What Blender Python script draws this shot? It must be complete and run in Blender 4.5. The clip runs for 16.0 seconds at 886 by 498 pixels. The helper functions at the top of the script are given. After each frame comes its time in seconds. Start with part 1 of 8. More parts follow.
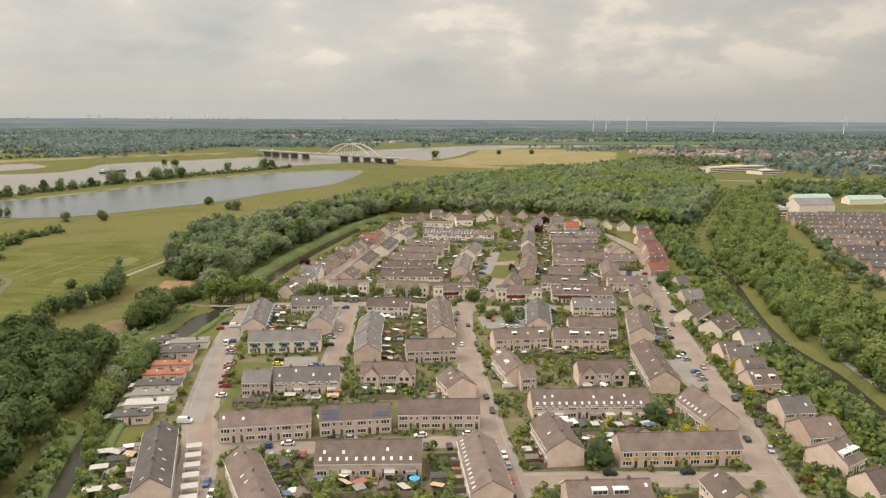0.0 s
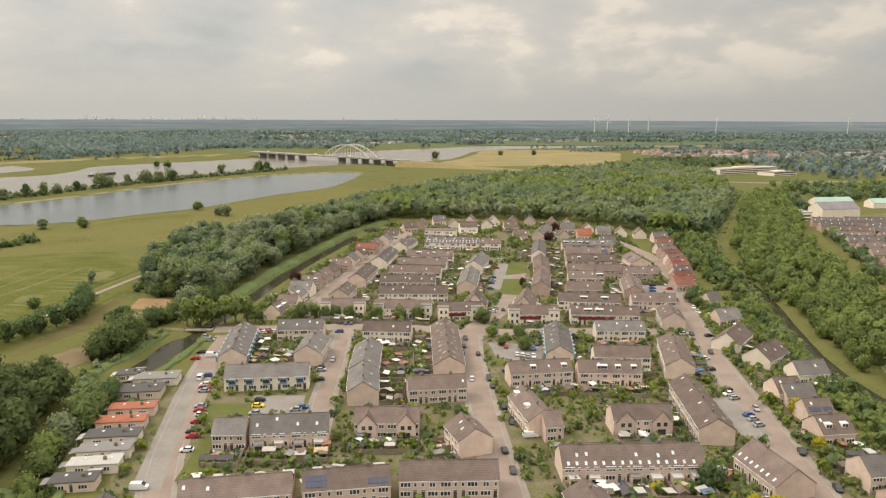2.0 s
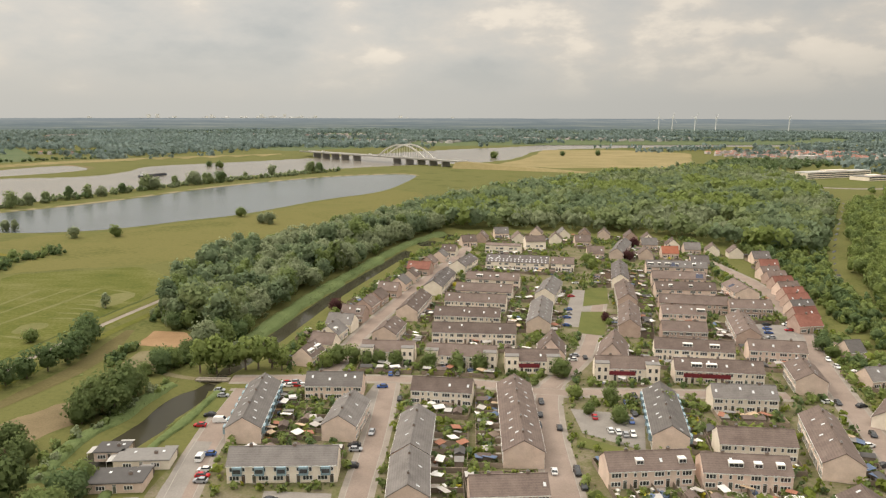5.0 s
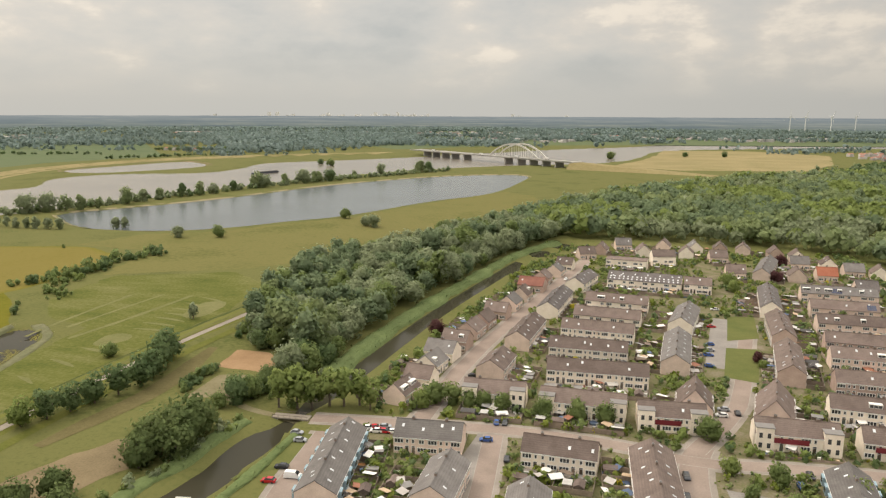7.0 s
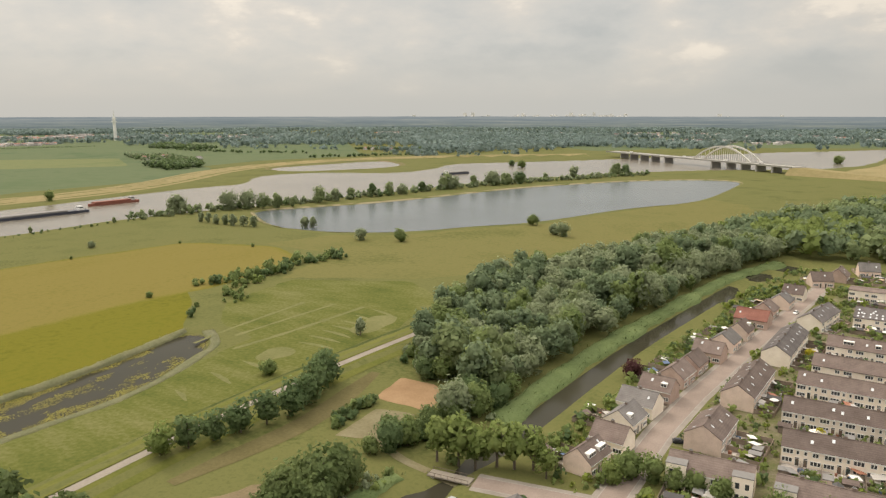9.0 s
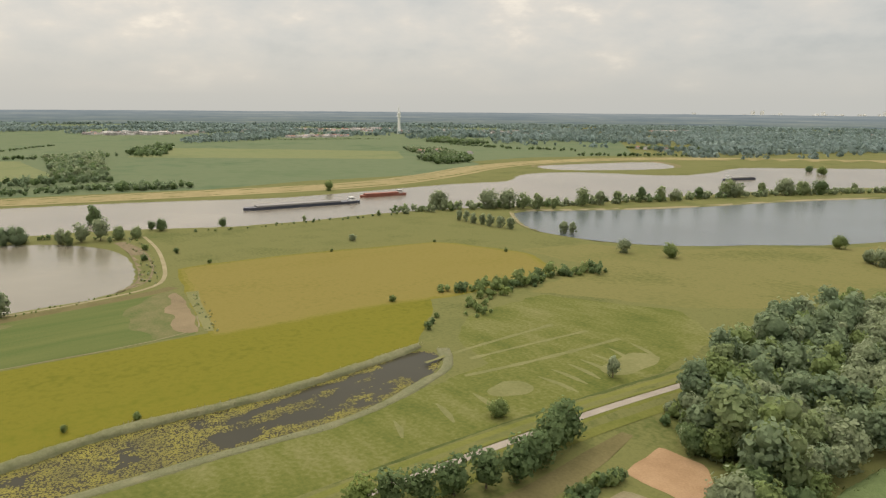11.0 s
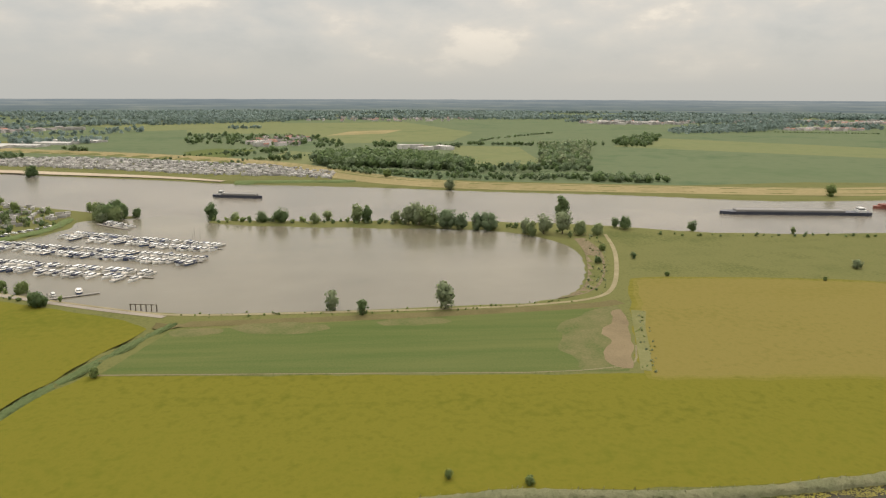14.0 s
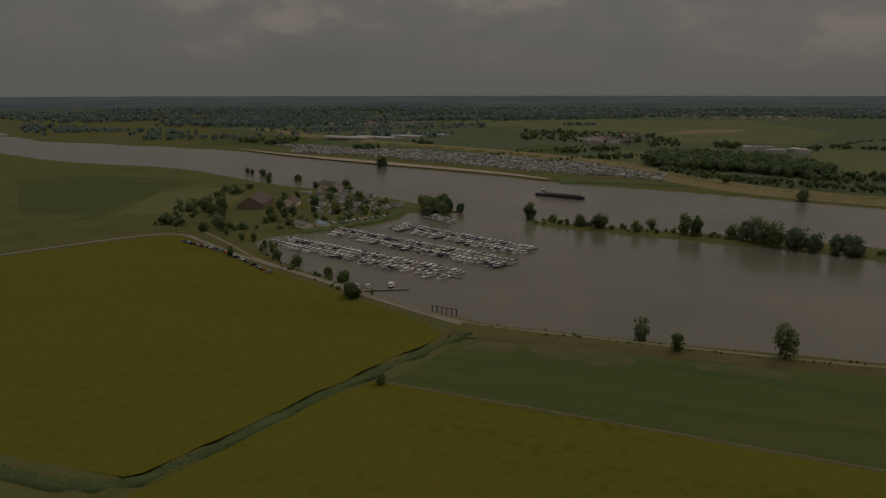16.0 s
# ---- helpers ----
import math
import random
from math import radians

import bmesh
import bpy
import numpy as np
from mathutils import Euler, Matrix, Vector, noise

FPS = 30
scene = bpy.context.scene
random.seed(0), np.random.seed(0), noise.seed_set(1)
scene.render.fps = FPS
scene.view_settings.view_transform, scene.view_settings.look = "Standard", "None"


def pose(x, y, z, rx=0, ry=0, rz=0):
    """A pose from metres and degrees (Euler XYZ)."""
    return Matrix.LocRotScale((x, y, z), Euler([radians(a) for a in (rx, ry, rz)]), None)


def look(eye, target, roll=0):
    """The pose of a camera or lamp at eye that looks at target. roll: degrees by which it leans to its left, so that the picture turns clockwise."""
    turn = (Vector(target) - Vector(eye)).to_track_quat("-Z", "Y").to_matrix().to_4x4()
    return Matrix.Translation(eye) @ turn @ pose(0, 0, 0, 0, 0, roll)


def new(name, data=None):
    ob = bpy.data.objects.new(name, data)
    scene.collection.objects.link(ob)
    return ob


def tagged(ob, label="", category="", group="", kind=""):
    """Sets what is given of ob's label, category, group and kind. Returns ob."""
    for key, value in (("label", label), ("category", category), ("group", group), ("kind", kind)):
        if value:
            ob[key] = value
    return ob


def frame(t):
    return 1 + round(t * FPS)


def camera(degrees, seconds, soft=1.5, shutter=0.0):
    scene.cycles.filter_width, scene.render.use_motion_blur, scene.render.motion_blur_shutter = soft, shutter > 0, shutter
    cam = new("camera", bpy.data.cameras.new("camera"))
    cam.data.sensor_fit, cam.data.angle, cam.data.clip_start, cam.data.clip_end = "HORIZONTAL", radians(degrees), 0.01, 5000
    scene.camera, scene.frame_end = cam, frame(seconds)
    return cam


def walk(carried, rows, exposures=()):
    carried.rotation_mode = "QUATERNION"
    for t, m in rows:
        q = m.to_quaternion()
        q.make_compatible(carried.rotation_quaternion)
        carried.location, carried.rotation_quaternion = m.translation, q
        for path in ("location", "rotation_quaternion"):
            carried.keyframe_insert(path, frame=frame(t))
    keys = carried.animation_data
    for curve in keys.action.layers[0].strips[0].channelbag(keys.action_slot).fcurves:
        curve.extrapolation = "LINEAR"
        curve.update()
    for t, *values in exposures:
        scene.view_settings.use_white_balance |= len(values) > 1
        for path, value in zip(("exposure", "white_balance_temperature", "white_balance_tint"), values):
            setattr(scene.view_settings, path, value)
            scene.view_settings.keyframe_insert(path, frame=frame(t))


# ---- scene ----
EXPOS = [(0, -0.03, 6950, 12), (8.5, -0.02, 6930, 12), (11, -0.03, 6800, 11), (14.0, -0.10, 6780, 11), (14.5, -0.52, 6800, 11), (15, -1.12, 6780, 11), (15.5, -1.72, 6850, 13), (16, -2.50, 6900, 14)]
# ---- camera and its way ----
cam = camera(62.12, 16.0, soft=1.25)

def flown(x, y, z, yaw, pitch, roll):
    return pose(x, y, z, 90 + pitch, 0, yaw) @ pose(0, 0, 0, 0, 0, roll)

walk(cam, [
    (0, flown(0.00, 0.00, 101.65, -0.029, -10.274, 0.294)),
    (0.5, flown(-0.93, 10.79, 101.56, -0.074, -10.236, 0.300)),
    (1, flown(-1.75, 21.90, 101.43, -0.087, -10.213, 0.280)),
    (1.5, flown(-2.31, 33.34, 101.25, -0.078, -10.213, 0.227)),
    (2, flown(-3.02, 44.93, 101.08, -0.078, -10.243, 0.170)),
    (2.5, flown(-3.92, 56.52, 100.98, -0.111, -10.272, 0.089)),
    (3, flown(-4.88, 68.33, 101.11, 0.470, -10.278, 0.052)),
    (5.5, flown(-10.10, 129.54, 102.72, 5.885, -10.461, 0.162)),
    (6, flown(-11.84, 141.43, 102.72, 7.868, -10.494, 0.204)),
    (6.5, flown(-13.84, 153.52, 102.53, 10.168, -10.536, 0.221)),
    (7, flown(-16.69, 166.03, 102.17, 12.873, -10.544, 0.228)),
    (7.5, flown(-19.83, 178.74, 101.73, 16.121, -10.542, 0.189)),
    (8, flown(-23.25, 190.84, 101.29, 19.462, -10.524, 0.123)),
    (8.5, flown(-26.93, 202.16, 101.00, 23.444, -10.517, -0.002)),
    (11, flown(-60.18, 257.51, 100.83, 48.433, -10.840, 0.446)),
    (11.5, flown(-69.54, 266.21, 100.69, 54.524, -10.997, 0.515)),
    (12, flown(-79.44, 274.71, 100.52, 60.504, -11.171, 0.534)),
    (12.5, flown(-89.93, 282.10, 100.32, 66.541, -11.359, 0.430)),
    (13, flown(-100.76, 288.20, 99.99, 72.932, -11.528, 0.297)),
    (13.5, flown(-111.49, 292.43, 99.64, 78.918, -11.675, 0.201)),
    (14, flown(-122.46, 294.98, 99.33, 85.082, -11.783, 0.171)),
    (14.5, flown(-133.41, 296.88, 99.15, 91.292, -11.850, 0.098)),
    (15, flown(-143.94, 297.80, 99.08, 97.458, -11.900, 0.036)),
    (15.5, flown(-154.11, 297.53, 99.07, 103.808, -11.987, -0.095)),
    (16, flown(-164.12, 296.69, 99.07, 110.652, -12.052, -0.070)),
], exposures=EXPOS)

# ---- world and sun ----
SUN_AZ, SUN_EL = (-0.95, 0.30), radians(46)
world = bpy.data.worlds.new("world")
scene.world = world
world.use_nodes = True


def build_sky():
    nt = world.node_tree
    nt.nodes.clear()
    add = nt.nodes.new
    out, mix = add("ShaderNodeOutputWorld"), add("ShaderNodeMixShader")
    clear, cloudy = add("ShaderNodeBackground"), add("ShaderNodeBackground")
    sky = add("ShaderNodeTexSky")
    sky.sky_type, sky.sun_disc = "NISHITA", False
    sky.sun_elevation, sky.sun_rotation = SUN_EL, math.atan2(SUN_AZ[0], SUN_AZ[1])
    sky.air_density, sky.dust_density = 1.0, 3.0
    clear.inputs[1].default_value = 0.10
    tc, sep = add("ShaderNodeTexCoord"), add("ShaderNodeSeparateXYZ")
    nt.links.new(tc.outputs["Generated"], sep.inputs[0])
    # cumulus, wider than high
    mp = add("ShaderNodeMapping")
    mp.inputs["Scale"].default_value = (1.0, 1.0, 2.3)
    mp.inputs["Location"].default_value = (0.35, 0.1, 0.0)
    nt.links.new(tc.outputs["Generated"], mp.inputs[0])
    big, small = add("ShaderNodeTexNoise"), add("ShaderNodeTexNoise")
    big.inputs["Scale"].default_value, big.inputs["Detail"].default_value = 2.6, 3
    small.inputs["Scale"].default_value, small.inputs["Detail"].default_value = 7.5, 8
    for n in (big, small):
        n.inputs["Roughness"].default_value = 0.55
        nt.links.new(mp.outputs[0], n.inputs["Vector"])
    ramp = add("ShaderNodeValToRGB")
    e = ramp.color_ramp.elements
    e[0].position, e[0].color = 0.36, (0.440, 0.470, 0.475, 1)
    e[1].position, e[1].color = 0.68, (0.860, 0.805, 0.710, 1)
    for at, col in ((0.45, (0.530, 0.545, 0.535, 1)), (0.52, (0.595, 0.590, 0.560, 1)), (0.548, (0.640, 0.620, 0.575, 1)), (0.585, (0.780, 0.735, 0.655, 1))):
        m = ramp.color_ramp.elements.new(at)
        m.color = col
    both = add("ShaderNodeMix")
    both.data_type = "FLOAT"
    both.inputs[0].default_value = 0.55
    nt.links.new(big.outputs["Fac"], both.inputs[2])
    nt.links.new(small.outputs["Fac"], both.inputs[3])
    nt.links.new(both.outputs[0], ramp.inputs[0])
    # pale haze towards the horizon
    hz = add("ShaderNodeMapRange")
    hz.inputs[1].default_value, hz.inputs[2].default_value = 0.015, 0.085
    hz.inputs[3].default_value, hz.inputs[4].default_value = 1.0, 0.0
    nt.links.new(sep.outputs[2], hz.inputs[0])
    low = add("ShaderNodeMix")
    low.data_type = "RGBA"
    low.inputs[7].default_value = (0.50, 0.515, 0.50, 1)
    nt.links.new(hz.outputs[0], low.inputs[0])
    nt.links.new(ramp.outputs[0], low.inputs[6])
    # the clouds are greyer away from the sun
    away = add("ShaderNodeMapRange")
    away.inputs[1].default_value, away.inputs[2].default_value = -0.15, 0.6
    away.inputs[3].default_value, away.inputs[4].default_value = 1.0, 0.80
    nt.links.new(sep.outputs[0], away.inputs[0])
    dim = add("ShaderNodeHueSaturation")
    nt.links.new(away.outputs[0], dim.inputs["Value"])
    nt.links.new(low.outputs[2], dim.inputs["Color"])
    nt.links.new(dim.outputs[0], cloudy.inputs[0])
    # an overcast sky grows brighter towards the zenith
    up = add("ShaderNodeMapRange")
    up.inputs[1].default_value, up.inputs[2].default_value = 0.26, 0.90
    up.inputs[3].default_value, up.inputs[4].default_value = 1.16, 4.5
    nt.links.new(sep.outputs[2], up.inputs[0])
    nt.links.new(up.outputs[0], cloudy.inputs[1])
    nt.links.new(sky.outputs[0], clear.inputs[0])
    mix.inputs[0].default_value = 0.90
    nt.links.new(clear.outputs[0], mix.inputs[1])
    nt.links.new(cloudy.outputs[0], mix.inputs[2])
    nt.links.new(mix.outputs[0], out.inputs[0])


build_sky()
sun = new("sun", bpy.data.lights.new("sun", "SUN"))
sun.data.energy, sun.data.angle, sun.data.color = 1.5, radians(16), (1.0, 0.92, 0.80)
sun.matrix_world = look((SUN_AZ[0] * 100, SUN_AZ[1] * 100, 100 * math.tan(SUN_EL)), (0, 0, 0))


# ---- materials ----
def ramp_of(nt, fac, stops):
    ramp = nt.nodes.new("ShaderNodeValToRGB")
    els = ramp.color_ramp.elements
    while len(els) < len(stops):
        els.new(0.5)
    for el, (p, c) in zip(els, stops):
        el.position, el.color = p, (*c, 1)
    nt.links.new(fac, ramp.inputs[0])
    return ramp.outputs[0]


def noise_of(nt, vec, scale, detail=4, rough=0.55, stretch=None):
    if stretch:
        mp = nt.nodes.new("ShaderNodeMapping")
        mp.inputs["Scale"].default_value = stretch[:3]
        if len(stretch) > 3:
            mp.inputs["Rotation"].default_value = (0, 0, stretch[3])
        nt.links.new(vec, mp.inputs[0])
        vec = mp.outputs[0]
    n = nt.nodes.new("ShaderNodeTexNoise")
    n.inputs["Scale"].default_value, n.inputs["Detail"].default_value = scale, detail
    n.inputs["Roughness"].default_value = rough
    nt.links.new(vec, n.inputs["Vector"])
    return n.outputs["Fac"]


def mixed(nt, fac, a, b, mode="MIX"):
    m = nt.nodes.new("ShaderNodeMix")
    m.data_type, m.blend_type = "RGBA", mode
    for sock, v in ((m.inputs[0], fac), (m.inputs[6], a), (m.inputs[7], b)):
        if isinstance(v, (int, float)):
            sock.default_value = v
        elif isinstance(v, tuple):
            sock.default_value = (*v, 1)
        else:
            nt.links.new(v, sock)
    return m.outputs[2]


def surface(name, dark, light, scale=0.2, fine=3.0, rough=0.85, bump=0.0, bump_scale=2.0, metal=0.0,
            per_object=0.0, per_island=0.0, stretch=None, third=None, spec=0.3):
    """Two-scale noise colour between dark and light, at real-world size."""
    mat = bpy.data.materials.new(name)
    mat.use_nodes = True
    nt = mat.node_tree
    bsdf = nt.nodes["Principled BSDF"]
    bsdf.inputs["Roughness"].default_value, bsdf.inputs["Metallic"].default_value = rough, metal
    bsdf.inputs["Specular IOR Level"].default_value = spec
    geo = nt.nodes.new("ShaderNodeNewGeometry")
    pos = geo.outputs["Position"]
    a = noise_of(nt, pos, scale, 5, 0.6, stretch)
    b = noise_of(nt, pos, fine, 3, 0.6)
    add = nt.nodes.new("ShaderNodeMath")
    add.operation = "MULTIPLY_ADD"
    add.inputs[1].default_value = 0.4
    nt.links.new(b, add.inputs[0])
    sc = nt.nodes.new("ShaderNodeMath")
    sc.operation = "MULTIPLY"
    sc.inputs[1].default_value = 0.6
    nt.links.new(a, sc.inputs[0])
    nt.links.new(sc.outputs[0], add.inputs[2])
    stops = [(0.36, dark), (0.64, light)]
    if third:
        stops = [(0.34, dark), (0.50, light), (0.66, third)]
    col = ramp_of(nt, add.outputs[0], stops)
    for amount, node, sock in ((per_object, "ShaderNodeObjectInfo", "Random"), (per_island, "ShaderNodeNewGeometry", "Random Per Island")):
        if amount:
            info = nt.nodes.new(node)
            rng = nt.nodes.new("ShaderNodeMapRange")
            rng.inputs[3].default_value, rng.inputs[4].default_value = 1 - amount, 1 + amount
            nt.links.new(info.outputs[sock], rng.inputs[0])
            hsv = nt.nodes.new("ShaderNodeHueSaturation")
            nt.links.new(rng.outputs[0], hsv.inputs["Value"])
            nt.links.new(col, hsv.inputs["Color"])
            col = hsv.outputs[0]
    nt.links.new(col, bsdf.inputs["Base Color"])
    if bump:
        bn = nt.nodes.new("ShaderNodeBump")
        bn.inputs["Strength"].default_value, bn.inputs["Distance"].default_value = bump, 0.3
        nt.links.new(noise_of(nt, pos, bump_scale, 4), bn.inputs["Height"])
        nt.links.new(bn.outputs[0], bsdf.inputs["Normal"])
    return mat


def water(name, colour, rough=0.12, wave=0.25, scale=0.35, spec=0.5):
    mat = bpy.data.materials.new(name)
    mat.use_nodes = True
    nt = mat.node_tree
    bsdf = nt.nodes["Principled BSDF"]
    geo = nt.nodes.new("ShaderNodeNewGeometry")
    pos = geo.outputs["Position"]
    k = noise_of(nt, pos, 0.012, 4, 0.5)
    lo = tuple(c * 0.85 for c in colour)
    hi = tuple(min(1, c * 1.15) for c in colour)
    nt.links.new(ramp_of(nt, k, [(0.3, lo), (0.7, hi)]), bsdf.inputs["Base Color"])
    bsdf.inputs["Roughness"].default_value, bsdf.inputs["IOR"].default_value = rough, 1.33
    bsdf.inputs["Specular IOR Level"].default_value = spec
    bn = nt.nodes.new("ShaderNodeBump")
    bn.inputs["Strength"].default_value, bn.inputs["Distance"].default_value = wave, 0.25
    nt.links.new(noise_of(nt, pos, scale, 5, 0.6, (1, 2.2, 1)), bn.inputs["Height"])
    nt.links.new(bn.outputs[0], bsdf.inputs["Normal"])
    return mat


def flat(name, colour, rough=0.5, metal=0.0, per_object=0.0):
    return surface(name, tuple(c * 0.9 for c in colour), tuple(min(1, c * 1.08) for c in colour), 0.6, 6, rough, metal=metal, per_object=per_object)


def foliage(name, dark, light, rough=0.75, tint=0.09, scale=0.09, through_light=0.5, relief=0.5):
    mat = surface(name, dark, light, scale, 0.9, rough, per_island=tint, spec=0.12)
    nt = mat.node_tree
    bsdf, out = nt.nodes["Principled BSDF"], nt.nodes["Material Output"]
    soft, mix = nt.nodes.new("ShaderNodeBsdfTranslucent"), nt.nodes.new("ShaderNodeMixShader")
    nt.links.new(bsdf.inputs["Base Color"].links[0].from_socket, soft.inputs[0])
    # tufts of leaves as relief
    geo, bn = nt.nodes.new("ShaderNodeNewGeometry"), nt.nodes.new("ShaderNodeBump")
    bn.inputs["Strength"].default_value, bn.inputs["Distance"].default_value = relief, 0.5
    nt.links.new(noise_of(nt, geo.outputs["Position"], 1.5, 3, 0.6), bn.inputs["Height"])
    nt.links.new(bn.outputs[0], bsdf.inputs["Normal"])
    nt.links.new(bn.outputs[0], soft.inputs["Normal"])
    mix.inputs[0].default_value = through_light
    nt.links.new(bsdf.outputs[0], mix.inputs[1])
    nt.links.new(soft.outputs[0], mix.inputs[2])
    nt.links.new(mix.outputs[0], out.inputs[0])
    return mat


M_GRASS = surface("meadow grass", (0.067, 0.081, 0.023), (0.125, 0.123, 0.045), 0.02, 0.5, 0.95, third=(0.089, 0.098, 0.032), spec=0.05)
M_MEADOW = surface("olive meadow", (0.080, 0.088, 0.009), (0.130, 0.119, 0.016), 0.011, 0.25, 0.95, stretch=(1, 0.22, 1, 0.35), third=(0.094, 0.101, 0.011), spec=0.05)
M_YELLOW = surface("ripening meadow", (0.119, 0.106, 0.021), (0.163, 0.134, 0.038), 0.009, 0.3, 0.95, stretch=(1, 0.4, 1, 0.35), third=(0.140, 0.119, 0.027), spec=0.05)
M_CROP = surface("green crop", (0.064, 0.092, 0.026), (0.104, 0.114, 0.039), 0.03, 1.2, 0.95, stretch=(4, 0.3, 1, 0.1), spec=0.05)
M_SOIL = surface("bare soil", (0.132, 0.103, 0.061), (0.205, 0.159, 0.095), 0.05, 1.5, 0.95, spec=0.05)
M_ROUGH = surface("rough grass", (0.062, 0.079, 0.018), (0.102, 0.109, 0.028), 0.045, 0.6, 0.95, stretch=(0.5, 1.2, 1, 0.4), third=(0.155, 0.147, 0.062), spec=0.05)
M_DRY = surface("dry flood meadow", (0.082, 0.092, 0.026), (0.142, 0.130, 0.048), 0.012, 0.3, 0.95, third=(0.108, 0.110, 0.036), spec=0.05)
M_PALE = surface("dry pale grass", (0.118, 0.120, 0.046), (0.170, 0.162, 0.074), 0.05, 0.6, 0.95, spec=0.05)
M_LAWN = surface("lawn", (0.084, 0.101, 0.032), (0.128, 0.130, 0.047), 0.08, 1.5, 0.95, spec=0.05)
M_POLDER = surface("polder grass", (0.064, 0.099, 0.048), (0.103, 0.125, 0.066), 0.004, 0.03, 0.95, third=(0.082, 0.112, 0.055), spec=0.05)
M_DIKE = surface("dike grass", (0.185, 0.158, 0.074), (0.275, 0.222, 0.118), 0.01, 0.2, 0.95, spec=0.05)
M_SAND = surface("river sand", (0.285, 0.225, 0.160), (0.410, 0.335, 0.245), 0.03, 0.5, 0.95)
M_STREET = surface("pink clinker street", (0.205, 0.160, 0.134), (0.290, 0.232, 0.198), 0.08, 2.0, 0.9, spec=0.12)
M_PARK = surface("grey parking paving", (0.180, 0.164, 0.148), (0.264, 0.242, 0.221), 0.1, 2.0, 0.9, spec=0.12)
# brown for the weedy field bank and for the painted tree shade
M_BANK_SHADE = surface("brown bank grass and painted tree shade", (0.092, 0.080, 0.034), (0.140, 0.118, 0.056), 0.05, 0.9, 0.95, spec=0.05)
M_POLDER_LIGHT = surface("light polder grass", (0.098, 0.122, 0.052), (0.140, 0.150, 0.068), 0.004, 0.03, 0.95, third=(0.115, 0.135, 0.058), spec=0.05)
M_VERGE = surface("mown verge", (0.090, 0.102, 0.023), (0.139, 0.135, 0.038), 0.03, 0.8, 0.95, spec=0.05)
M_DITCHSIDE = surface("dark ditch side", (0.045, 0.060, 0.018), (0.085, 0.095, 0.032), 0.2, 1.5, 0.95, spec=0.05)
M_PATH = surface("concrete path", (0.204, 0.173, 0.143), (0.278, 0.243, 0.199), 0.1, 1.5, 0.9)
M_DIRT = surface("dirt track", (0.141, 0.122, 0.067), (0.207, 0.181, 0.111), 0.08, 1.0, 0.95, spec=0.05)
M_TRACK = surface("sandy track", (0.185, 0.158, 0.088), (0.265, 0.228, 0.142), 0.08, 1.0, 0.95, spec=0.05)
M_RUBBLE = surface("stony bank", (0.079, 0.064, 0.035), (0.220, 0.176, 0.113), 0.35, 2.0, 0.95, spec=0.05)
M_GARDEN = surface("garden ground", (0.080, 0.098, 0.030), (0.140, 0.128, 0.070), 0.13, 1.2, 0.95, third=(0.205, 0.170, 0.134), spec=0.05)
M_LAKE = water("lake water", (0.085, 0.10, 0.105), 0.22, 0.34)
M_RIVER = water("river water", (0.165, 0.145, 0.116), 0.22, 0.30)
M_HARBOUR = water("harbour water", (0.16, 0.142, 0.105), 0.18, 0.25)
M_DITCH = water("ditch water", (0.040, 0.037, 0.025), 0.06, 0.04, 0.8, 0.09)
M_LILY = surface("lily pads", (0.095, 0.087, 0.035), (0.218, 0.193, 0.040), 0.09, 1.5, 0.7, spec=0.05)
M_REED = foliage("reed", (0.120, 0.165, 0.062), (0.185, 0.232, 0.095), 0.85, 0.1, 0.12, 0.3)
M_DARKREED = foliage("dark ditch reed", (0.085, 0.118, 0.044), (0.140, 0.175, 0.070), 0.85, 0.1, 0.12, 0.3)
M_DRYREED = foliage("dry reed", (0.150, 0.160, 0.080), (0.235, 0.225, 0.130), 0.85, 0.1, 0.12, 0.3)
M_LEAF = foliage("green leaves", (0.139, 0.190, 0.065), (0.251, 0.304, 0.116))
M_LEAF2 = foliage("dark leaves", (0.099, 0.152, 0.066), (0.182, 0.240, 0.104))
M_LEAF3 = foliage("light leaves", (0.175, 0.228, 0.067), (0.286, 0.338, 0.116))
M_WILLOW = foliage("willow leaves", (0.197, 0.238, 0.130), (0.335, 0.373, 0.226))
M_PURPLE = foliage("copper leaves", (0.085, 0.035, 0.035), (0.13, 0.06, 0.06))
M_GOLD = foliage("yellow leaves", (0.38, 0.34, 0.03), (0.55, 0.48, 0.06))
# far foliage with the haze put into its pale blue-green colour
M_HAZEWOOD = foliage("hazy far woods", (0.190, 0.250, 0.235), (0.260, 0.322, 0.300), 0.9, 0.08, 0.004)
# wood leaves made paler than the near ones: haze in the colour
M_HAZELEAF1 = foliage("haze-lightened wood leaves", (0.170, 0.218, 0.100), (0.300, 0.350, 0.165))
M_HAZELEAF2 = foliage("haze-lightened blue-green wood leaves", (0.140, 0.195, 0.110), (0.250, 0.305, 0.170))
# deep green, darkened further: shade and lens fall-off put into the colour
M_SHADELEAF = foliage("deep green leaves with painted shade", (0.078, 0.108, 0.042), (0.142, 0.178, 0.068))
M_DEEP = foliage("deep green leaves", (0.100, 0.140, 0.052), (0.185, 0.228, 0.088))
M_BARK = surface("bark", (0.09, 0.07, 0.05), (0.17, 0.14, 0.11), 1.0, 6, 0.95)


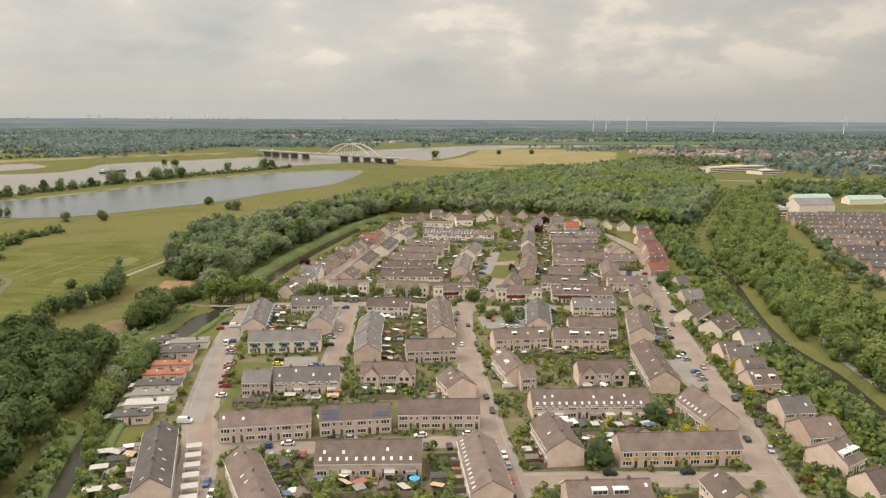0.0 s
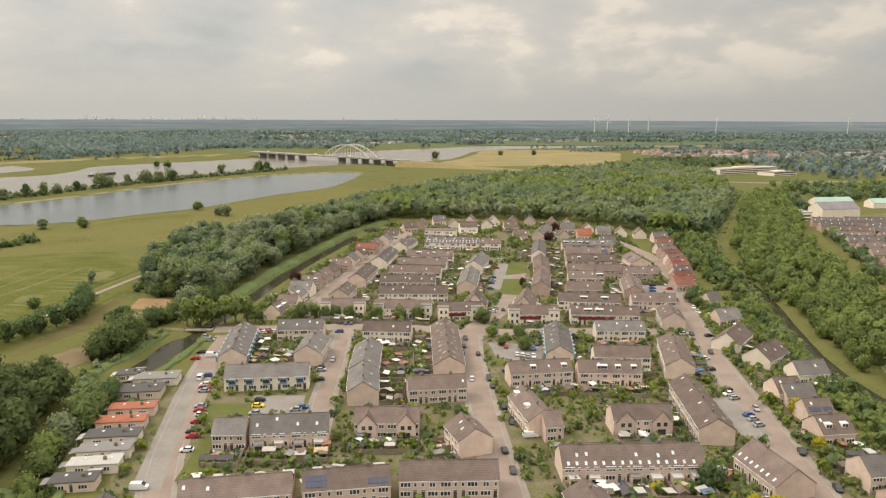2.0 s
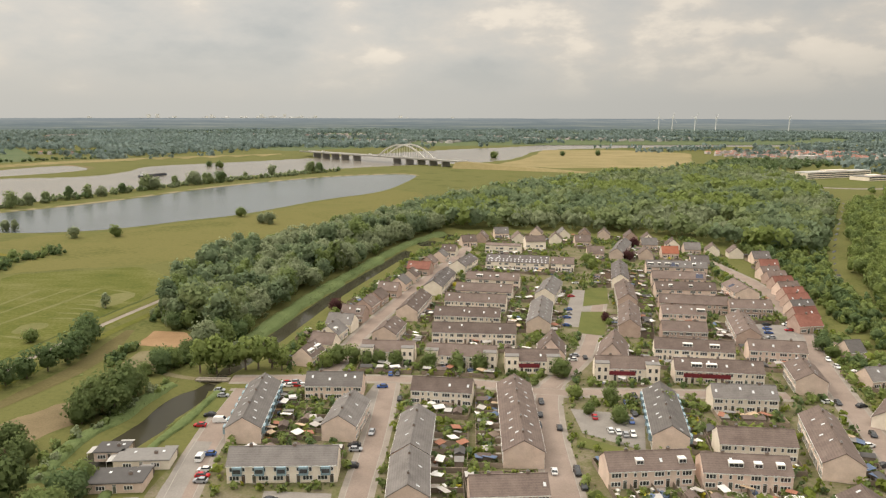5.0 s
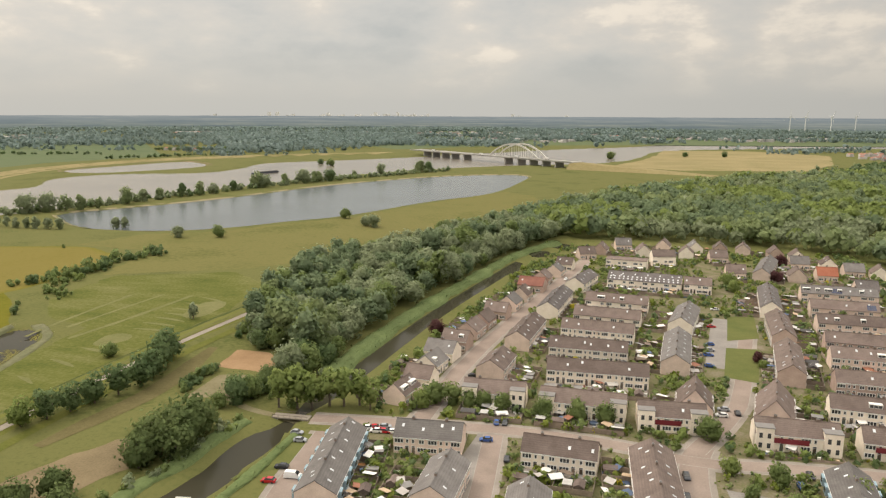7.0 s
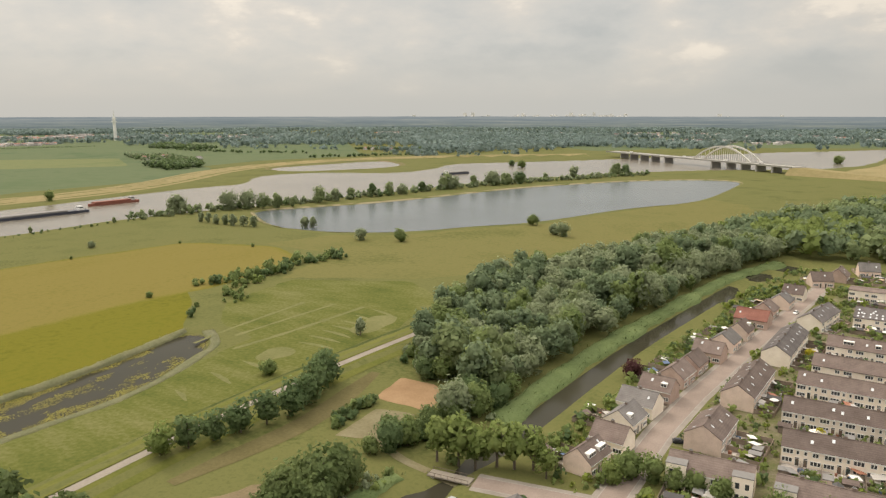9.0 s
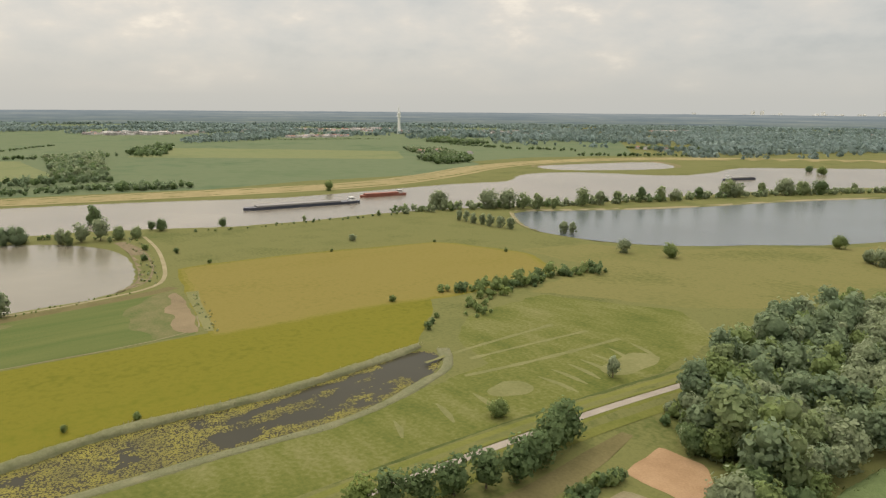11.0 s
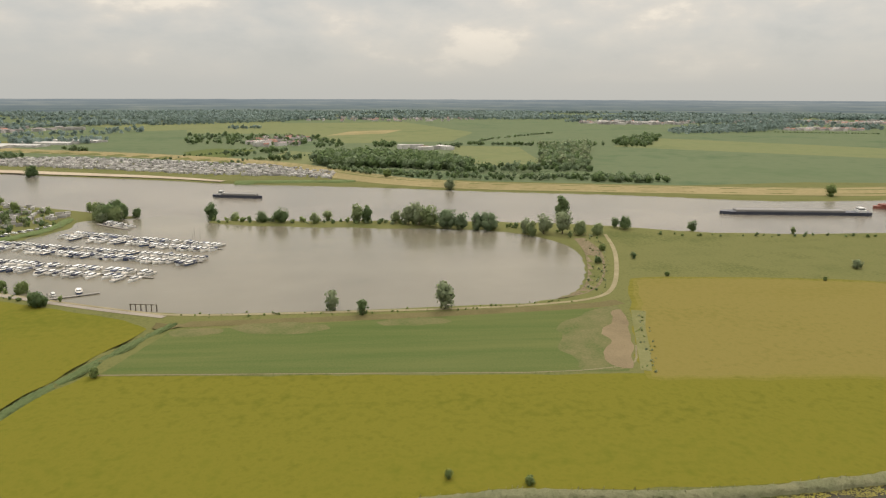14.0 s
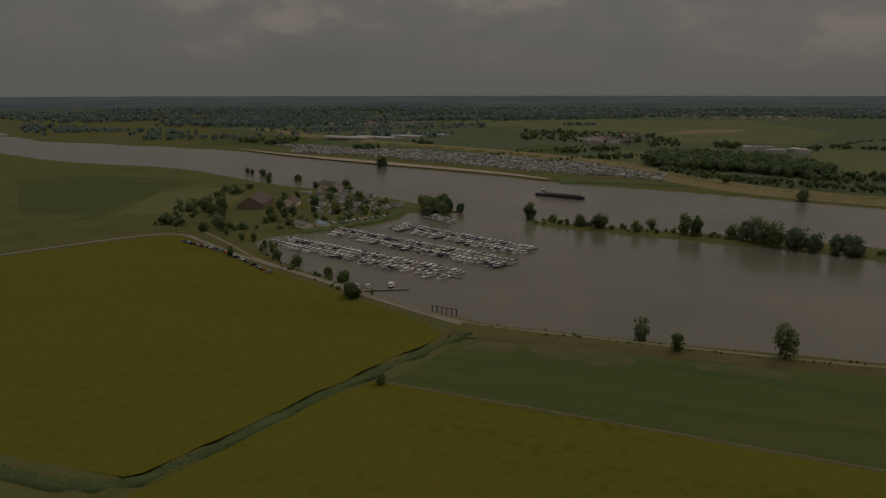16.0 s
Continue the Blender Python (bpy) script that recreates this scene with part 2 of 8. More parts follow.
# ---- mesh helpers ----
def mesh_of(name, verts, faces, mats, index=None, smooth=False):
    me = bpy.data.meshes.new(name)
    me.from_pydata([tuple(v) for v in verts], [], [tuple(f) for f in faces])
    for m in (mats if isinstance(mats, (list, tuple)) else [mats]):
        me.materials.append(m)
    if index is not None:
        me.polygons.foreach_set("material_index", np.array(index, dtype=np.int32))
    if smooth:
        me.polygons.foreach_set("use_smooth", np.ones(len(me.polygons), dtype=bool))
    me.update()
    return me


def quads_mesh(name, verts, quads, mats, index=None, normals=None):
    """A mesh of quads alone, from arrays."""
    me = bpy.data.meshes.new(name)
    verts, quads = np.asarray(verts, np.float32), np.asarray(quads, np.int32)
    me.vertices.add(len(verts))
    me.vertices.foreach_set("co", verts.ravel())
    me.loops.add(quads.size)
    me.loops.foreach_set("vertex_index", quads.ravel())
    me.polygons.add(len(quads))
    me.polygons.foreach_set("loop_start", np.arange(0, quads.size, 4, dtype=np.int32))
    for m in (mats if isinstance(mats, (list, tuple)) else [mats]):
        me.materials.append(m)
    if index is not None:
        me.polygons.foreach_set("material_index", np.asarray(index, np.int32))
    me.update(calc_edges=True)
    if normals is not None:
        me.polygons.foreach_set("use_smooth", np.ones(len(quads), bool))
        me.normals_split_custom_set_from_vertices(np.asarray(normals, np.float32))
    return me


class Build:
    """Gathers boxes and faces of one part, with material slots."""

    def __init__(self):
        self.v, self.f, self.m = [], [], []

    def face(self, pts, m=0):
        n = len(self.v)
        self.v += [tuple(p) for p in pts]
        self.f.append(tuple(range(n, n + len(pts))))
        self.m.append(m)

    def box(self, x0, y0, z0, x1, y1, z1, m=0, turn=None):
        n = len(self.v)
        pts = [(x, y, z) for z in (z0, z1) for x, y in ((x0, y0), (x1, y0), (x1, y1), (x0, y1))]
        if turn is not None:
            pts = [tuple(turn @ Vector(p)) for p in pts]
        self.v += pts
        for f in ((3, 2, 1, 0), (4, 5, 6, 7), (0, 1, 5, 4), (1, 2, 6, 5), (2, 3, 7, 6), (3, 0, 4, 7)):
            self.f.append(tuple(n + k for k in f))
            self.m.append(m)
        return self

    def solid(self, lower, upper, m=0):
        """A closed body between two rings of points."""
        n, k = len(self.v), len(lower)
        self.v += [tuple(p) for p in lower] + [tuple(p) for p in upper]
        self.f.append(tuple(n + i for i in reversed(range(k))))
        self.f.append(tuple(n + k + i for i in range(k)))
        for i in range(k):
            j = (i + 1) % k
            self.f.append((n + i, n + j, n + k + j, n + k + i))
        self.m += [m] * (k + 2)
        return self

    def mesh(self, name, mats, smooth=False):
        return mesh_of(name, self.v, self.f, mats, self.m, smooth)


def part(name, data, parent, label="", at=None):
    ob = new(name, data)
    ob.parent = parent
    if at is not None:
        ob.matrix_basis = at
    if label:
        ob["label"] = label
    return ob


def thing(name, m, label, category, group="", kind=""):
    ob = new(name)
    ob.empty_display_size = 0.5
    ob.matrix_basis = m
    return tagged(ob, label, category, group, kind)


def chaikin(pts, rounds=2, closed=True):
    p = np.array(pts, float)
    for _ in range(rounds):
        nxt = np.roll(p, -1, 0) if closed else p[1:]
        cur = p if closed else p[:-1]
        q = np.stack([0.75 * cur + 0.25 * nxt, 0.25 * cur + 0.75 * nxt], 1).reshape(-1, 2)
        p = q if closed else np.concatenate([p[:1], q, p[-1:]])
    return p


def resample(p, step, closed=True):
    p = np.array(p, float)
    if closed:
        p = np.concatenate([p, p[:1]])
    d = np.r_[0, np.cumsum(np.hypot(*np.diff(p, axis=0).T))]
    n = max(2, int(d[-1] / step))
    s = np.linspace(0, d[-1], n + 1)
    q = np.stack([np.interp(s, d, p[:, 0]), np.interp(s, d, p[:, 1])], 1)
    return q[:-1] if closed else q


def inside(px, py, poly):
    res = np.zeros(px.shape, bool)
    x0, y0 = poly[-1]
    for x1, y1 in poly:
        if y0 != y1:
            res ^= ((y1 > py) != (y0 > py)) & (px < (x0 - x1) * (py - y1) / (y0 - y1) + x1)
        x0, y0 = x1, y1
    return res


def line_dist(px, py, pts):
    best = np.full(px.shape, 1e9)
    for (x0, y0), (x1, y1) in zip(pts[:-1], pts[1:]):
        dx, dy = x1 - x0, y1 - y0
        t = np.clip(((px - x0) * dx + (py - y0) * dy) / (dx * dx + dy * dy + 1e-9), 0, 1)
        best = np.minimum(best, (px - x0 - t * dx) ** 2 + (py - y0 - t * dy) ** 2)
    return np.sqrt(best)


def signed(px, py, poly):
    """Metres into the outline (positive inside)."""
    ring = list(map(tuple, poly)) + [tuple(poly[0])]
    d = line_dist(px, py, ring)
    return np.where(inside(px, py, poly), d, -d)


# ---- the lie of the land ----
RIVER = chaikin([(-1500, -1700), (-1180, -1150), (-1071, -846), (-975, -600), (-975, -385), (-880, -214), (-845, -131), (-826, -37), (-775, 50),
                 (-745, 100), (-725, 152), (-724, 200), (-716, 314), (-702, 420), (-684, 470), (-645, 541), (-640, 600), (-636, 663), (-628, 746),
                 (-585, 832), (-545, 982), (-478, 1248), (-395, 1387), (-320, 1503), (-215, 1606), (-60, 1700), (15, 1830), (55, 2000), (90, 2270), (250, 2420), (600, 2560),
                 (1100, 2700), (1100, 2950), (500, 2900), (200, 2780), (0, 2450), (-154, 2330), (-400, 1930), (-520, 1750), (-640, 1620), (-715, 1540), (-673, 1400), (-690, 1285),
                 (-825, 1245), (-866, 1140), (-780, 1022), (-797, 990), (-810, 900), (-803, 764), (-806, 671), (-862, 553), (-897, 409), (-944, 288), (-985, 118), (-1025, 48),
                 (-1085, -117), (-1185, -371), (-1250, -500), (-1290, -737), (-1340, -1147), (-1750, -1700)])
HARBOUR = chaikin([(-520, 74), (-474, 166), (-462, 196), (-463, 267), (-465, 333), (-472, 388), (-520, 412), (-600, 428), (-650, 405), (-674, 370),
                   (-690, 250), (-708, 165), (-735, 150), (-760, 125), (-740, 96), (-740, 50), (-686, 61), (-625, 24), (-590, -6), (-556, 22)])
LAKE = chaikin([(-565, 800), (-540, 775), (-477, 725), (-408, 722), (-352, 752), (-317, 808), (-273, 855), (-226, 1000), (-166, 1085), (-150, 1250),
                (-145, 1416), (-274, 1357), (-368, 1225), (-420, 1123), (-472, 950), (-530, 853)])
BAY = chaikin([(-960, 1270), (-930, 1400), (-890, 1560), (-790, 1480), (-760, 1400), (-830, 1260), (-890, 1230)])
POND = chaikin([(-293, 449), (-284, 454), (-269, 441), (-265, 425), (-257, 402), (-254, 376), (-259, 345), (-260, 314), (-262, 292), (-268, 268),
                (-274, 262), (-282, 280), (-285, 300), (-289, 325), (-286, 352), (-284, 380), (-287, 412)])
POOL = chaikin([(-125, 374), (-120, 366), (-119, 352), (-118, 340), (-122, 326), (-123, 304), (-131, 304), (-134, 324), (-128, 340), (-129, 356), (-128, 367)])
CANAL = chaikin([(-44, 760), (-73, 690), (-88, 606), (-102, 530), (-109, 470), (-114, 420), (-119, 388), (-120, 362), (-126, 338), (-130, 315), (-125, 275), (-116, 228), (-106, 190), (-98, 140), (-90, 60)], 2, False)
EAST = chaikin([(412, 1045), (321, 850), (262, 724), (216, 618), (196, 530), (186, 470), (180, 438), (172, 405), (166, 378), (159, 345), (157, 312), (160, 284), (154, 239), (150, 190), (140, 100)], 2, False)
SIDE = chaikin([(-287, 100), (-288, 128), (-292, 158), (-320, 167), (-368, 178), (-430, 197), (-446, 202)], 2, False)
DIKE = chaikin([(-214, 100), (-207, 250), (-205, 322), (-205, 354), (-204, 390), (-201, 430), (-199, 455), (-192, 505), (-188, 540), (-200, 640), (-150, 780), (-95, 900), (-50, 1050)], 2, False)
FARDIKE = chaikin([(-1900, -900), (-1560, -460), (-1400, -100), (-1250, 120), (-1095, 235), (-1000, 300), (-940, 400), (-910, 540), (-870, 720), (-860, 850), (-905, 1000), (-990, 1180), (-1010, 1400), (-930, 1620), (-750, 1800), (-560, 1950)], 2, False)


def step(x):
    x = np.clip(x, 0, 1)
    return x * x * (3 - 2 * x)


def land_z(px, py):
    """Height of the ground."""
    px, py = np.asarray(px, float), np.asarray(py, float)
    z = 1.4 * step((13 - line_dist(px, py, DIKE)) / 10) + 3.0 * step((24 - line_dist(px, py, FARDIKE)) / 18)
    into = np.full(px.shape, -99.0)
    for poly in (RIVER, HARBOUR, LAKE, BAY, POND, POOL):
        into = np.maximum(into, signed(px, py, poly))
    into = np.maximum(into, 3.0 + 1.2 * step((py - 290) / 60) - 2.6 * np.exp(-((py - 386) / 11) ** 2) - line_dist(px, py, CANAL))
    into = np.maximum(into, 2.4 - 1.6 * step((py - 470) / 30) - line_dist(px, py, EAST))
    into = np.maximum(into, 1.2 - line_dist(px, py, SIDE))
    dip = step((into + 4) / 8)
    return z * (1 - dip) - 2.4 * dip


def at_land(x, y):
    return float(land_z(np.array([x]), np.array([y]))[0])


def graded(spans):
    out = []
    for a, b, s in spans:
        out.append(np.arange(a, b, s))
    return np.concatenate(out + [[spans[-1][1]]])


def make_ground():
    xs = graded([(-5200, -1600, 200), (-1600, -1100, 25), (-1100, -520, 9), (-520, -300, 7), (-300, -80, 3.5), (-80, 140, 14), (140, 190, 3.5), (190, 430, 5), (430, 500, 15), (500, 5200, 200)])
    ys = graded([(-4200, -1000, 200), (-1000, -200, 20), (-200, 250, 8), (250, 480, 4.5), (480, 900, 8), (900, 1700, 15), (1700, 2700, 40), (2700, 5600, 200)])
    gx, gy = np.meshgrid(xs, ys)
    z = land_z(gx.ravel(), gy.ravel())
    nx, ny = len(xs), len(ys)
    i = np.arange((nx - 1) * (ny - 1))
    a = (i // (nx - 1)) * nx + i % (nx - 1)
    ob = new("ground", quads_mesh("ground", np.stack([gx.ravel(), gy.ravel(), z], 1), np.stack([a, a + 1, a + nx + 1, a + nx], 1), M_GRASS))
    ob.data.polygons.foreach_set("use_smooth", np.ones(len(ob.data.polygons), bool))
    return tagged(ob, "flat river land of olive and green grass", "ground", kind="structure")


make_ground()


def sheet(name, pts, z, mat, label, category, wobble=0.0, stepping=6.0, smooth=0, kind="structure"):
    p = chaikin(pts, smooth) if smooth else np.array(pts, float)
    if wobble:
        p = resample(p, stepping)
        p = p + np.array([[noise.noise((x * 0.11, y * 0.11, 3.1)), noise.noise((x * 0.11, y * 0.11, 9.7))] for x, y in p]) * wobble
    ob = new(name, mesh_of(name, [(x, y, z) for x, y in p], [tuple(range(len(p)))], mat))
    return tagged(ob, label, category, kind=kind)


def ribbon(name, pts, width, lift, mat, label, category, smooth=2, drape=True, kind="structure", z=None):
    p = resample(chaikin(pts, smooth, False) if smooth else pts, 5, False)
    d = np.gradient(p, axis=0)
    n = np.stack([-d[:, 1], d[:, 0]], 1) / np.hypot(*d.T)[:, None]
    w = np.interp(np.linspace(0, 1, len(p)), np.linspace(0, 1, len(width)), width) if np.ndim(width) else np.full(len(p), width)
    l, r = p + n * w[:, None] / 2, p - n * w[:, None] / 2
    if z is not None or not drape:
        zl = zr = np.full(len(p), lift if z is None else z)
    else:
        zl, zr = land_z(l[:, 0], l[:, 1]) + lift, land_z(r[:, 0], r[:, 1]) + lift
    v = np.concatenate([np.c_[l, zl], np.c_[r, zr]])
    k = len(p)
    f = [(k + i, k + i + 1, i + 1, i) for i in range(k - 1)]
    ob = new(name, mesh_of(name, v, f, mat))
    return tagged(ob, label, category, kind=kind)


def grown(poly, d):
    """An outline pushed outwards."""
    p = np.array(poly, float)
    t = np.roll(p, -1, 0) - np.roll(p, 1, 0)
    n = np.stack([t[:, 1], -t[:, 0]], 1) / (np.hypot(*t.T)[:, None] + 1e-9)
    area = np.sum(p[:, 0] * np.roll(p[:, 1], -1) - np.roll(p[:, 0], -1) * p[:, 1])
    return p + n * d * (1 if area > 0 else -1)


sheet("river", grown(RIVER, 3), -1.2, M_RIVER, "wide grey-brown river between low banks", "river")
sheet("harbour_water", grown(HARBOUR, 3), -1.16, M_HARBOUR, "calm brown water of a marina basin", "water")
sheet("lake", grown(LAKE, 4), -1.1, M_LAKE, "long blue-grey lake in the flood meadow", "lake")
sheet("bay", grown(BAY, 3), -1.1, M_RIVER, "shallow sandy side pool of the river", "water")
sheet("pond", grown(POND, 2), -1.0, M_DITCH, "dark narrow pond half covered with lily pads", "pond")
sheet("pool", grown(POOL, 2), -1.08, M_DITCH, "dark still pool in the canal", "water")
ribbon("canal", CANAL, 15, 0, M_DITCH, "dark canal along the edge of the estate", "canal", 0, z=-1.1)
ribbon("canal_east", EAST, [7, 7, 7, 7, 8, 12, 12, 12, 12], 0, M_DITCH, "narrow dark canal beside an avenue of trees", "canal", 0, z=-1.1)

# meadows and fields
sheet("meadow", [(-290, 162), (-287, 270), (-292, 330), (-290, 400), (-296, 452), (-335, 495), (-368, 520), (-369, 391), (-382, 189), (-368, 181.5), (-320, 170.5)], 0.03, M_MEADOW, "olive green hay meadow", "meadow", 1.5)
sheet("meadow_south", [(-300, -200), (-296, 95), (-300, 158), (-330, 166.5), (-372, 176), (-436, 194), (-452, 178), (-484, 115), (-518, 42), (-548, -8), (-580, -62), (-520, -96), (-430, -136), (-360, -165), (-380, -200)], 0.025, M_MEADOW, "olive green hay meadow beside the marina", "meadow", 1.5)
YELLOW = resample([(-367, 393), (-508, 436), (-500, 520), (-474, 622), (-405, 640), (-356, 610), (-350, 560), (-352, 521), (-362, 480)], 9)
sheet("meadow_yellow", YELLOW, 0.05, M_YELLOW, "yellow-brown ripening meadow", "meadow", 2.0)
for out, hue in ((2.5, 0.66), (5.0, 0.33)):
    lo, mid, hi = (tuple(a * (1 - hue) + b * hue for a, b in zip(p, q)) for p, q in (((0.080, 0.088, 0.009), (0.116, 0.106, 0.020)), ((0.094, 0.101, 0.011), (0.138, 0.121, 0.027)), ((0.130, 0.119, 0.016), (0.170, 0.140, 0.040))))
    sheet("meadow_margin", grown(YELLOW, out), 0.05 - 0.0015 * out, surface("turning meadow", lo, hi, 0.010, 0.28, 0.95, stretch=(1, 0.3, 1, 0.35), third=mid, spec=0.05), "olive grass turning yellow at a meadow's edge", "meadow", 2.5, 6.0)
sheet("crop_field", [(-384, 193), (-433, 205), (-455, 409), (-372, 386)], 0.05, M_CROP, "green arable field in low rows", "field", 1.0)
M_THIN = surface("thin crop on bare soil", (0.070, 0.094, 0.028), (0.150, 0.128, 0.064), 0.07, 0.9, 0.95, spec=0.05)
sheet("bare_soil", [(-373, 388), (-400, 397), (-456, 411), (-454, 398), (-440, 384), (-428, 370), (-414, 372), (-398, 364), (-384, 372), (-375, 366)], 0.075, M_THIN, "thin crop over pinkish soil at the field's end", "soil", 2.0, 3, 1)
sheet("bare_soil", [(-374, 388), (-400, 397), (-452, 410), (-449, 402), (-432, 399), (-420, 388), (-404, 390), (-390, 379), (-376, 382)], 0.09, M_SOIL, "bare pinkish soil at the field's end", "soil", 2.0, 3, 1)
sheet("bare_soil", [(-439, 228), (-426, 236), (-424, 262), (-434, 276), (-443, 255)], 0.085, M_THIN, "thin patch in the crop", "soil", 2.0, 3, 1)
sheet("bare_soil", [(-434, 203), (-424, 208), (-426, 226), (-437, 228)], 0.085, M_THIN, "thin patch in the crop", "soil", 2.0, 3, 1)
sheet("bare_soil", [(-441, 290), (-432, 300), (-436, 330), (-446, 318)], 0.085, M_THIN, "thin patch in the crop", "soil", 2.0, 3, 1)
sheet("rough_meadow", [(-258, 460), (-250, 350), (-255, 260), (-225, 200), (-214, 330), (-216, 420), (-208, 500), (-215, 560), (-250, 590), (-320, 560), (-315, 500), (-290, 470)], 0.04, M_ROUGH, "rough tussocky meadow with pale streaks", "meadow", 3.0)
sheet("lake_meadow", [(-345, 640), (-330, 560), (-250, 600), (-215, 640), (-205, 720), (-140, 850), (-90, 1000), (-110, 1080), (-150, 1120), (-205, 1010), (-262, 850), (-310, 790), (-345, 735), (-400, 705), (-420, 650)], 0.035, M_DRY, "dry yellowish flood meadow beside the lake", "meadow", 4.0)
sheet("polder_field", [(-960, 700), (-920, 1100), (-1060, 1230), (-1900, 1650), (-2300, 1500), (-1700, 750), (-1250, 560)], 0.05, M_POLDER, "large bright green polder field", "field", 6, 30)
sheet("polder_field", [(-1250, 560), (-1700, 750), (-2500, 1400), (-3300, 900), (-2600, 100), (-1900, 330), (-1450, 480)], 0.05, M_POLDER, "far green polder field", "field", 6, 30)
sheet("polder_field", [(-1500, 160), (-1900, 300), (-2600, 60), (-2500, -600), (-1900, -450), (-1450, -100)], 0.05, M_POLDER, "green fields behind the caravan park", "field", 6, 30)
sheet("polder_field", [(-1696, 220), (-1761, 453), (-2158, 554), (-2983, 389), (-2836, -77), (-2417, -279), (-2135, -211), (-2082, 47)], 0.080, M_POLDER_LIGHT, "pale green far field", "field", 5, 30)
sheet("polder_field", [(-2007, 163), (-2112, 314), (-2331, 365), (-2224, 213)], 0.084, M_DIKE, "narrow strip of ripe corn", "field", 5, 30)
sheet("polder_field", [(-1270, 394), (-1176, 459), (-1194, 539), (-1582, 570), (-1609, 448)], 0.088, M_POLDER_LIGHT, "light green pasture among groves", "field", 5, 30)
sheet("polder_field", [(-1310, -13), (-1334, 49), (-1513, 69), (-1561, -20), (-1466, -50)], 0.092, M_CROP, "green orchard strips behind the caravan park", "field", 5, 30)
sheet("polder_field", [(-1244, 109), (-1206, 196), (-1435, 185), (-1500, 125)], 0.096, M_POLDER_LIGHT, "light green pasture among groves", "field", 5, 30)
sheet("polder_field", [(-1576, 760), (-1225, 1184), (-1446, 1344), (-1901, 940)], 0.100, M_POLDER_LIGHT, "broad light green field", "field", 5, 30)
sheet("polder_field", [(-2782, -772), (-3703, -168), (-2538, -16), (-2249, -350)], 0.104, M_POLDER_LIGHT, "far pale green field", "field", 5, 30)
sheet("polder_field", [(-1410, -704), (-1701, -667), (-1721, -530), (-1361, -448), (-1334, -645)], 0.108, M_CROP, "green field behind the river bend", "field", 5, 30)
sheet("polder", [(-930, 640), (-960, 860), (-1010, 1010), (-1090, 1190), (-1110, 1420), (-1020, 1680), (-1500, 2300), (-3600, 3600), (-4500, 2000), (-4600, -1500), (-2200, -1400), (-1420, -420), (-1230, -20), (-1060, 240), (-985, 420)], 0.02, M_POLDER, "green polder land beyond the river", "ground")
sheet("polder_north", [(-600, 2150), (-300, 2500), (100, 2640), (1200, 2800), (4200, 2200), (3000, 4400), (0, 4800), (-2500, 4200)], 0.02, M_POLDER, "far green land beyond the bridge", "ground")
sheet("dry_flood_meadow", [(-20, 1640), (100, 1560), (330, 1600), (420, 1800), (500, 2140), (343, 2320), (120, 2290), (80, 2000), (45, 1830)], 0.04, M_DIKE, "dry yellow flood meadow beside the river", "meadow", 8, 30)
ribbon("river_shore", [(-1268, -505), (-1200, -371), (-1150, -240), (-1103, -117), (-1045, 40), (-1000, 112)], [6, 16, 26, 28, 24, 10], 0.6, M_SAND, "narrow beach of pale river sand", "beach", 1)

# ---- streets and paving of the estate ----
M_SIDEWALK = surface("grey pavement slabs", (0.205, 0.178, 0.152), (0.290, 0.256, 0.224), 0.15, 2.5, 0.9, spec=0.12)
M_KERB = surface("concrete kerb", (0.25, 0.23, 0.205), (0.33, 0.305, 0.28), 0.3, 3, 0.9, spec=0.12)
ROADS, COURTS = [], []


def road(pts, width, lift, label):
    ROADS.append((chaikin(pts, 1, False), width / 2))
    ribbon("sidewalk", pts, width + 3.4, lift - 0.036, M_SIDEWALK, "grey slab pavement beside a street", "pavement", 1, False)
    line = np.array(pts, float)
    d = np.gradient(line, axis=0)
    n = np.stack([-d[:, 1], d[:, 0]], 1) / np.hypot(*d.T)[:, None]
    for off in (-1, 1):
        ribbon("kerb", line + n * off * (width / 2 - 0.1), 0.22, lift + 0.012, M_KERB, "pale concrete kerb", "kerb", 1, False)
    return ribbon("road", pts, width, lift, M_STREET, label, "road", 1, False)


def court(name, pts, z, mat, label):
    COURTS.append(np.array(pts, float))
    return sheet(name, pts, z, mat, label, name)


sheet("pavement", [(-100, 384), (-62, 396), (-62, 470), (-40, 600), (-15, 700), (20, 705), (120, 690), (150, 640), (150, 560), (140, 470), (125, 370), (132, 300),
                   (130, 200), (120, 60), (-95, 60), (-84, 180), (-95, 225), (-104, 300), (-104, 370)], 0.03, M_GARDEN, "planted and paved ground between the terraces", "pavement")
road([(28, 60), (22, 140), (19, 184), (14, 240), (11, 300), (9, 345), (10, 378), (14, 392)], 8.5, 0.07, "pinkish clinker street")
road([(12, 388), (24, 412), (33, 435), (44, 500), (52, 540)], 6.5, 0.08, "pinkish clinker street beside the green")
road([(-60, 60), (-64, 150), (-70, 200), (-84, 240), (-93, 290), (-100, 330), (-103, 376)], 8.0, 0.07, "clinker street beside the parking row")
road([(-112, 385), (-72, 389), (-42, 391), (-10, 388), (12, 380), (40, 384), (100, 384)], 6.5, 0.09, "clinker cross street")
road([(-76, 392), (-72, 458), (-58, 539), (-45, 610), (-30, 690)], 7.0, 0.07, "pinkish clinker street along the canal houses")
road([(85, 60), (90, 150), (93, 184), (101, 238), (107, 290), (112, 340), (124, 410), (140, 480), (152, 560), (140, 640)], 8.0, 0.07, "wide clinker road on the estate's edge")
road([(-50, 386), (-47, 340), (-46, 296), (-44, 270)], 6.5, 0.08, "clinker side street")
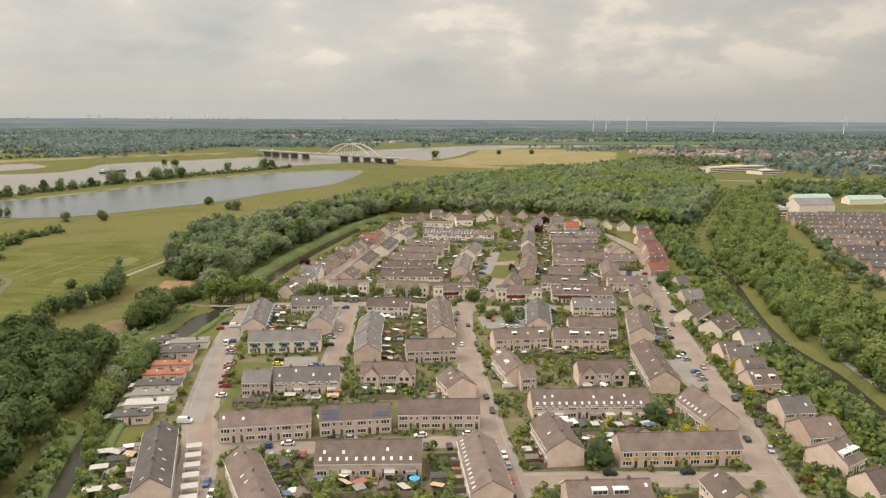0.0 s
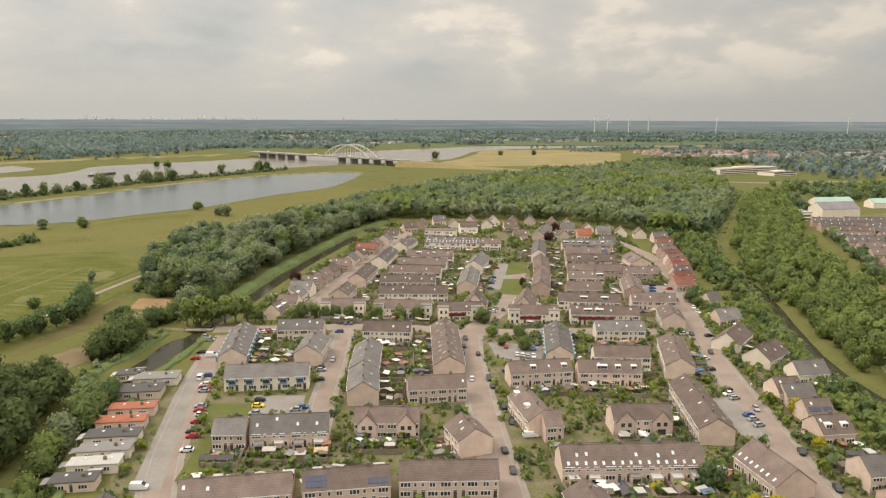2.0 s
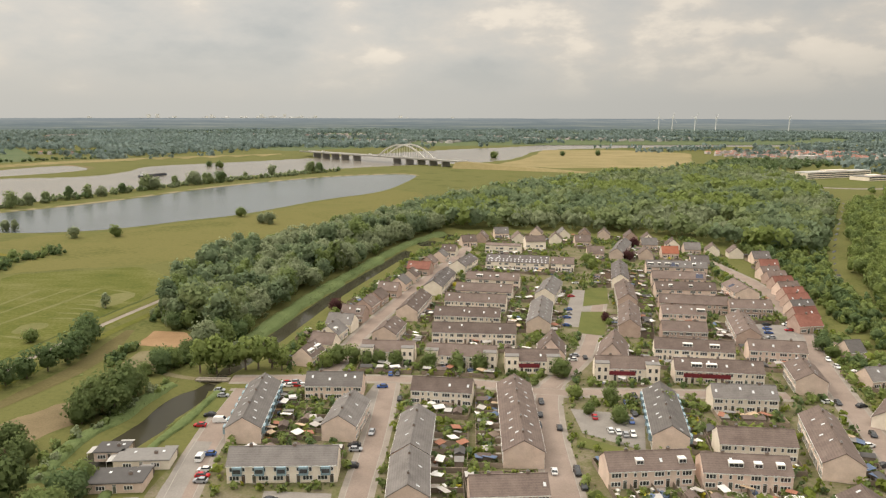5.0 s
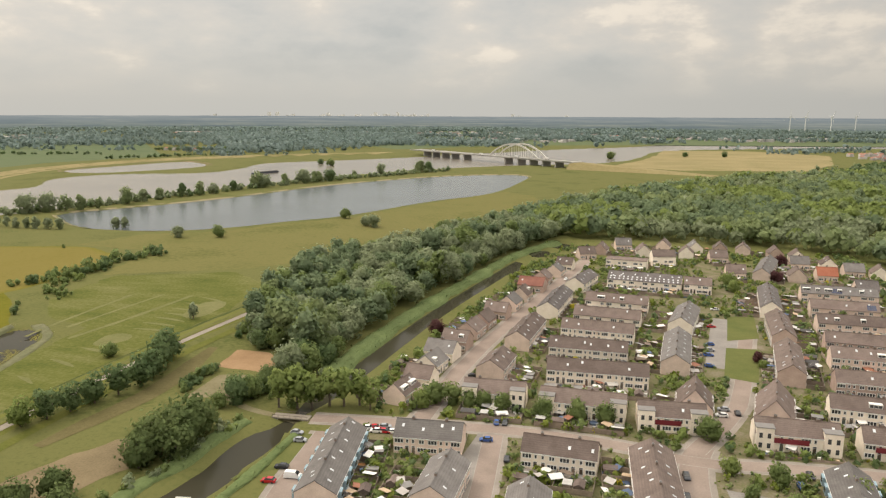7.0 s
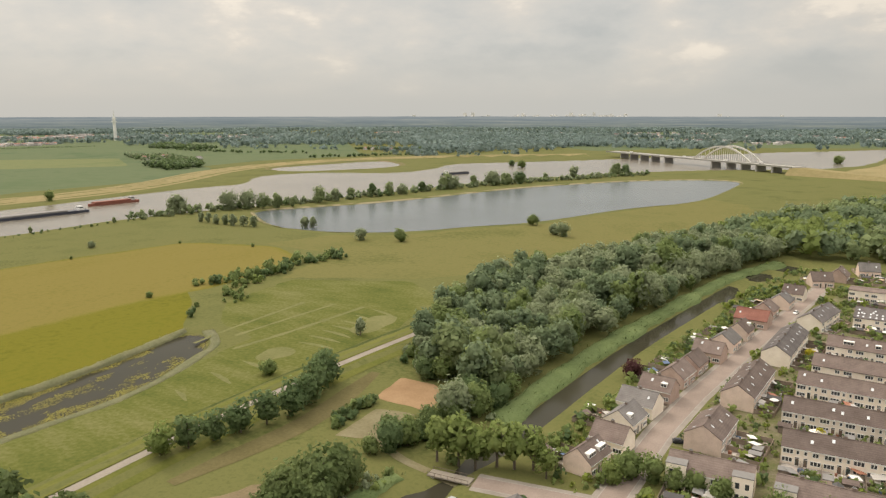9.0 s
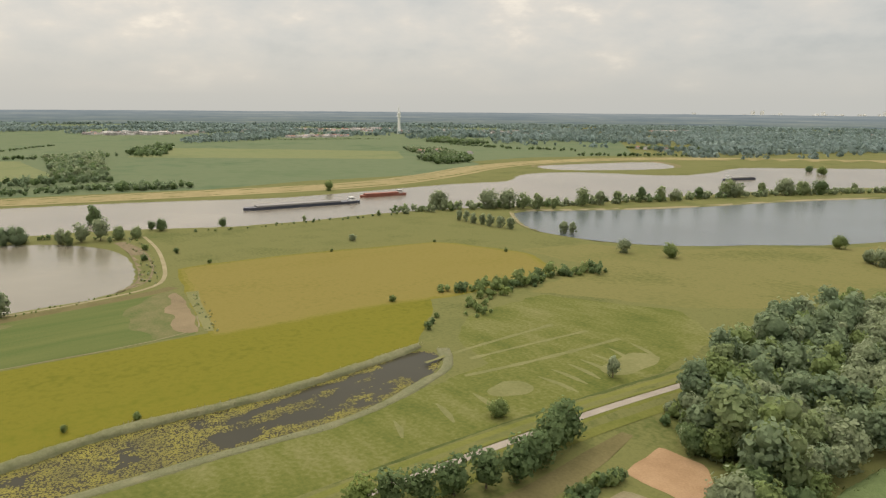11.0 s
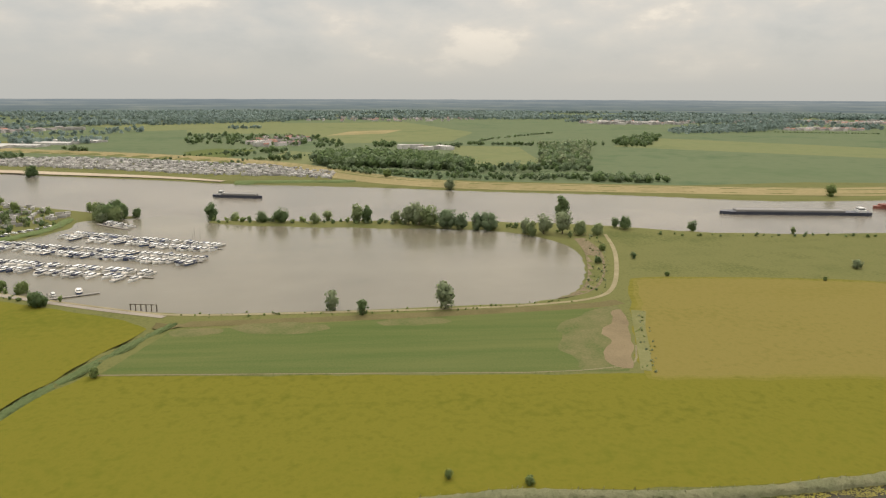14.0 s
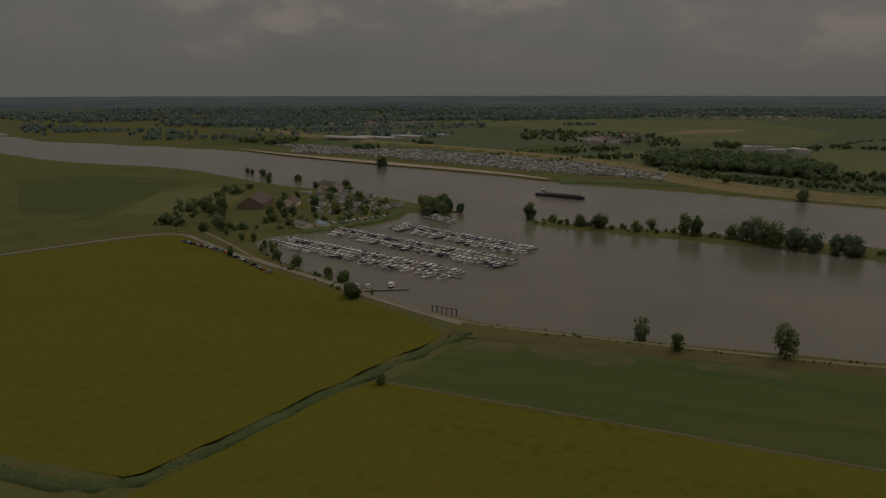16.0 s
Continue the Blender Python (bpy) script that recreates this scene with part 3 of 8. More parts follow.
road([(-75, 213), (-30, 214), (14, 220)], 5.5, 0.08, "clinker street in front of a terrace")
road([(16, 193), (50, 195), (95, 194)], 6.0, 0.08, "clinker street in front of a terrace")
court("parking", [(-88, 230), (-80, 232), (-94, 300), (-98, 330), (-104, 330), (-101, 300)], 0.075, M_PARK, "row of grey parking bays")
court("parking", [(-72, 301), (-53, 301), (-51, 282), (-68, 280)], 0.075, M_PARK, "grey paved parking court")
court("parking", [(-55, 386), (-60, 345), (-52, 345), (-50, 386)], 0.075, M_PARK, "grey paved parking court")
court("parking", [(18, 366), (43, 362), (38, 334), (20, 346)], 0.075, M_PARK, "grey paved parking court")
court("parking", [(24, 470), (38, 468), (48, 545), (36, 548)], 0.075, M_PARK, "parking bays beside the green")
court("parking", [(92, 300), (103, 300), (104, 268), (94, 262)], 0.075, M_PARK, "parking bays on the road's edge")
court("parking", [(112, 448), (132, 448), (140, 480), (118, 482)], 0.075, M_PARK, "grey paved parking court")
court("lawn", [(-86, 293), (-70, 293), (-68, 279), (-82, 277)], 0.11, M_LAWN, "mown lawn between terraces")
court("lawn", [(-79, 268), (-75, 268), (-73, 240), (-78, 236)], 0.11, M_LAWN, "strip of mown lawn")
court("lawn", [(44, 552), (57, 554), (53, 516), (38, 509)], 0.11, M_LAWN, "square green with a mown lawn")
court("lawn", [(36, 498), (50, 499), (42, 455), (30, 459)], 0.11, M_LAWN, "green with a round copper bush")
court("lawn", [(18, 344), (37, 332), (35, 327), (17, 336)], 0.11, M_LAWN, "mown verge beside the parking court")
court("lawn", [(78, 178), (84, 174), (84, 160), (70, 160), (70, 172)], 0.11, M_LAWN, "mown corner lawn")
court("lawn", [(-118, 340), (-104, 352), (-103, 374), (-116, 372), (-113, 358)], 0.04, M_LAWN, "grass bank beside the pond")

R0 = np.random.RandomState(2)
# flood plain paths
for off in (-6.6, 6.6):
    d = np.gradient(DIKE, axis=0)
    ribbon("dike_verge", DIKE + off * np.stack([-d[:, 1], d[:, 0]], 1) / np.hypot(*d.T)[:, None], 9.0, 0.16, M_VERGE, "mown green verge of the dike", "verge", 0)
ribbon("ditch_side", [(-222, 250), (-216, 326), (-217, 368), (-216, 393), (-214, 421), (-212, 450), (-208, 488), (-203, 519), (-203, 560)], 2.4, 0.06, M_DITCHSIDE, "dark overgrown ditch beside the dike", "ditch", 2, False)
ribbon("dike_path", DIKE, 3.4, 0.06, M_PATH, "pale concrete cycle path on a low dike", "path", 0)
ribbon("dike_track", [(-112, 383), (-126, 384), (-140, 388), (-150, 396), (-156, 404)], 3.2, 0.10, M_DIRT, "sandy path from the bridge to a gravel yard", "path")
sheet("sand_patch", [(-170, 424), (-172, 446), (-157, 445), (-149, 435), (-147, 421)], 0.05, surface("orange sand", (0.225, 0.140, 0.078), (0.310, 0.205, 0.118), 0.1, 1.5, 0.95, spec=0.05), "bare orange-brown sand patch", "soil", 1.5, 3)
sheet("gravel_yard", [(-164, 391), (-164, 416), (-150, 418), (-147, 396)], 0.05, M_DIRT, "small gravel yard beside a hedge", "yard", 1.0, 3)
# the tree row's shade, painted as a brown strip on the grass
ribbon("worn_grass", [(-186, 345), (-183, 363), (-180, 378), (-178, 396), (-180, 418), (-184, 446)], [4, 8, 9, 9, 8, 4], 0.09, M_BANK_SHADE, "brown grass strip with the shade of a tree row painted in", "verge")
sheet("dry_verge", [(-153, 362), (-166, 356), (-180, 322), (-172, 280), (-162, 300), (-150, 340)], 0.05, M_SOIL, "dry brown strip of grass and soil", "soil", 2.5, 4)
ribbon("harbour_track", [(-600, -60), (-560, 0), (-530, 38), (-496, 113), (-466, 176), (-455, 200), (-456, 268), (-458, 345), (-463, 379), (-471, 404), (-490, 418), (-542, 436), (-591, 450), (-641, 459)], 2.6, 0.10, M_TRACK, "sandy track along the marina basin", "path")
ribbon("rubble_bank", [(-474, 384), (-484, 401), (-508, 413), (-540, 423), (-585, 434), (-628, 436)], [4, 8, 10, 11, 11, 8], 0.06, M_RUBBLE, "stony grey-brown bank beside the basin", "bank")
ribbon("weed_strip", [(-448, 416), (-425, 408), (-400, 401), (-372, 392)], [7, 5, 5, 4], 0.11, M_PALE, "strip of pale dry weeds beside the field", "verge")
ribbon("quay_road", [(-380, -165), (-440, -140), (-489, -118), (-534, -100), (-588, -70), (-560, -20), (-543, 6), (-512, 76), (-470, 158), (-454, 196)], 3.6, 0.16, M_PATH, "pale narrow road along the marina", "road")
sheet("hay_field", [(-632, -171), (-760, -230), (-822, -193), (-754, -128), (-656, -105)], 0.06, M_PALE, "freshly mown pale field behind the marina", "field", 2.0)
sheet("green_field", [(-781, -457), (-863, -405), (-840, -250), (-770, -240), (-630, -180), (-604, -246)], 0.05, M_CROP, "green pasture behind the marina", "field", 2.0)
ribbon("field_bank", [(-442, 195), (-443, 235), (-449, 320), (-458, 398), (-464, 412)], 8.0, 0.07, M_BANK_SHADE, "brown weedy bank along the field", "verge")
ribbon("field_edge", [(-383, 190), (-378, 280), (-371, 388), (-400, 398)], 0.8, 0.08, M_DIRT, "trodden line along the field's edge", "verge")
for pts in ([(-276, 440), (-278, 463), (-278, 491), (-278, 520)], [(-268, 457), (-265, 489), (-261, 525)], [(-255, 442), (-249, 475), (-244, 527)]):
    p = resample(chaikin(pts, 2, False), 5, False)
    ribbon("mown_streak", p, 1.2 + 2.2 * R0.rand(len(p)), 0.05, M_PALE, "pale streak of dry mown grass", "grass", 0, False)
for (x0, y0), (x1, y1) in (((-236, 463), (-216, 462)), ((-238, 473), (-219, 471)), ((-238, 483), (-219, 479)), ((-238, 491), (-220, 488)), ((-239, 500), (-220, 497)), ((-239, 512), (-222, 505)), ((-237, 525), (-220, 518)),
                           ((-240, 432), (-224, 428)), ((-242, 416), (-226, 410)), ((-240, 396), (-228, 390))):
    p = resample([(x0, y0), ((x0 + x1) / 2, (y0 + y1) / 2 + 0.8), (x1, y1)], 3, False)
    ribbon("mown_streak", p, np.interp(np.linspace(0, 1, len(resample(p, 5, False))), (0, 0.3, 0.8, 1), (0.6, 2.2, 2.6, 0.8)), 0.05, M_PALE, "pale streak of dry mown grass", "grass", 0, False)
sheet("dry_grass", [(-240, 439), (-241, 455), (-228, 453), (-227, 442), (-234, 435)], 0.052, M_PALE, "patch of pale dry grass", "grass", 1.5, 2, 2)
sheet("dry_grass", [(-227, 486), (-228, 498), (-230, 514), (-223, 519), (-216, 519), (-213, 500), (-217, 485)], 0.054, M_PALE, "patch of pale dry grass round a willow", "grass", 1.5, 2, 2)
ribbon("lake_shore", np.concatenate([LAKE, LAKE[:1]]), 9, 0.05, M_TRACK, "narrow sandy rim of the lake", "shore", 0)
ribbon("mud_bank", np.concatenate([BAY, BAY[:1]]), 22, 0.10, M_SOIL, "brown muddy shore of a side pool", "shore", 0)
slope = np.gradient(FARDIKE, axis=0)
slope = np.stack([-slope[:, 1], slope[:, 0]], 1) / np.hypot(*slope.T)[:, None]
for off in (-27, -16, -5, 6, 17, 28):
    ribbon("far_dike", FARDIKE + slope * off, 11.2, 0.16, M_DIKE, "yellowish grass dike along the far bank", "dike", 0)


# ---- plants ----
R = np.random.RandomState(7)


def tree_quads(rs, leaves, lobes=9, size=0.075, tall=1.0, wide=0.36, base=0.22, core=True, cores=6):
    """A crown of leaf clumps on lobes, in a tree one metre high."""
    mid, half = (1 + base) / 2, (1 - base) / 2
    c = rs.normal(size=(lobes, 3))
    c /= np.linalg.norm(c, axis=1)[:, None]
    c *= np.array([wide * 0.55, wide * 0.55, half * 0.6]) * rs.uniform(0.6, 1.15, (lobes, 1))
    c[:, 2] += mid
    rad = rs.uniform(0.5, 0.75, lobes) * wide
    which = rs.randint(0, lobes, leaves)
    d = rs.normal(size=(leaves, 3))
    d[:, 2] += 0.25
    d /= np.linalg.norm(d, axis=1)[:, None]
    p = c[which] + d * rad[which, None] * rs.uniform(0.62, 1.20, (leaves, 1)) * np.array([1, 1, 0.95])
    n = d + rs.normal(size=(leaves, 3)) * 0.38
    n /= np.linalg.norm(n, axis=1)[:, None]
    u = np.cross(n, rs.normal(size=(leaves, 3)))
    u /= np.linalg.norm(u, axis=1)[:, None] + 1e-9
    w = np.cross(n, u)
    s = size * rs.uniform(0.6, 1.5, (leaves, 1))
    quad = np.stack([p - u * s - w * s * 0.7, p + u * s - w * s * 0.5, p + u * s * 0.8 + w * s * 0.8, p - u * s * 0.7 + w * s], 1)
    verts = [quad.reshape(-1, 3)]
    out = p - np.array([0, 0, mid])
    out /= np.linalg.norm(out, axis=1)[:, None] + 1e-9
    soft = 0.7 * d + 0.45 * out + 0.25 * n + np.array([0, 0, 0.15])
    norms = [np.repeat(soft, 4, 0)]
    faces = [np.arange(leaves * 4).reshape(-1, 4)]
    if core:
        off = leaves * 4
        for k in range(min(lobes, cores)):
            ring = [(0.0, -1), (0.75, -0.55), (0.95, 0.25), (0.0, 1)]
            a = np.arange(6) * np.pi / 3 + rs.rand()
            vv = []
            for r, h in ring:
                rr = rad[k] * 0.86 * rs.uniform(0.85, 1.1, 6)
                vv.append(np.stack([c[k, 0] + np.cos(a) * r * rr, c[k, 1] + np.sin(a) * r * rr, np.full(6, c[k, 2] + h * rad[k] * 0.86)], 1))
            verts.append(np.concatenate(vv))
            norms.append(verts[-1] - c[k])
            for i in range(3):
                j = np.arange(6)
                faces.append(np.stack([off + i * 6 + j, off + i * 6 + (j + 1) % 6, off + (i + 1) * 6 + (j + 1) % 6, off + (i + 1) * 6 + j], 1))
            off += 24
    v, f = np.concatenate(verts), np.concatenate(faces)
    v[:, 2] *= tall
    nn = np.concatenate(norms)
    return v, f, nn / (np.linalg.norm(nn, axis=1)[:, None] + 1e-9)


def variants(n, seed, **kw):
    return [tree_quads(np.random.RandomState(seed + k), **kw) for k in range(n)]


FULL = variants(8, 100, leaves=370, lobes=13, size=0.043, wide=0.34, base=0.10, cores=3)
DENSE = variants(8, 150, leaves=520, lobes=14, size=0.036, wide=0.34, base=0.06, cores=3)
POPLAR = variants(10, 170, leaves=500, lobes=16, size=0.031, wide=0.25, base=0.04, cores=3)
UPRIGHT = variants(5, 560, leaves=460, lobes=13, size=0.038, wide=0.29, base=0.14, cores=2)
MEDIUM = variants(6, 200, leaves=110, lobes=8, size=0.09, wide=0.44, base=0.05, cores=4)
FOREST = variants(8, 250, leaves=84, lobes=8, size=0.092, wide=0.42, base=0.15, cores=1)
LOW = variants(6, 300, leaves=6, lobes=4, size=0.30, wide=0.60, base=0.0, core=False)
ROUND = variants(6, 600, leaves=980, lobes=16, size=0.036, wide=0.48, base=-0.08)
SHRUB = variants(8, 700, leaves=24, lobes=4, size=0.175, wide=0.56, base=0.0, core=False)
BUSH = variants(6, 400, leaves=52, lobes=5, size=0.14, wide=0.52, base=0.0, cores=1)
TALL = variants(5, 550, leaves=560, lobes=14, size=0.044, wide=0.29, base=-0.14, cores=3)
OPEN = variants(6, 800, leaves=640, lobes=9, size=0.040, wide=0.40, base=0.04, cores=1)
MID = variants(6, 850, leaves=52, lobes=7, size=0.105, wide=0.46, base=0.0, cores=2)


def planted(name, spots, kinds, mats, label, category, kind="stuff", rs=R):
    """Many plants in one mesh. spots: x, y, height, slot."""
    vs, fs, ms, ns, off = [], [], [], [], 0
    spots = np.asarray(spots, float)
    zs = land_z(spots[:, 0], spots[:, 1])
    for (x, y, h, slot), z in zip(spots, zs):
        v, f, nn = kinds[rs.randint(len(kinds))]
        a, s = rs.rand() * 6.283, h * rs.uniform(0.9, 1.12)
        ca, sa = math.cos(a) * s, math.sin(a) * s
        vs.append(np.stack([v[:, 0] * ca - v[:, 1] * sa + x, v[:, 0] * sa + v[:, 1] * ca + y, v[:, 2] * h + z - 0.15], 1))
        c0, s0 = math.cos(a), math.sin(a)
        ns.append(np.stack([nn[:, 0] * c0 - nn[:, 1] * s0, nn[:, 0] * s0 + nn[:, 1] * c0, nn[:, 2]], 1))
        fs.append(f + off)
        ms.append(np.full(len(f), int(slot)))
        off += len(v)
    ob = new(name, quads_mesh(name, np.concatenate(vs), np.concatenate(fs), mats, np.concatenate(ms), np.concatenate(ns)))
    return tagged(ob, label, category, kind=kind)


def scattered(poly, gap, heights, slots, rs=R, keep=None):
    """Spots over an outline, on a shaken grid."""
    p = np.array(poly, float)
    (x0, y0), (x1, y1) = p.min(0), p.max(0)
    gx, gy = np.meshgrid(np.arange(x0, x1, gap), np.arange(y0, y1, gap))
    gx = gx.ravel() + rs.uniform(-0.45, 0.45, gx.size) * gap
    gy = gy.ravel() + rs.uniform(-0.45, 0.45, gy.size) * gap
    ok = inside(gx, gy, poly)
    if keep is not None:
        ok &= keep(gx, gy)
    gx, gy = gx[ok], gy[ok]
    lump = np.array([noise.noise((x * 0.03, y * 0.03, 1.7)) for x, y in zip(gx, gy)])
    h = rs.uniform(*heights, len(gx)) * (1 + 0.22 * lump)
    pick = np.array(slots)[rs.randint(len(slots), size=len(gx))]
    return np.stack([gx, gy, h, pick], 1)


CANAL_MATS = [M_LEAF, M_HAZELEAF2, M_WILLOW, M_HAZELEAF1]
WOOD_MATS = [M_LEAF, M_LEAF2, M_WILLOW, M_LEAF3]


def dry(gx, gy):
    return (line_dist(gx, gy, CANAL) > 16) & (line_dist(gx, gy, EAST) > 9 - 3.5 * step((gy - 470) / 30))


# wood along the canal
WEST_WOOD = [(-138, 434), (-148, 450), (-174, 458), (-181, 474), (-186, 500), (-195, 560), (-196, 605), (-172, 682), (-120, 800), (-60, 830), (-50, 760), (-68, 720), (-96, 610), (-118, 520), (-126, 450)]
spots = scattered(WEST_WOOD, 7.2, (14, 24), [0, 1, 1, 3], keep=dry)
front = spots[:, 0] + 0.28 * (spots[:, 1] - 450) > -132
front &= np.array([noise.noise((x * 0.02, y * 0.02, 9.0)) for x, y in spots[:, :2]]) > -0.22
spots[:, 3] = np.where(front, np.where(R.rand(len(spots)) < 0.75, 2, spots[:, 3]), np.where(R.rand(len(spots)) < 0.10, 2, spots[:, 3]))
spots[front, 2] *= 0.72
planted("woodland", spots[~front], POPLAR, CANAL_MATS, "dense wood of tall poplars beside the meadow", "woodland")
planted("woodland", spots[front], DENSE, CANAL_MATS, "grey willows along the canal bank", "woodland")
NORTH_WOOD = [(-120, 805), (-62, 985), (60, 1190), (250, 1390), (405, 1470), (446, 1290), (366, 985), (308, 845), (258, 712), (215, 660), (175, 690), (150, 740), (80, 765), (20, 775), (-45, 775), (-75, 800)]
CLEARING = [(150, 768), (205, 775), (228, 832), (176, 812)]


def wooded(gx, gy):
    return dry(gx, gy) & ~inside(gx, gy, CLEARING)


# planted blocks, each of one kind of tree
spots = scattered(NORTH_WOOD, 11.6, (13, 19), [0], keep=wooded)
block = np.array([noise.noise((x * 0.009, y * 0.006, 12.0)) + 0.25 * noise.noise((x * 0.05, y * 0.05, 5.0)) for x, y in spots[:, :2]])
spots[:, 3] = np.select([block > 0.22, block > 0.02, block > -0.2], [2, 0, 1], 3)
spots[:, 3] = np.where(R.rand(len(spots)) < 0.12, R.randint(0, 4, len(spots)), spots[:, 3])
spots[:, 2] *= np.where(spots[:, 3] == 2, 0.86, 1.0)
planted("woodland", spots, FOREST, [M_HAZELEAF1, M_HAZELEAF2, M_WILLOW, M_LEAF3], "broad mixed wood behind the estate", "woodland")
BELT = [(170, 180), (168, 240), (172, 314), (183, 370), (194, 466), (216, 595), (260, 691), (320, 840), (402, 1000), (446, 990), (372, 830), (318, 694), (272, 571), (241, 467), (231, 371), (222, 260), (205, 180)]
planted("tree_belt", scattered(BELT, 9.2, (11, 15), [3, 3, 3, 0, 0], keep=dry), FULL, WOOD_MATS, "broad belt of light green trees", "woodland")
SOUTH_WOOD = [(-134, 294), (-150, 300), (-200, 318), (-230, 280), (-215, 170), (-150, 100), (-112, 130), (-121, 190), (-127, 226), (-130, 262)]
planted("woodland", scattered(SOUTH_WOOD, 8.4, (11, 18), [0, 0, 1, 0, 2]), DENSE, [M_SHADELEAF, M_DEEP, M_LEAF2], "dark dense wood beside the canal", "woodland")
planted("undergrowth", scattered([(176, 700), (210, 690), (186, 500), (172, 440), (160, 450), (165, 520), (178, 620)], 6, (4, 8), [0, 3, 1], keep=dry), MEDIUM, WOOD_MATS, "shrubs and garden trees along the estate's edge", "shrubs")
planted("undergrowth", scattered([(138, 430), (166, 432), (150, 320), (146, 200), (134, 200), (136, 300), (142, 345)], 5, (2, 6), [0, 3, 3, 1]), BUSH, WOOD_MATS, "garden shrubs beside the canal", "shrubs")


planted("undergrowth", scattered([(178, 480), (190, 590), (212, 680), (236, 700), (222, 640), (203, 570), (190, 490)], 6.5, (4, 9), [0, 3, 3, 1], keep=dry), MEDIUM, WOOD_MATS, "young trees between the estate and the tree belt", "shrubs")


def reeds(name, pts, width, mat, label, tall=1.6, gap=0.9, seed=3):
    """A dense bank of reeds: a billowing body with loose stems along its top."""
    rs = np.random.RandomState(seed)
    p = resample(chaikin(pts, 2, False), 1.6, False)
    d = np.gradient(p, axis=0)
    n = np.stack([-d[:, 1], d[:, 0]], 1) / np.hypot(*d.T)[:, None]
    across = np.array([-0.5, -0.44, -0.3, -0.1, 0.1, 0.3, 0.44, 0.5])
    rise = np.array([0.0, 0.62, 0.86, 0.95, 0.95, 0.86, 0.62, 0.0])
    wid = np.array([width * (0.85 + 0.5 * noise.noise((x * 0.06, y * 0.06, seed))) for x, y in p])
    rows, cols = len(p), len(across)
    g = p[:, None] + n[:, None] * (across[None, :] * wid[:, None])[:, :, None] + rs.uniform(-0.25, 0.25, (rows, cols, 2))
    z0 = np.maximum(land_z(g[:, :, 0].ravel(), g[:, :, 1].ravel()), -1.3).reshape(rows, cols)
    z = z0 + rise * tall * rs.uniform(0.82, 1.1, (rows, cols)) - 0.1
    ends = np.minimum(np.arange(rows), np.arange(rows)[::-1]) < 1
    z[ends] = z0[ends] - 0.1
    body = np.concatenate([g, z[:, :, None]], 2).reshape(-1, 3)
    i, j = np.meshgrid(np.arange(rows - 1), np.arange(cols - 1), indexing="ij")
    a = (i * cols + j).ravel()
    faces = np.stack([a + cols, a + cols + 1, a + 1, a], 1)
    lean = np.array([-1.2, -0.6, -0.2, 0, 0, 0.2, 0.6, 1.2])
    bn = np.concatenate([n[:, None] * lean[None, :, None], np.ones((rows, cols, 1))], 2).reshape(-1, 3)
    k = int(rows * max(3, width * 0.8))
    at, off = rs.randint(0, rows, k), rs.uniform(-0.47, 0.47, k)
    base = p[at] + n[at] * (off * wid[at])[:, None] + rs.uniform(-0.8, 0.8, (k, 2))
    zz = np.maximum(land_z(base[:, 0], base[:, 1]), -1.3) + tall * 0.5
    t = rs.rand(k) * np.pi
    u = np.stack([np.cos(t), np.sin(t)], 1) * rs.uniform(0.08, 0.2, (k, 1))
    tip, h = rs.normal(size=(k, 2)) * 0.15 + 0.12, tall * rs.uniform(0.36, 0.56, k)
    q = np.stack([np.c_[base - u, zz], np.c_[base + u, zz], np.c_[base + u * 0.6 + tip, zz + h], np.c_[base - u * 0.6 + tip, zz + h * 0.95]], 1)
    stems = np.repeat(np.c_[rs.normal(size=(k, 2)) * 0.2, np.ones(k)], 4, 0)
    norms = np.concatenate([bn, stems])
    norms /= np.linalg.norm(norms, axis=1)[:, None]
    ob = new(name, quads_mesh(name, np.concatenate([body, q.reshape(-1, 3)]), np.concatenate([faces, np.arange(k * 4).reshape(-1, 4) + len(body)]), mat, None, norms))
    return tagged(ob, label, "reeds", kind="stuff")


reeds("reed_bank", [(-122, 424), (-119, 470), (-112, 530), (-98, 606), (-83, 690), (-57, 752)], 11, M_REED, "green reed bank between the wood and the canal", 1.8, 1.0)
reeds("reed_bank", [(-138, 300), (-142, 326), (-136, 344), (-136, 360), (-132, 378)], 7, M_REED, "green reeds round the pond", 1.6)
reeds("reed_bank", [(-112, 372), (-113, 345), (-116, 320), (-114, 290), (-107, 230), (-98, 190)], 3.5, M_REED, "green reeds along the pond", 1.3)
reeds("reed_bank", [(-122, 232), (-118, 215), (-113, 198), (-108, 180), (-102, 150)], 7, M_REED, "bright green reeds along the canal", 1.5)
reeds("dry_reeds", [(-294, 452), (-289, 412), (-286, 380), (-288, 352), (-291, 325), (-287, 298), (-284, 276), (-275, 256), (-270, 235), (-268, 215)], 3.4, M_DRYREED, "grey-green reeds along the pond", 1.8, 0.8)
reeds("dry_reeds", [(-286, 458), (-266, 445), (-260, 425), (-252, 400), (-250, 376), (-254, 345), (-255, 314), (-258, 285), (-266, 260)], 5.5, M_DRYREED, "low pale reeds along the meadow side of the pond", 0.4, 0.8)
reeds("reed_bank", [(-290, 110), (-292, 158), (-320, 167), (-368, 178), (-430, 197), (-446, 203)], 5.0, M_DARKREED, "green reeds filling a field ditch", 1.5, 0.9)
reeds("reed_bank", [(-988, 127), (-992, 176), (-988, 235), (-991, 266)], 22, M_REED, "green reeds along the far river bank", 2.0, 1.4)
reeds("reed_bank", [(-620, 14), (-680, 50), (-735, 44)], 10, M_REED, "green reeds beside the marina", 1.5, 1.4)


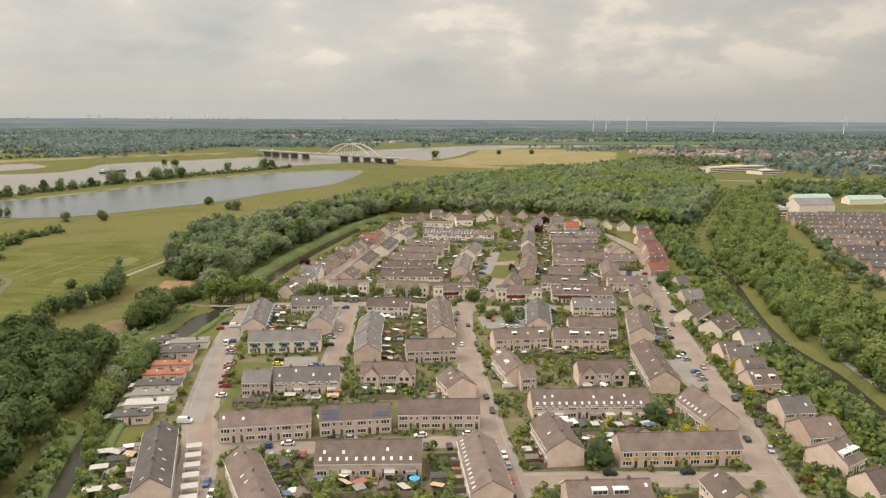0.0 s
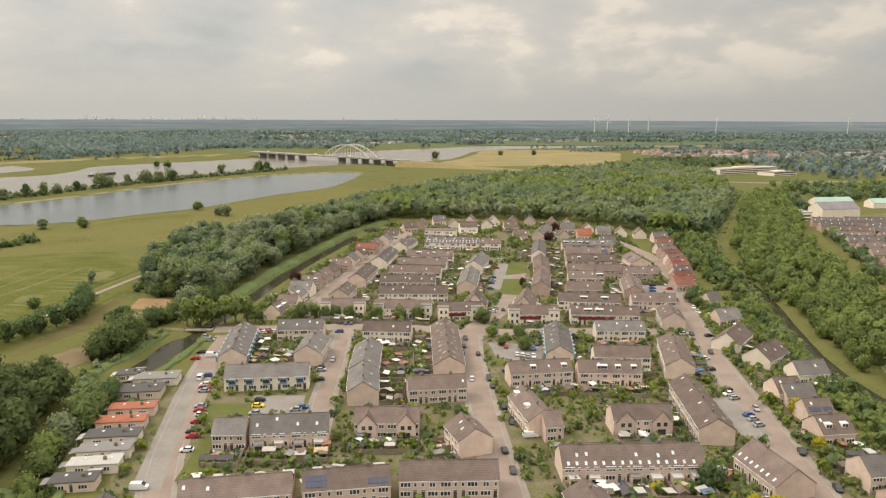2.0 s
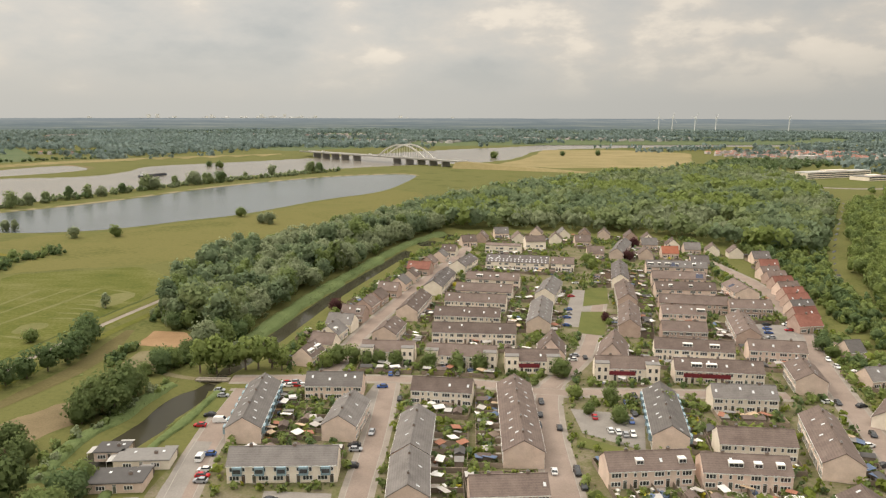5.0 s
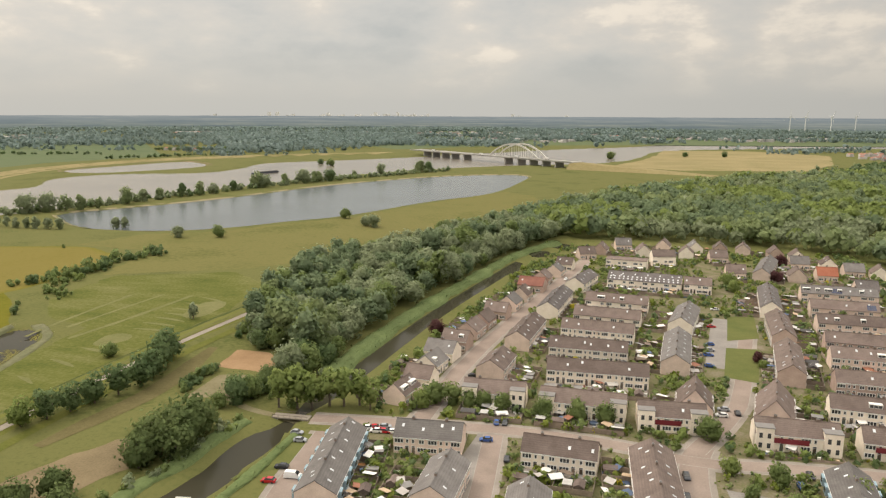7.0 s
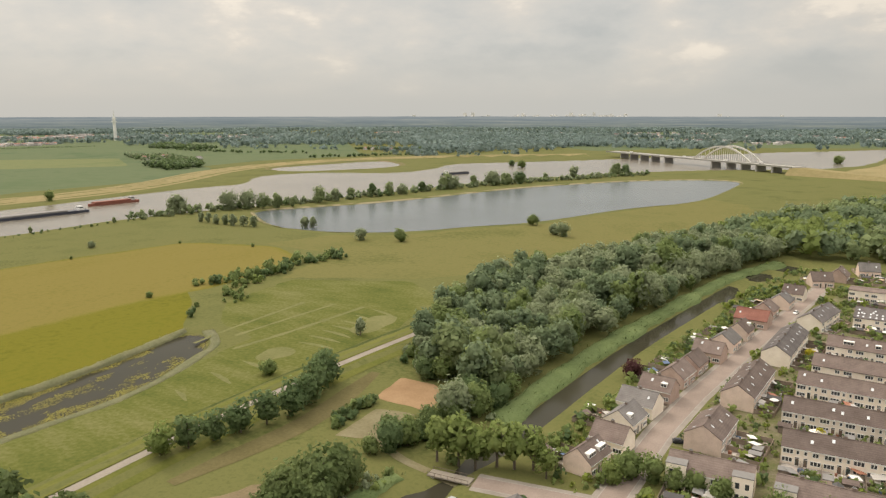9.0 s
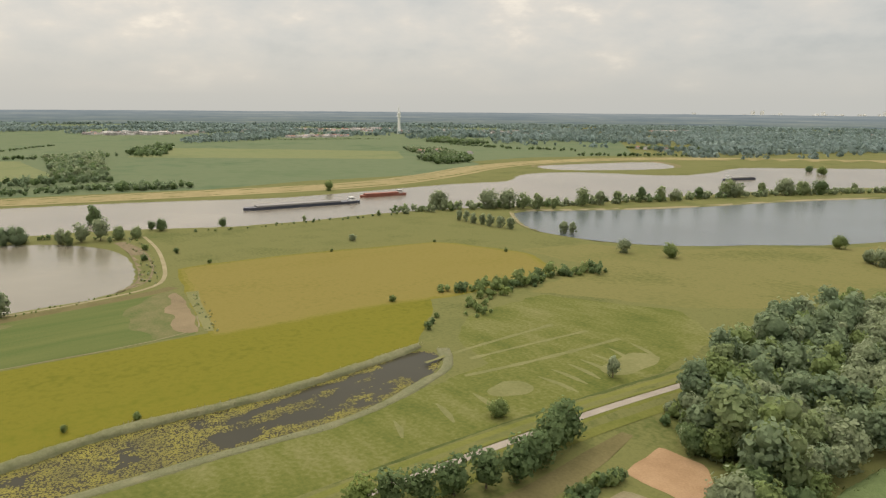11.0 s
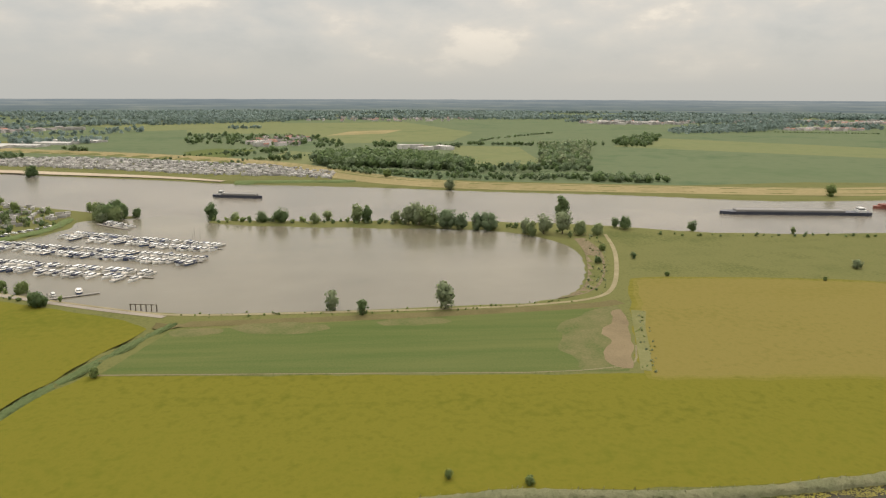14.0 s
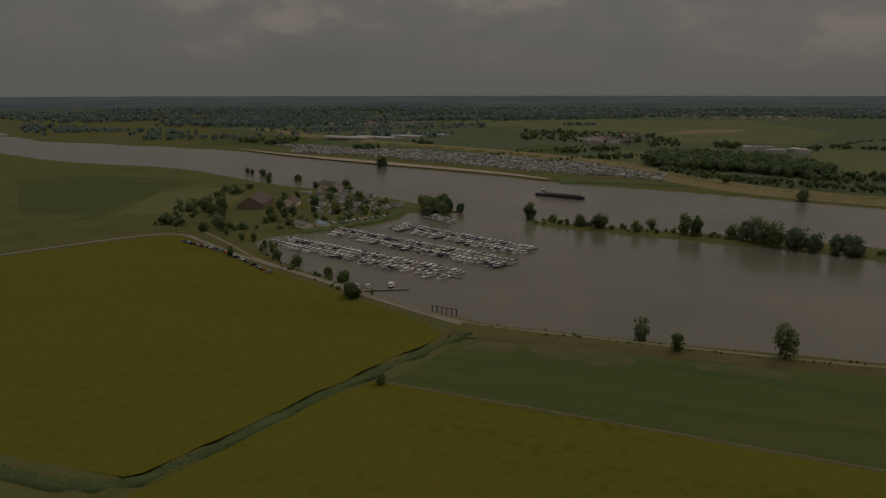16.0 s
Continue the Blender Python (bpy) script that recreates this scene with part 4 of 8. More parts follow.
def lily_pads():
    rs = np.random.RandomState(5)
    n = 42000
    x, y = rs.uniform(-294, -250, n), rs.uniform(258, 452, n)
    edge = signed(x, y, POND)
    clump = np.array([noise.noise((a * 0.13, b * 0.07, 2.0)) + 0.4 * noise.noise((a * 0.5, b * 0.3, 6.0)) for a, b in zip(x, y)])
    clump += rs.uniform(-0.2, 0.2, n)
    # a mat over the shallow end, a rim and loose drifts elsewhere
    bare = np.where(y < 345, -0.25, np.where(y < 425, 0.22, 0.6)) - 0.75 * np.clip(1 - edge / 4.5, 0, 1)
    ok = (edge > -0.6) & (clump > bare)
    x, y = x[ok], y[ok]
    k = len(x)
    a, s = rs.rand(k) * 6.28, rs.uniform(0.16, 0.42, k)
    ring = np.stack([np.stack([x + np.cos(a + j * 1.571) * s, y + np.sin(a + j * 1.571) * s, np.full(k, -0.96) + rs.rand(k) * 0.02], 1) for j in range(4)], 1)
    tagged(new("lily_pads", quads_mesh("lily_pads", ring.reshape(-1, 3), np.arange(4 * k).reshape(-1, 4), M_LILY)), "yellow-green lily pads floating on the pond", "lily pads", kind="stuff")


lily_pads()

TREE_MESHES = {}


def trunk_mesh(h, seed):
    """A tapered trunk with limbs."""
    rs = np.random.RandomState(seed)
    b = Build()

    def limb(p0, p1, r0, r1):
        ax = (Vector(p1) - Vector(p0)).normalized()
        u = ax.orthogonal().normalized()
        w = ax.cross(u)
        ring = [(math.cos(k * 1.2566), math.sin(k * 1.2566)) for k in range(5)]
        b.solid([Vector(p0) + (u * c + w * s) * r0 for c, s in ring], [Vector(p1) + (u * c + w * s) * r1 for c, s in ring])

    limb((0, 0, -0.2), (0, 0, h * 0.38), 0.030 * h, 0.021 * h)
    limb((0, 0, h * 0.38), (0.02 * h, 0, h * 0.75), 0.021 * h, 0.007 * h)
    for k in range(4):
        a = k * 1.57 + rs.rand()
        limb((0, 0, h * (0.28 + 0.07 * k)), (math.cos(a) * h * 0.22, math.sin(a) * h * 0.22, h * (0.5 + 0.08 * k)), 0.012 * h, 0.004 * h)
    return b.mesh("trunk", M_BARK)


def tree(x, y, h, mat=None, label="round broad-leaved green tree", kinds=ROUND, form="a", group=""):
    mat = mat or M_LEAF
    seed = R.randint(len(kinds))
    key = (mat.name, form, seed, round(h))
    if key not in TREE_MESHES:
        v, f, nn = kinds[seed]
        TREE_MESHES[key] = (quads_mesh("crown", v * h, f, mat, None, nn), trunk_mesh(round(h), seed))
    crown, trunk = TREE_MESHES[key]
    ob = thing("tree" if h > 3.2 else "bush", pose(x, y, at_land(x, y), 0, 0, R.rand() * 360), label, "tree" if h > 3.2 else "bush", group)
    part("crown", crown, ob)
    part("trunk", trunk, ob)
    return ob


# solitary trees of the flood plain
for x, y, h in ((-200, 354, 9), (-197, 362, 9), (-194.5, 370, 9), (-192, 379, 10), (-189, 388, 10), (-186, 397, 11), (-188, 407, 11), (-193, 427, 12), (-191, 417, 11)):
    tree(x, y, h * 1.22, M_LEAF3 if y < 356 else M_LEAF2, "low green tree in a row along the dike path", OPEN, "o", "trees along the dike path")
for x, y, h in ((-142, 356, 16), (-139, 347, 12), (-148, 349, 14), (-142, 365, 13), (-150, 359, 12), (-147, 340, 11), (-148, 398, 8), (-143, 396, 8), (-140, 404, 7), (-140, 411, 8), (-136, 418, 8), (-158, 320, 9), (-164, 312, 9), (-150, 312, 9)):
    tree(x, y, h, M_DEEP, "broad dark green tree beside the pond", group="trees beside the pond")
for x, y, h in ((-127, 391, 11), (-121, 393, 12), (-116, 394, 12), (-110, 396, 12), (-105, 397, 12), (-100, 399, 11), (-95, 396, 8)):
    tree(x, y, h * 1.34, M_LEAF3, "upright green tree in a row beside the bridge", UPRIGHT, "u", group="trees beside the bridge")
for x, y, h, m, l in ((-220, 424, 7, M_LEAF, "small round green tree in the rough meadow"), (-217, 484, 9, M_WILLOW, "grey-green willow in the rough meadow"),
                      (-330, 708, 11, M_LEAF, "round green tree on the lake shore"), (-361, 697, 10, M_WILLOW, "wide willow on the lake shore"),
                      (-268, 838, 11, M_LEAF, "round green tree on the lake shore"), (-224, 790, 12, M_WILLOW, "wide willow on the dry meadow"), (-232, 797, 11, M_WILLOW, "wide willow on the dry meadow"),
                      (-458, 325, 15, M_WILLOW, "tall grey willow on the basin's bank"), (-463, 271, 11, M_WILLOW, "slim grey willow on the basin's bank"), (-452, 286, 8.5, M_LEAF2, "round dark green tree on the basin's bank"),
                      (-381, 192, 4, M_LEAF, "round green bush at the field corner"), (-476, 131, 8, M_LEAF2, "wide dark shrub beside the track"),
                      (-735, 450, 20, M_LEAF2, "tall dark solitary tree on the river bank"), (-831, 752, 12, M_LEAF, "solitary tree on the far river bank"), (-1078, -137, 16, M_LEAF2, "solitary tree on the river beach"),
                      (-1010, 303, 11, M_LEAF, "tree on the far bank"), (-916, 369, 13, M_WILLOW, "broad willow on the far bank"), (-514, 456, 3, M_LEAF, "small green bush on the meadow"), (-560, 452, 4, M_LEAF2, "dark bush beside the track"), (-585, 440, 5, M_LEAF, "round bush beside the track"), (-548, 426, 4.5, M_LEAF2, "dark bush on the stony bank"),
                      (-523, 575, 6, M_WILLOW, "grey willow bush on the meadow"), (-497, 539, 2.5, M_LEAF, "small green bush on the meadow"), (-418, 635, 3, M_LEAF, "small green bush on the meadow"),
                      (-479, 620, 2.5, M_LEAF, "small green bush on the meadow"), (-360, 488, 4, M_LEAF, "round bush on the olive meadow"), (-310, 470, 4, M_LEAF2, "dark bush beside the pond"), (-316, 478, 3, M_LEAF2, "dark bush beside the pond"), (-322, 486, 3, M_LEAF, "green bush beside the pond"),
                      (-552, 1521, 16, M_LEAF, "solitary tree beside the river"), (-588, 1560, 13, M_LEAF2, "solitary tree beside the river"), (-20, 1900, 20, M_LEAF, "solitary tree beside the bridge"), (150, 1990, 14, M_LEAF2, "solitary tree on the river bank"), (240, 2010, 15, M_LEAF2, "solitary tree on the river bank"),
                      (-295, 333, 3, M_LEAF, "low bush on the pond bank"), (-300, 312, 2.5, M_LEAF, "low bush on the pond bank")):
    tree(x, y, h, m, l, TALL if "basin" in l or "willow in the rough" in l or "dark solitary" in l else ROUND, "t" if "basin" in l or "willow in the rough" in l or "dark solitary" in l else "a")
for x, y, h, m in ((-119, 243, 9, M_LEAF), (-121, 252, 10, M_LEAF3), (-122, 262, 11, M_WILLOW), (-120, 272, 10, M_LEAF), (-122, 282, 11, M_LEAF), (-121, 292, 10, M_LEAF2), (-123, 302, 8, M_LEAF), (-117, 232, 7, M_LEAF3), (-113, 224, 6, M_LEAF3),
                   (-126, 268, 9, M_WILLOW), (-127, 284, 10, M_LEAF), (-128, 296, 9, M_LEAF2), (-108, 212, 5, M_LEAF3), (-104, 203, 5, M_LEAF3)):
    tree(x, y, h, m, "leafy tree leaning over the narrow canal", group="trees over the canal")
# shrub row across the meadow
spots = np.array([(-313, 507, 4, 0), (-324, 514, 5, 0), (-360, 526, 4, 0), (-352, 534, 6, 1), (-348, 543, 6, 0), (-345, 553, 7, 0), (-341, 560, 6, 1), (-343, 570, 7, 0), (-341, 580, 6, 0), (-346, 590, 6, 1),
                  (-347, 601, 7, 0), (-343, 612, 7, 1), (-338, 621, 6, 0), (-335, 630, 6, 1), (-352, 560, 5, 0), (-336, 548, 5, 3), (-332, 535, 5, 0), (-337, 575, 5, 1)])
spots = np.concatenate([spots, spots + np.array([3.5, -4.5, -0.6, 0]), spots + np.array([-4, 3, -1, 0]), spots + np.array([2, 5, -2, 0]), spots + np.array([-1.5, -6, -1.5, 0])])
spots[:, :2] += R0.uniform(-2.5, 2.5, (len(spots), 2))
spots[:, 2] = np.maximum(1.5, spots[:, 2] * R0.uniform(0.6, 1.25, len(spots)))
planted("shrub_row", spots, BUSH, WOOD_MATS, "row of dark green shrubs across the meadow", "shrubs")
# crowns of several habits
STRIP_MATS = [M_HAZELEAF1, M_LEAF2, M_WILLOW, M_HAZELEAF2]
HABIT = [(ROUND, "a"), (OPEN, "o"), (TALL, "t"), (OPEN, "o")]
# trees on the strip between river and lake
for x, y, h, s in ((-551, 712, 7, 2), (-540, 711, 7, 2), (-529, 709, 7, 2), (-519, 711, 7, 2), (-508, 709, 8, 2), (-497, 711, 8, 2), (-486, 712, 8, 2), (-448, 736, 9, 2), (-440, 738, 8, 2),
                   (-590, 790, 13, 2), (-578, 806, 13, 2), (-566, 815, 11, 0), (-556, 826, 12, 0), (-548, 842, 8, 0), (-541, 880, 13, 0), (-537, 905, 12, 2), (-532, 930, 11, 0), (-522, 960, 12, 1),
                   (-512, 985, 12, 0), (-505, 1000, 10, 2), (-498, 1040, 11, 1), (-486, 1085, 14, 0), (-478, 1090, 12, 2), (-468, 1130, 12, 0), (-452, 1160, 14, 2), (-440, 1180, 12, 0), (-428, 1200, 12, 1),
                   (-410, 1260, 9, 0), (-385, 1320, 13, 2), (-340, 1400, 14, 0), (-330, 1410, 13, 1), (-620, 748, 13, 2), (-616, 699, 5, 0), (-616, 669, 4, 0), (-632, 598, 4, 0), (-653, 530, 6, 1), (-660, 480, 7, 1), (-618, 722, 4, 0)):
    young = y < 740 and s == 2
    tree(x, y, h * 1.5, STRIP_MATS[s], ("slim young willow" if young else "grey-green willow" if s == 2 else "green tree") + " between the river and the lake", *((TALL, "t") if young else HABIT[(int(-x) + int(y)) % 4]), "trees on the bank")
# spit between river and marina basin
for x, y, h, s in ((-733, 157, 12, 1), (-728, 176, 6, 0), (-716, 190, 4, 0), (-711, 201, 7, 1), (-708, 216, 9, 1), (-702, 243, 7, 0), (-716, 252, 6, 0), (-706, 276, 12, 0), (-702, 284, 11, 1), (-700, 307, 8, 0),
                   (-694, 317, 12, 2), (-690, 325, 14, 2), (-684, 333, 13, 0), (-678, 346, 12, 3), (-673, 356, 11, 3), (-670, 368, 11, 3), (-668, 376, 11, 3), (-652, 402, 9, 2), (-645, 414, 11, 2), (-645, 428, 13, 2), (-640, 440, 8, 0), (-640, 452, 7, 0), (-668, 475, 6, 1),
                   (-629, 430, 4, 0), (-645, 405, 9, 0)):
    tree(x, y, h * 1.36, STRIP_MATS[s], ("grey-green willow" if s == 2 else "green tree") + " on the spit beside the basin", *HABIT[(int(-x) + int(y)) % 4], "trees on the spit")
# marina land
for x, y, h, s in ((-751, -69, 10, 0), (-723, -34, 12, 1), (-718, -11, 9, 0), (-695, -50, 11, 1), (-648, -28, 8, 0), (-861, -77, 10, 1), (-831, -96, 9, 1), (-835, -59, 9, 0), (-745, 66, 13, 1), (-754, 74, 14, 1), (-752, 58, 12, 0), (-771, 46, 9, 0), (-742, 80, 9, 1),
                   (-513, 97, 8, 0), (-507, 109, 8.5, 0), (-530, 66, 8, 0), (-541, 46, 8, 0), (-558, 31, 8, 0), (-566, 20, 7, 0), (-580, 2, 7, 0), (-700, 0, 9, 0), (-780, -20, 9, 0), (-800, -60, 10, 1), (-640, -70, 12, 1), (-655, -90, 12, 1), (-625, -62, 10, 0), (-900, -160, 9, 0), (-885, -190, 10, 1), (-870, -180, 9, 1), (-610, -100, 8, 0)):
    tree(x, y, h, WOOD_MATS[s], "green tree beside the marina", *HABIT[(int(-x) + int(y)) % 4], "trees beside the marina")


for x, y, h, s in ((-603, -42, 9, 1), (-612, -52, 10, 0), (-596, -52, 8, 1), (-678, -98, 12, 1), (-672, -108, 11, 1), (-684, -106, 10, 0), (-660, -38, 11, 1), (-668, -30, 10, 2), (-675, -26, 11, 0), (-720, 1, 11, 1), (-712, 6, 9, 0), (-741, -76, 11, 1), (-735, -70, 9, 0), (-760, -40, 10, 2),
                   (-940, -250, 9, 1), (-925, -225, 10, 1), (-910, -205, 9, 0), (-950, -265, 8, 1), (-590, -28, 7, 0), (-575, -4, 6, 0), (-640, -8, 7, 0), (-690, -16, 8, 1), (-548, 30, 6, 2), (-736, 76, 16, 1), (-730, 82, 13, 0), (-742, 84, 14, 1), (-738, 66, 13, 0), (-728, 72, 10, 2), (-748, 92, 8, 1), (-533, 17, 7, 1), (-475, 133, 7, 1), (-480, 128, 6, 1)):
    tree(x, y, h, STRIP_MATS[s], "leafy tree on the marina ground", *HABIT[(int(-x) + int(y)) % 4], "trees beside the marina")


def bank_shrubs(name, pts, width, gap, heights, slots, label):
    p = resample(chaikin(pts, 2, False), gap, False)
    spots = [(x + R.uniform(-0.5, 0.5) * width, y + R.uniform(-0.5, 0.5) * width, R.uniform(*heights), R.choice(slots)) for x, y in p]
    zs = land_z([s[0] for s in spots], [s[1] for s in spots])
    planted(name, [s for s, z in zip(spots, zs) if z > -1.2], BUSH, STRIP_MATS if heights[1] > 7 else WOOD_MATS, label, "shrubs")


bank_shrubs("bank_shrubs", [(-722, 165), (-708, 230), (-702, 290), (-692, 340), (-676, 385), (-652, 420)], 12, 2.4, (1.5, 4.5), [0, 1, 2, 3], "shrubs and undergrowth along the spit")
bank_shrubs("bank_shrubs", [(-625, 700), (-600, 790), (-562, 860), (-530, 960), (-490, 1080), (-440, 1200), (-370, 1330), (-300, 1440)], 24, 1.9, (2, 8), [0, 2, 1, 2, 2], "shrubs along the strip between river and lake")
bank_shrubs("bank_shrubs", [(-372, 393), (-400, 402), (-425, 409), (-447, 417)], 6, 1.7, (0.3, 1.1), [0, 2, 2, 3], "dry weeds in a strip beside the field")
bank_shrubs("bank_shrubs", [(-484, 404), (-520, 420), (-590, 438), (-640, 448)], 11, 1.9, (0.3, 1.6), [0, 1, 2, 2], "weeds and shrubs on the rubble bank")
bank_shrubs("bank_shrubs", [(-636, 500), (-625, 560), (-622, 620), (-616, 690)], 8, 7, (1, 3), [0, 1], "low shrubs on the river bank")
bank_shrubs("bank_shrubs", [(-455, 205), (-455, 270), (-457, 330), (-466, 385)], 7, 3, (0.4, 1.3), [0, 3], "low weeds on the basin's bank")
bank_shrubs("bank_shrubs", [(-620, -40), (-660, 10), (-700, 30), (-740, 20), (-780, -20)], 40, 3.0, (2, 6), [0, 1, 2], "shrubs round the marina ground")
bank_shrubs("bank_shrubs", [(-560, 22), (-525, 60), (-505, 95), (-480, 135)], 8, 4, (1, 3), [0, 1], "shrubs along the marina quay")
bank_shrubs("bank_shrubs", [(-600, -90), (-640, -110), (-700, -140), (-800, -170)], 26, 4, (3, 8), [0, 1], "garden shrubs behind the farm")
bank_shrubs("bank_shrubs", [(172, 500), (158, 440), (150, 390), (143, 340), (144, 290), (142, 240), (138, 190)], 14, 1.6, (1.5, 4.5), [0, 3, 3, 1], "garden shrubs between houses and canal")
bank_shrubs("bank_shrubs", [(-128, 392), (-136, 400), (-142, 412), (-140, 425), (-130, 420)], 14, 2.0, (2, 5), [0, 2, 1], "shrubs by the canal bridge")
bank_shrubs("bank_shrubs", [(-112, 236), (-109, 222), (-103, 204), (-98, 186), (-95, 170)], 6, 1.3, (1.2, 3.4), [0, 3, 3, 1], "garden shrubs on the canal bank")
bank_shrubs("bank_shrubs", [(-124, 228), (-119, 210), (-113, 192), (-107, 165)], 7, 1.2, (1.5, 4), [3, 3, 0, 2], "light green scrub along the canal")
bank_shrubs("bank_shrubs", [(184, 446), (190, 470), (197, 500), (206, 545)], 9, 1.5, (2, 5), [0, 3, 1], "scrub closing over the narrow canal")
bank_shrubs("bank_shrubs", [(-140, 300), (-143, 324), (-138, 343), (-138, 362), (-132, 378)], 6, 1.6, (1.2, 3.6), [0, 2, 2, 3], "willow scrub round the pool")
bank_shrubs("bank_shrubs", [(-144, 447), (-158, 454), (-174, 460), (-184, 478)], 10, 1.6, (2, 6), [0, 1, 2], "scrub along the wood's edge")
bank_shrubs("bank_shrubs", [(-168, 397), (-170, 410), (-168, 420)], 5, 0.9, (2, 4), [1, 1, 0], "dark clipped hedge beside the gravel yard")
for x, y, h, m in ((170, 262, 11, M_LEAF), (173, 281, 12, M_LEAF3), (172, 300, 12, M_LEAF), (175, 318, 12, M_LEAF3), (177, 338, 12, M_LEAF3), (178, 356, 13, M_LEAF), (180, 374, 13, M_LEAF3), (184, 392, 12, M_LEAF3), (187, 412, 13, M_LEAF), (190, 434, 13, M_LEAF3), (194, 458, 13, M_LEAF3), (197, 480, 12, M_LEAF), (199, 505, 13, M_LEAF3), (205, 530, 12, M_LEAF3), (168, 244, 11, M_LEAF), (167, 226, 11, M_LEAF3)):
    tree(x, y, h, m, "avenue tree beside the narrow canal", group="avenue trees")
for k in range(26):
    y = 188 + k * 11.5 + R.uniform(-4, 4)
    x = np.interp(y, [p[1] for p in EAST[::-1]], [p[0] for p in EAST[::-1]]) + R.uniform(7.5, 14)
    tree(x, y, R.uniform(6, 9.5), (M_LEAF3, M_LEAF, M_LEAF3, M_GOLD if k == 9 else M_LEAF)[k % 4], "light green tree on the grass bank", OPEN, "o", "trees on the grass bank")
edge = resample(EAST, 1.5, False)
side = np.gradient(edge, axis=0)
side = np.stack([side[:, 1], -side[:, 0]], 1) / np.hypot(*side.T)[:, None]
side *= np.where(side[:, :1] > 0, -1, 1)
spots = [(p[0] + s[0] * d, p[1] + s[1] * d, R.uniform(1.0, 3.6), R.choice([0, 3, 3, 1, 2])) for p, s in zip(edge, side) for d in R.uniform(5, 13, 3)]
planted("garden_hedge", spots, SHRUB, WOOD_MATS, "garden hedges and shrubs along the narrow canal", "shrubs")

# ---- building materials ----
M_ROOF = surface("brown-grey roof tiles", (0.122, 0.093, 0.081), (0.194, 0.150, 0.131), 0.25, 2.5, 0.85, bump=0.3, bump_scale=6, per_object=0.22, spec=0.15)
M_ROOF_GREY = surface("grey roof tiles", (0.128, 0.116, 0.110), (0.195, 0.180, 0.170), 0.25, 2.5, 0.85, bump=0.3, bump_scale=6, per_object=0.20, spec=0.15)
M_ROOF_DARK = surface("dark roof tiles", (0.092, 0.080, 0.077), (0.150, 0.132, 0.125), 0.25, 2.5, 0.8, bump=0.3, bump_scale=6, per_object=0.18, spec=0.15)
M_ROOF_RED = surface("red roof tiles", (0.170, 0.072, 0.055), (0.255, 0.115, 0.088), 0.25, 2.5, 0.85, bump=0.3, bump_scale=6, per_object=0.22, spec=0.15)
M_ROOF_ORANGE = surface("orange roof tiles", (0.270, 0.085, 0.048), (0.350, 0.135, 0.082), 0.25, 2.5, 0.85, bump=0.3, bump_scale=6)
M_WALL = surface("beige brick", (0.580, 0.452, 0.378), (0.755, 0.604, 0.515), 0.3, 4, 0.9, bump=0.2, bump_scale=8, per_object=0.15, spec=0.15)
M_WALL_PINK = surface("pinkish brick", (0.410, 0.300, 0.250), (0.540, 0.405, 0.345), 0.3, 4, 0.9, bump=0.2, bump_scale=8, per_object=0.15, spec=0.15)
M_WALL_WHITE = surface("pale rendered wall", (0.735, 0.640, 0.535), (0.870, 0.785, 0.675), 0.3, 4, 0.85, per_object=0.10)
M_FRAME = flat("white window frame", (0.768, 0.749, 0.710), 0.5)
M_GLASS = surface("window glass", (0.032, 0.035, 0.038), (0.070, 0.073, 0.077), 0.3, 1.0, 0.12, spec=0.6)
M_DOOR = surface("painted doors", (0.05, 0.07, 0.06), (0.16, 0.10, 0.07), 0.15, 0.3, 0.5, per_object=0.5)
M_SKYGLASS = surface("bright roof window", (0.50, 0.52, 0.54), (0.72, 0.73, 0.74), 0.5, 2, 0.2, spec=0.6)
M_CHIMNEY = surface("chimney brick", (0.16, 0.12, 0.10), (0.24, 0.18, 0.15), 0.5, 5, 0.9)
M_SOLAR = surface("solar cells", (0.022, 0.028, 0.060), (0.04, 0.05, 0.10), 0.6, 3, 0.2, spec=0.6)
M_LEAD = flat("grey flat roofing", (0.20, 0.19, 0.18), 0.85)
M_WHITE_ROOF = flat("pale roofing", (0.407, 0.392, 0.370), 0.8)
M_RED_PANEL = flat("dark red panels", (0.175, 0.024, 0.032), 0.6)
M_BLUE_PANEL = flat("light blue panels", (0.235, 0.330, 0.380), 0.6)
M_FENCE = surface("timber fence", (0.185, 0.145, 0.110), (0.305, 0.242, 0.190), 0.3, 3, 0.9, per_object=0.3)
M_SHED = surface("shed boards", (0.13, 0.10, 0.08), (0.24, 0.19, 0.15), 0.3, 3, 0.9, per_object=0.4)
M_ORANGE_WOOD = surface("fresh larch boards", (0.36, 0.17, 0.06), (0.48, 0.25, 0.10), 0.4, 3, 0.85)


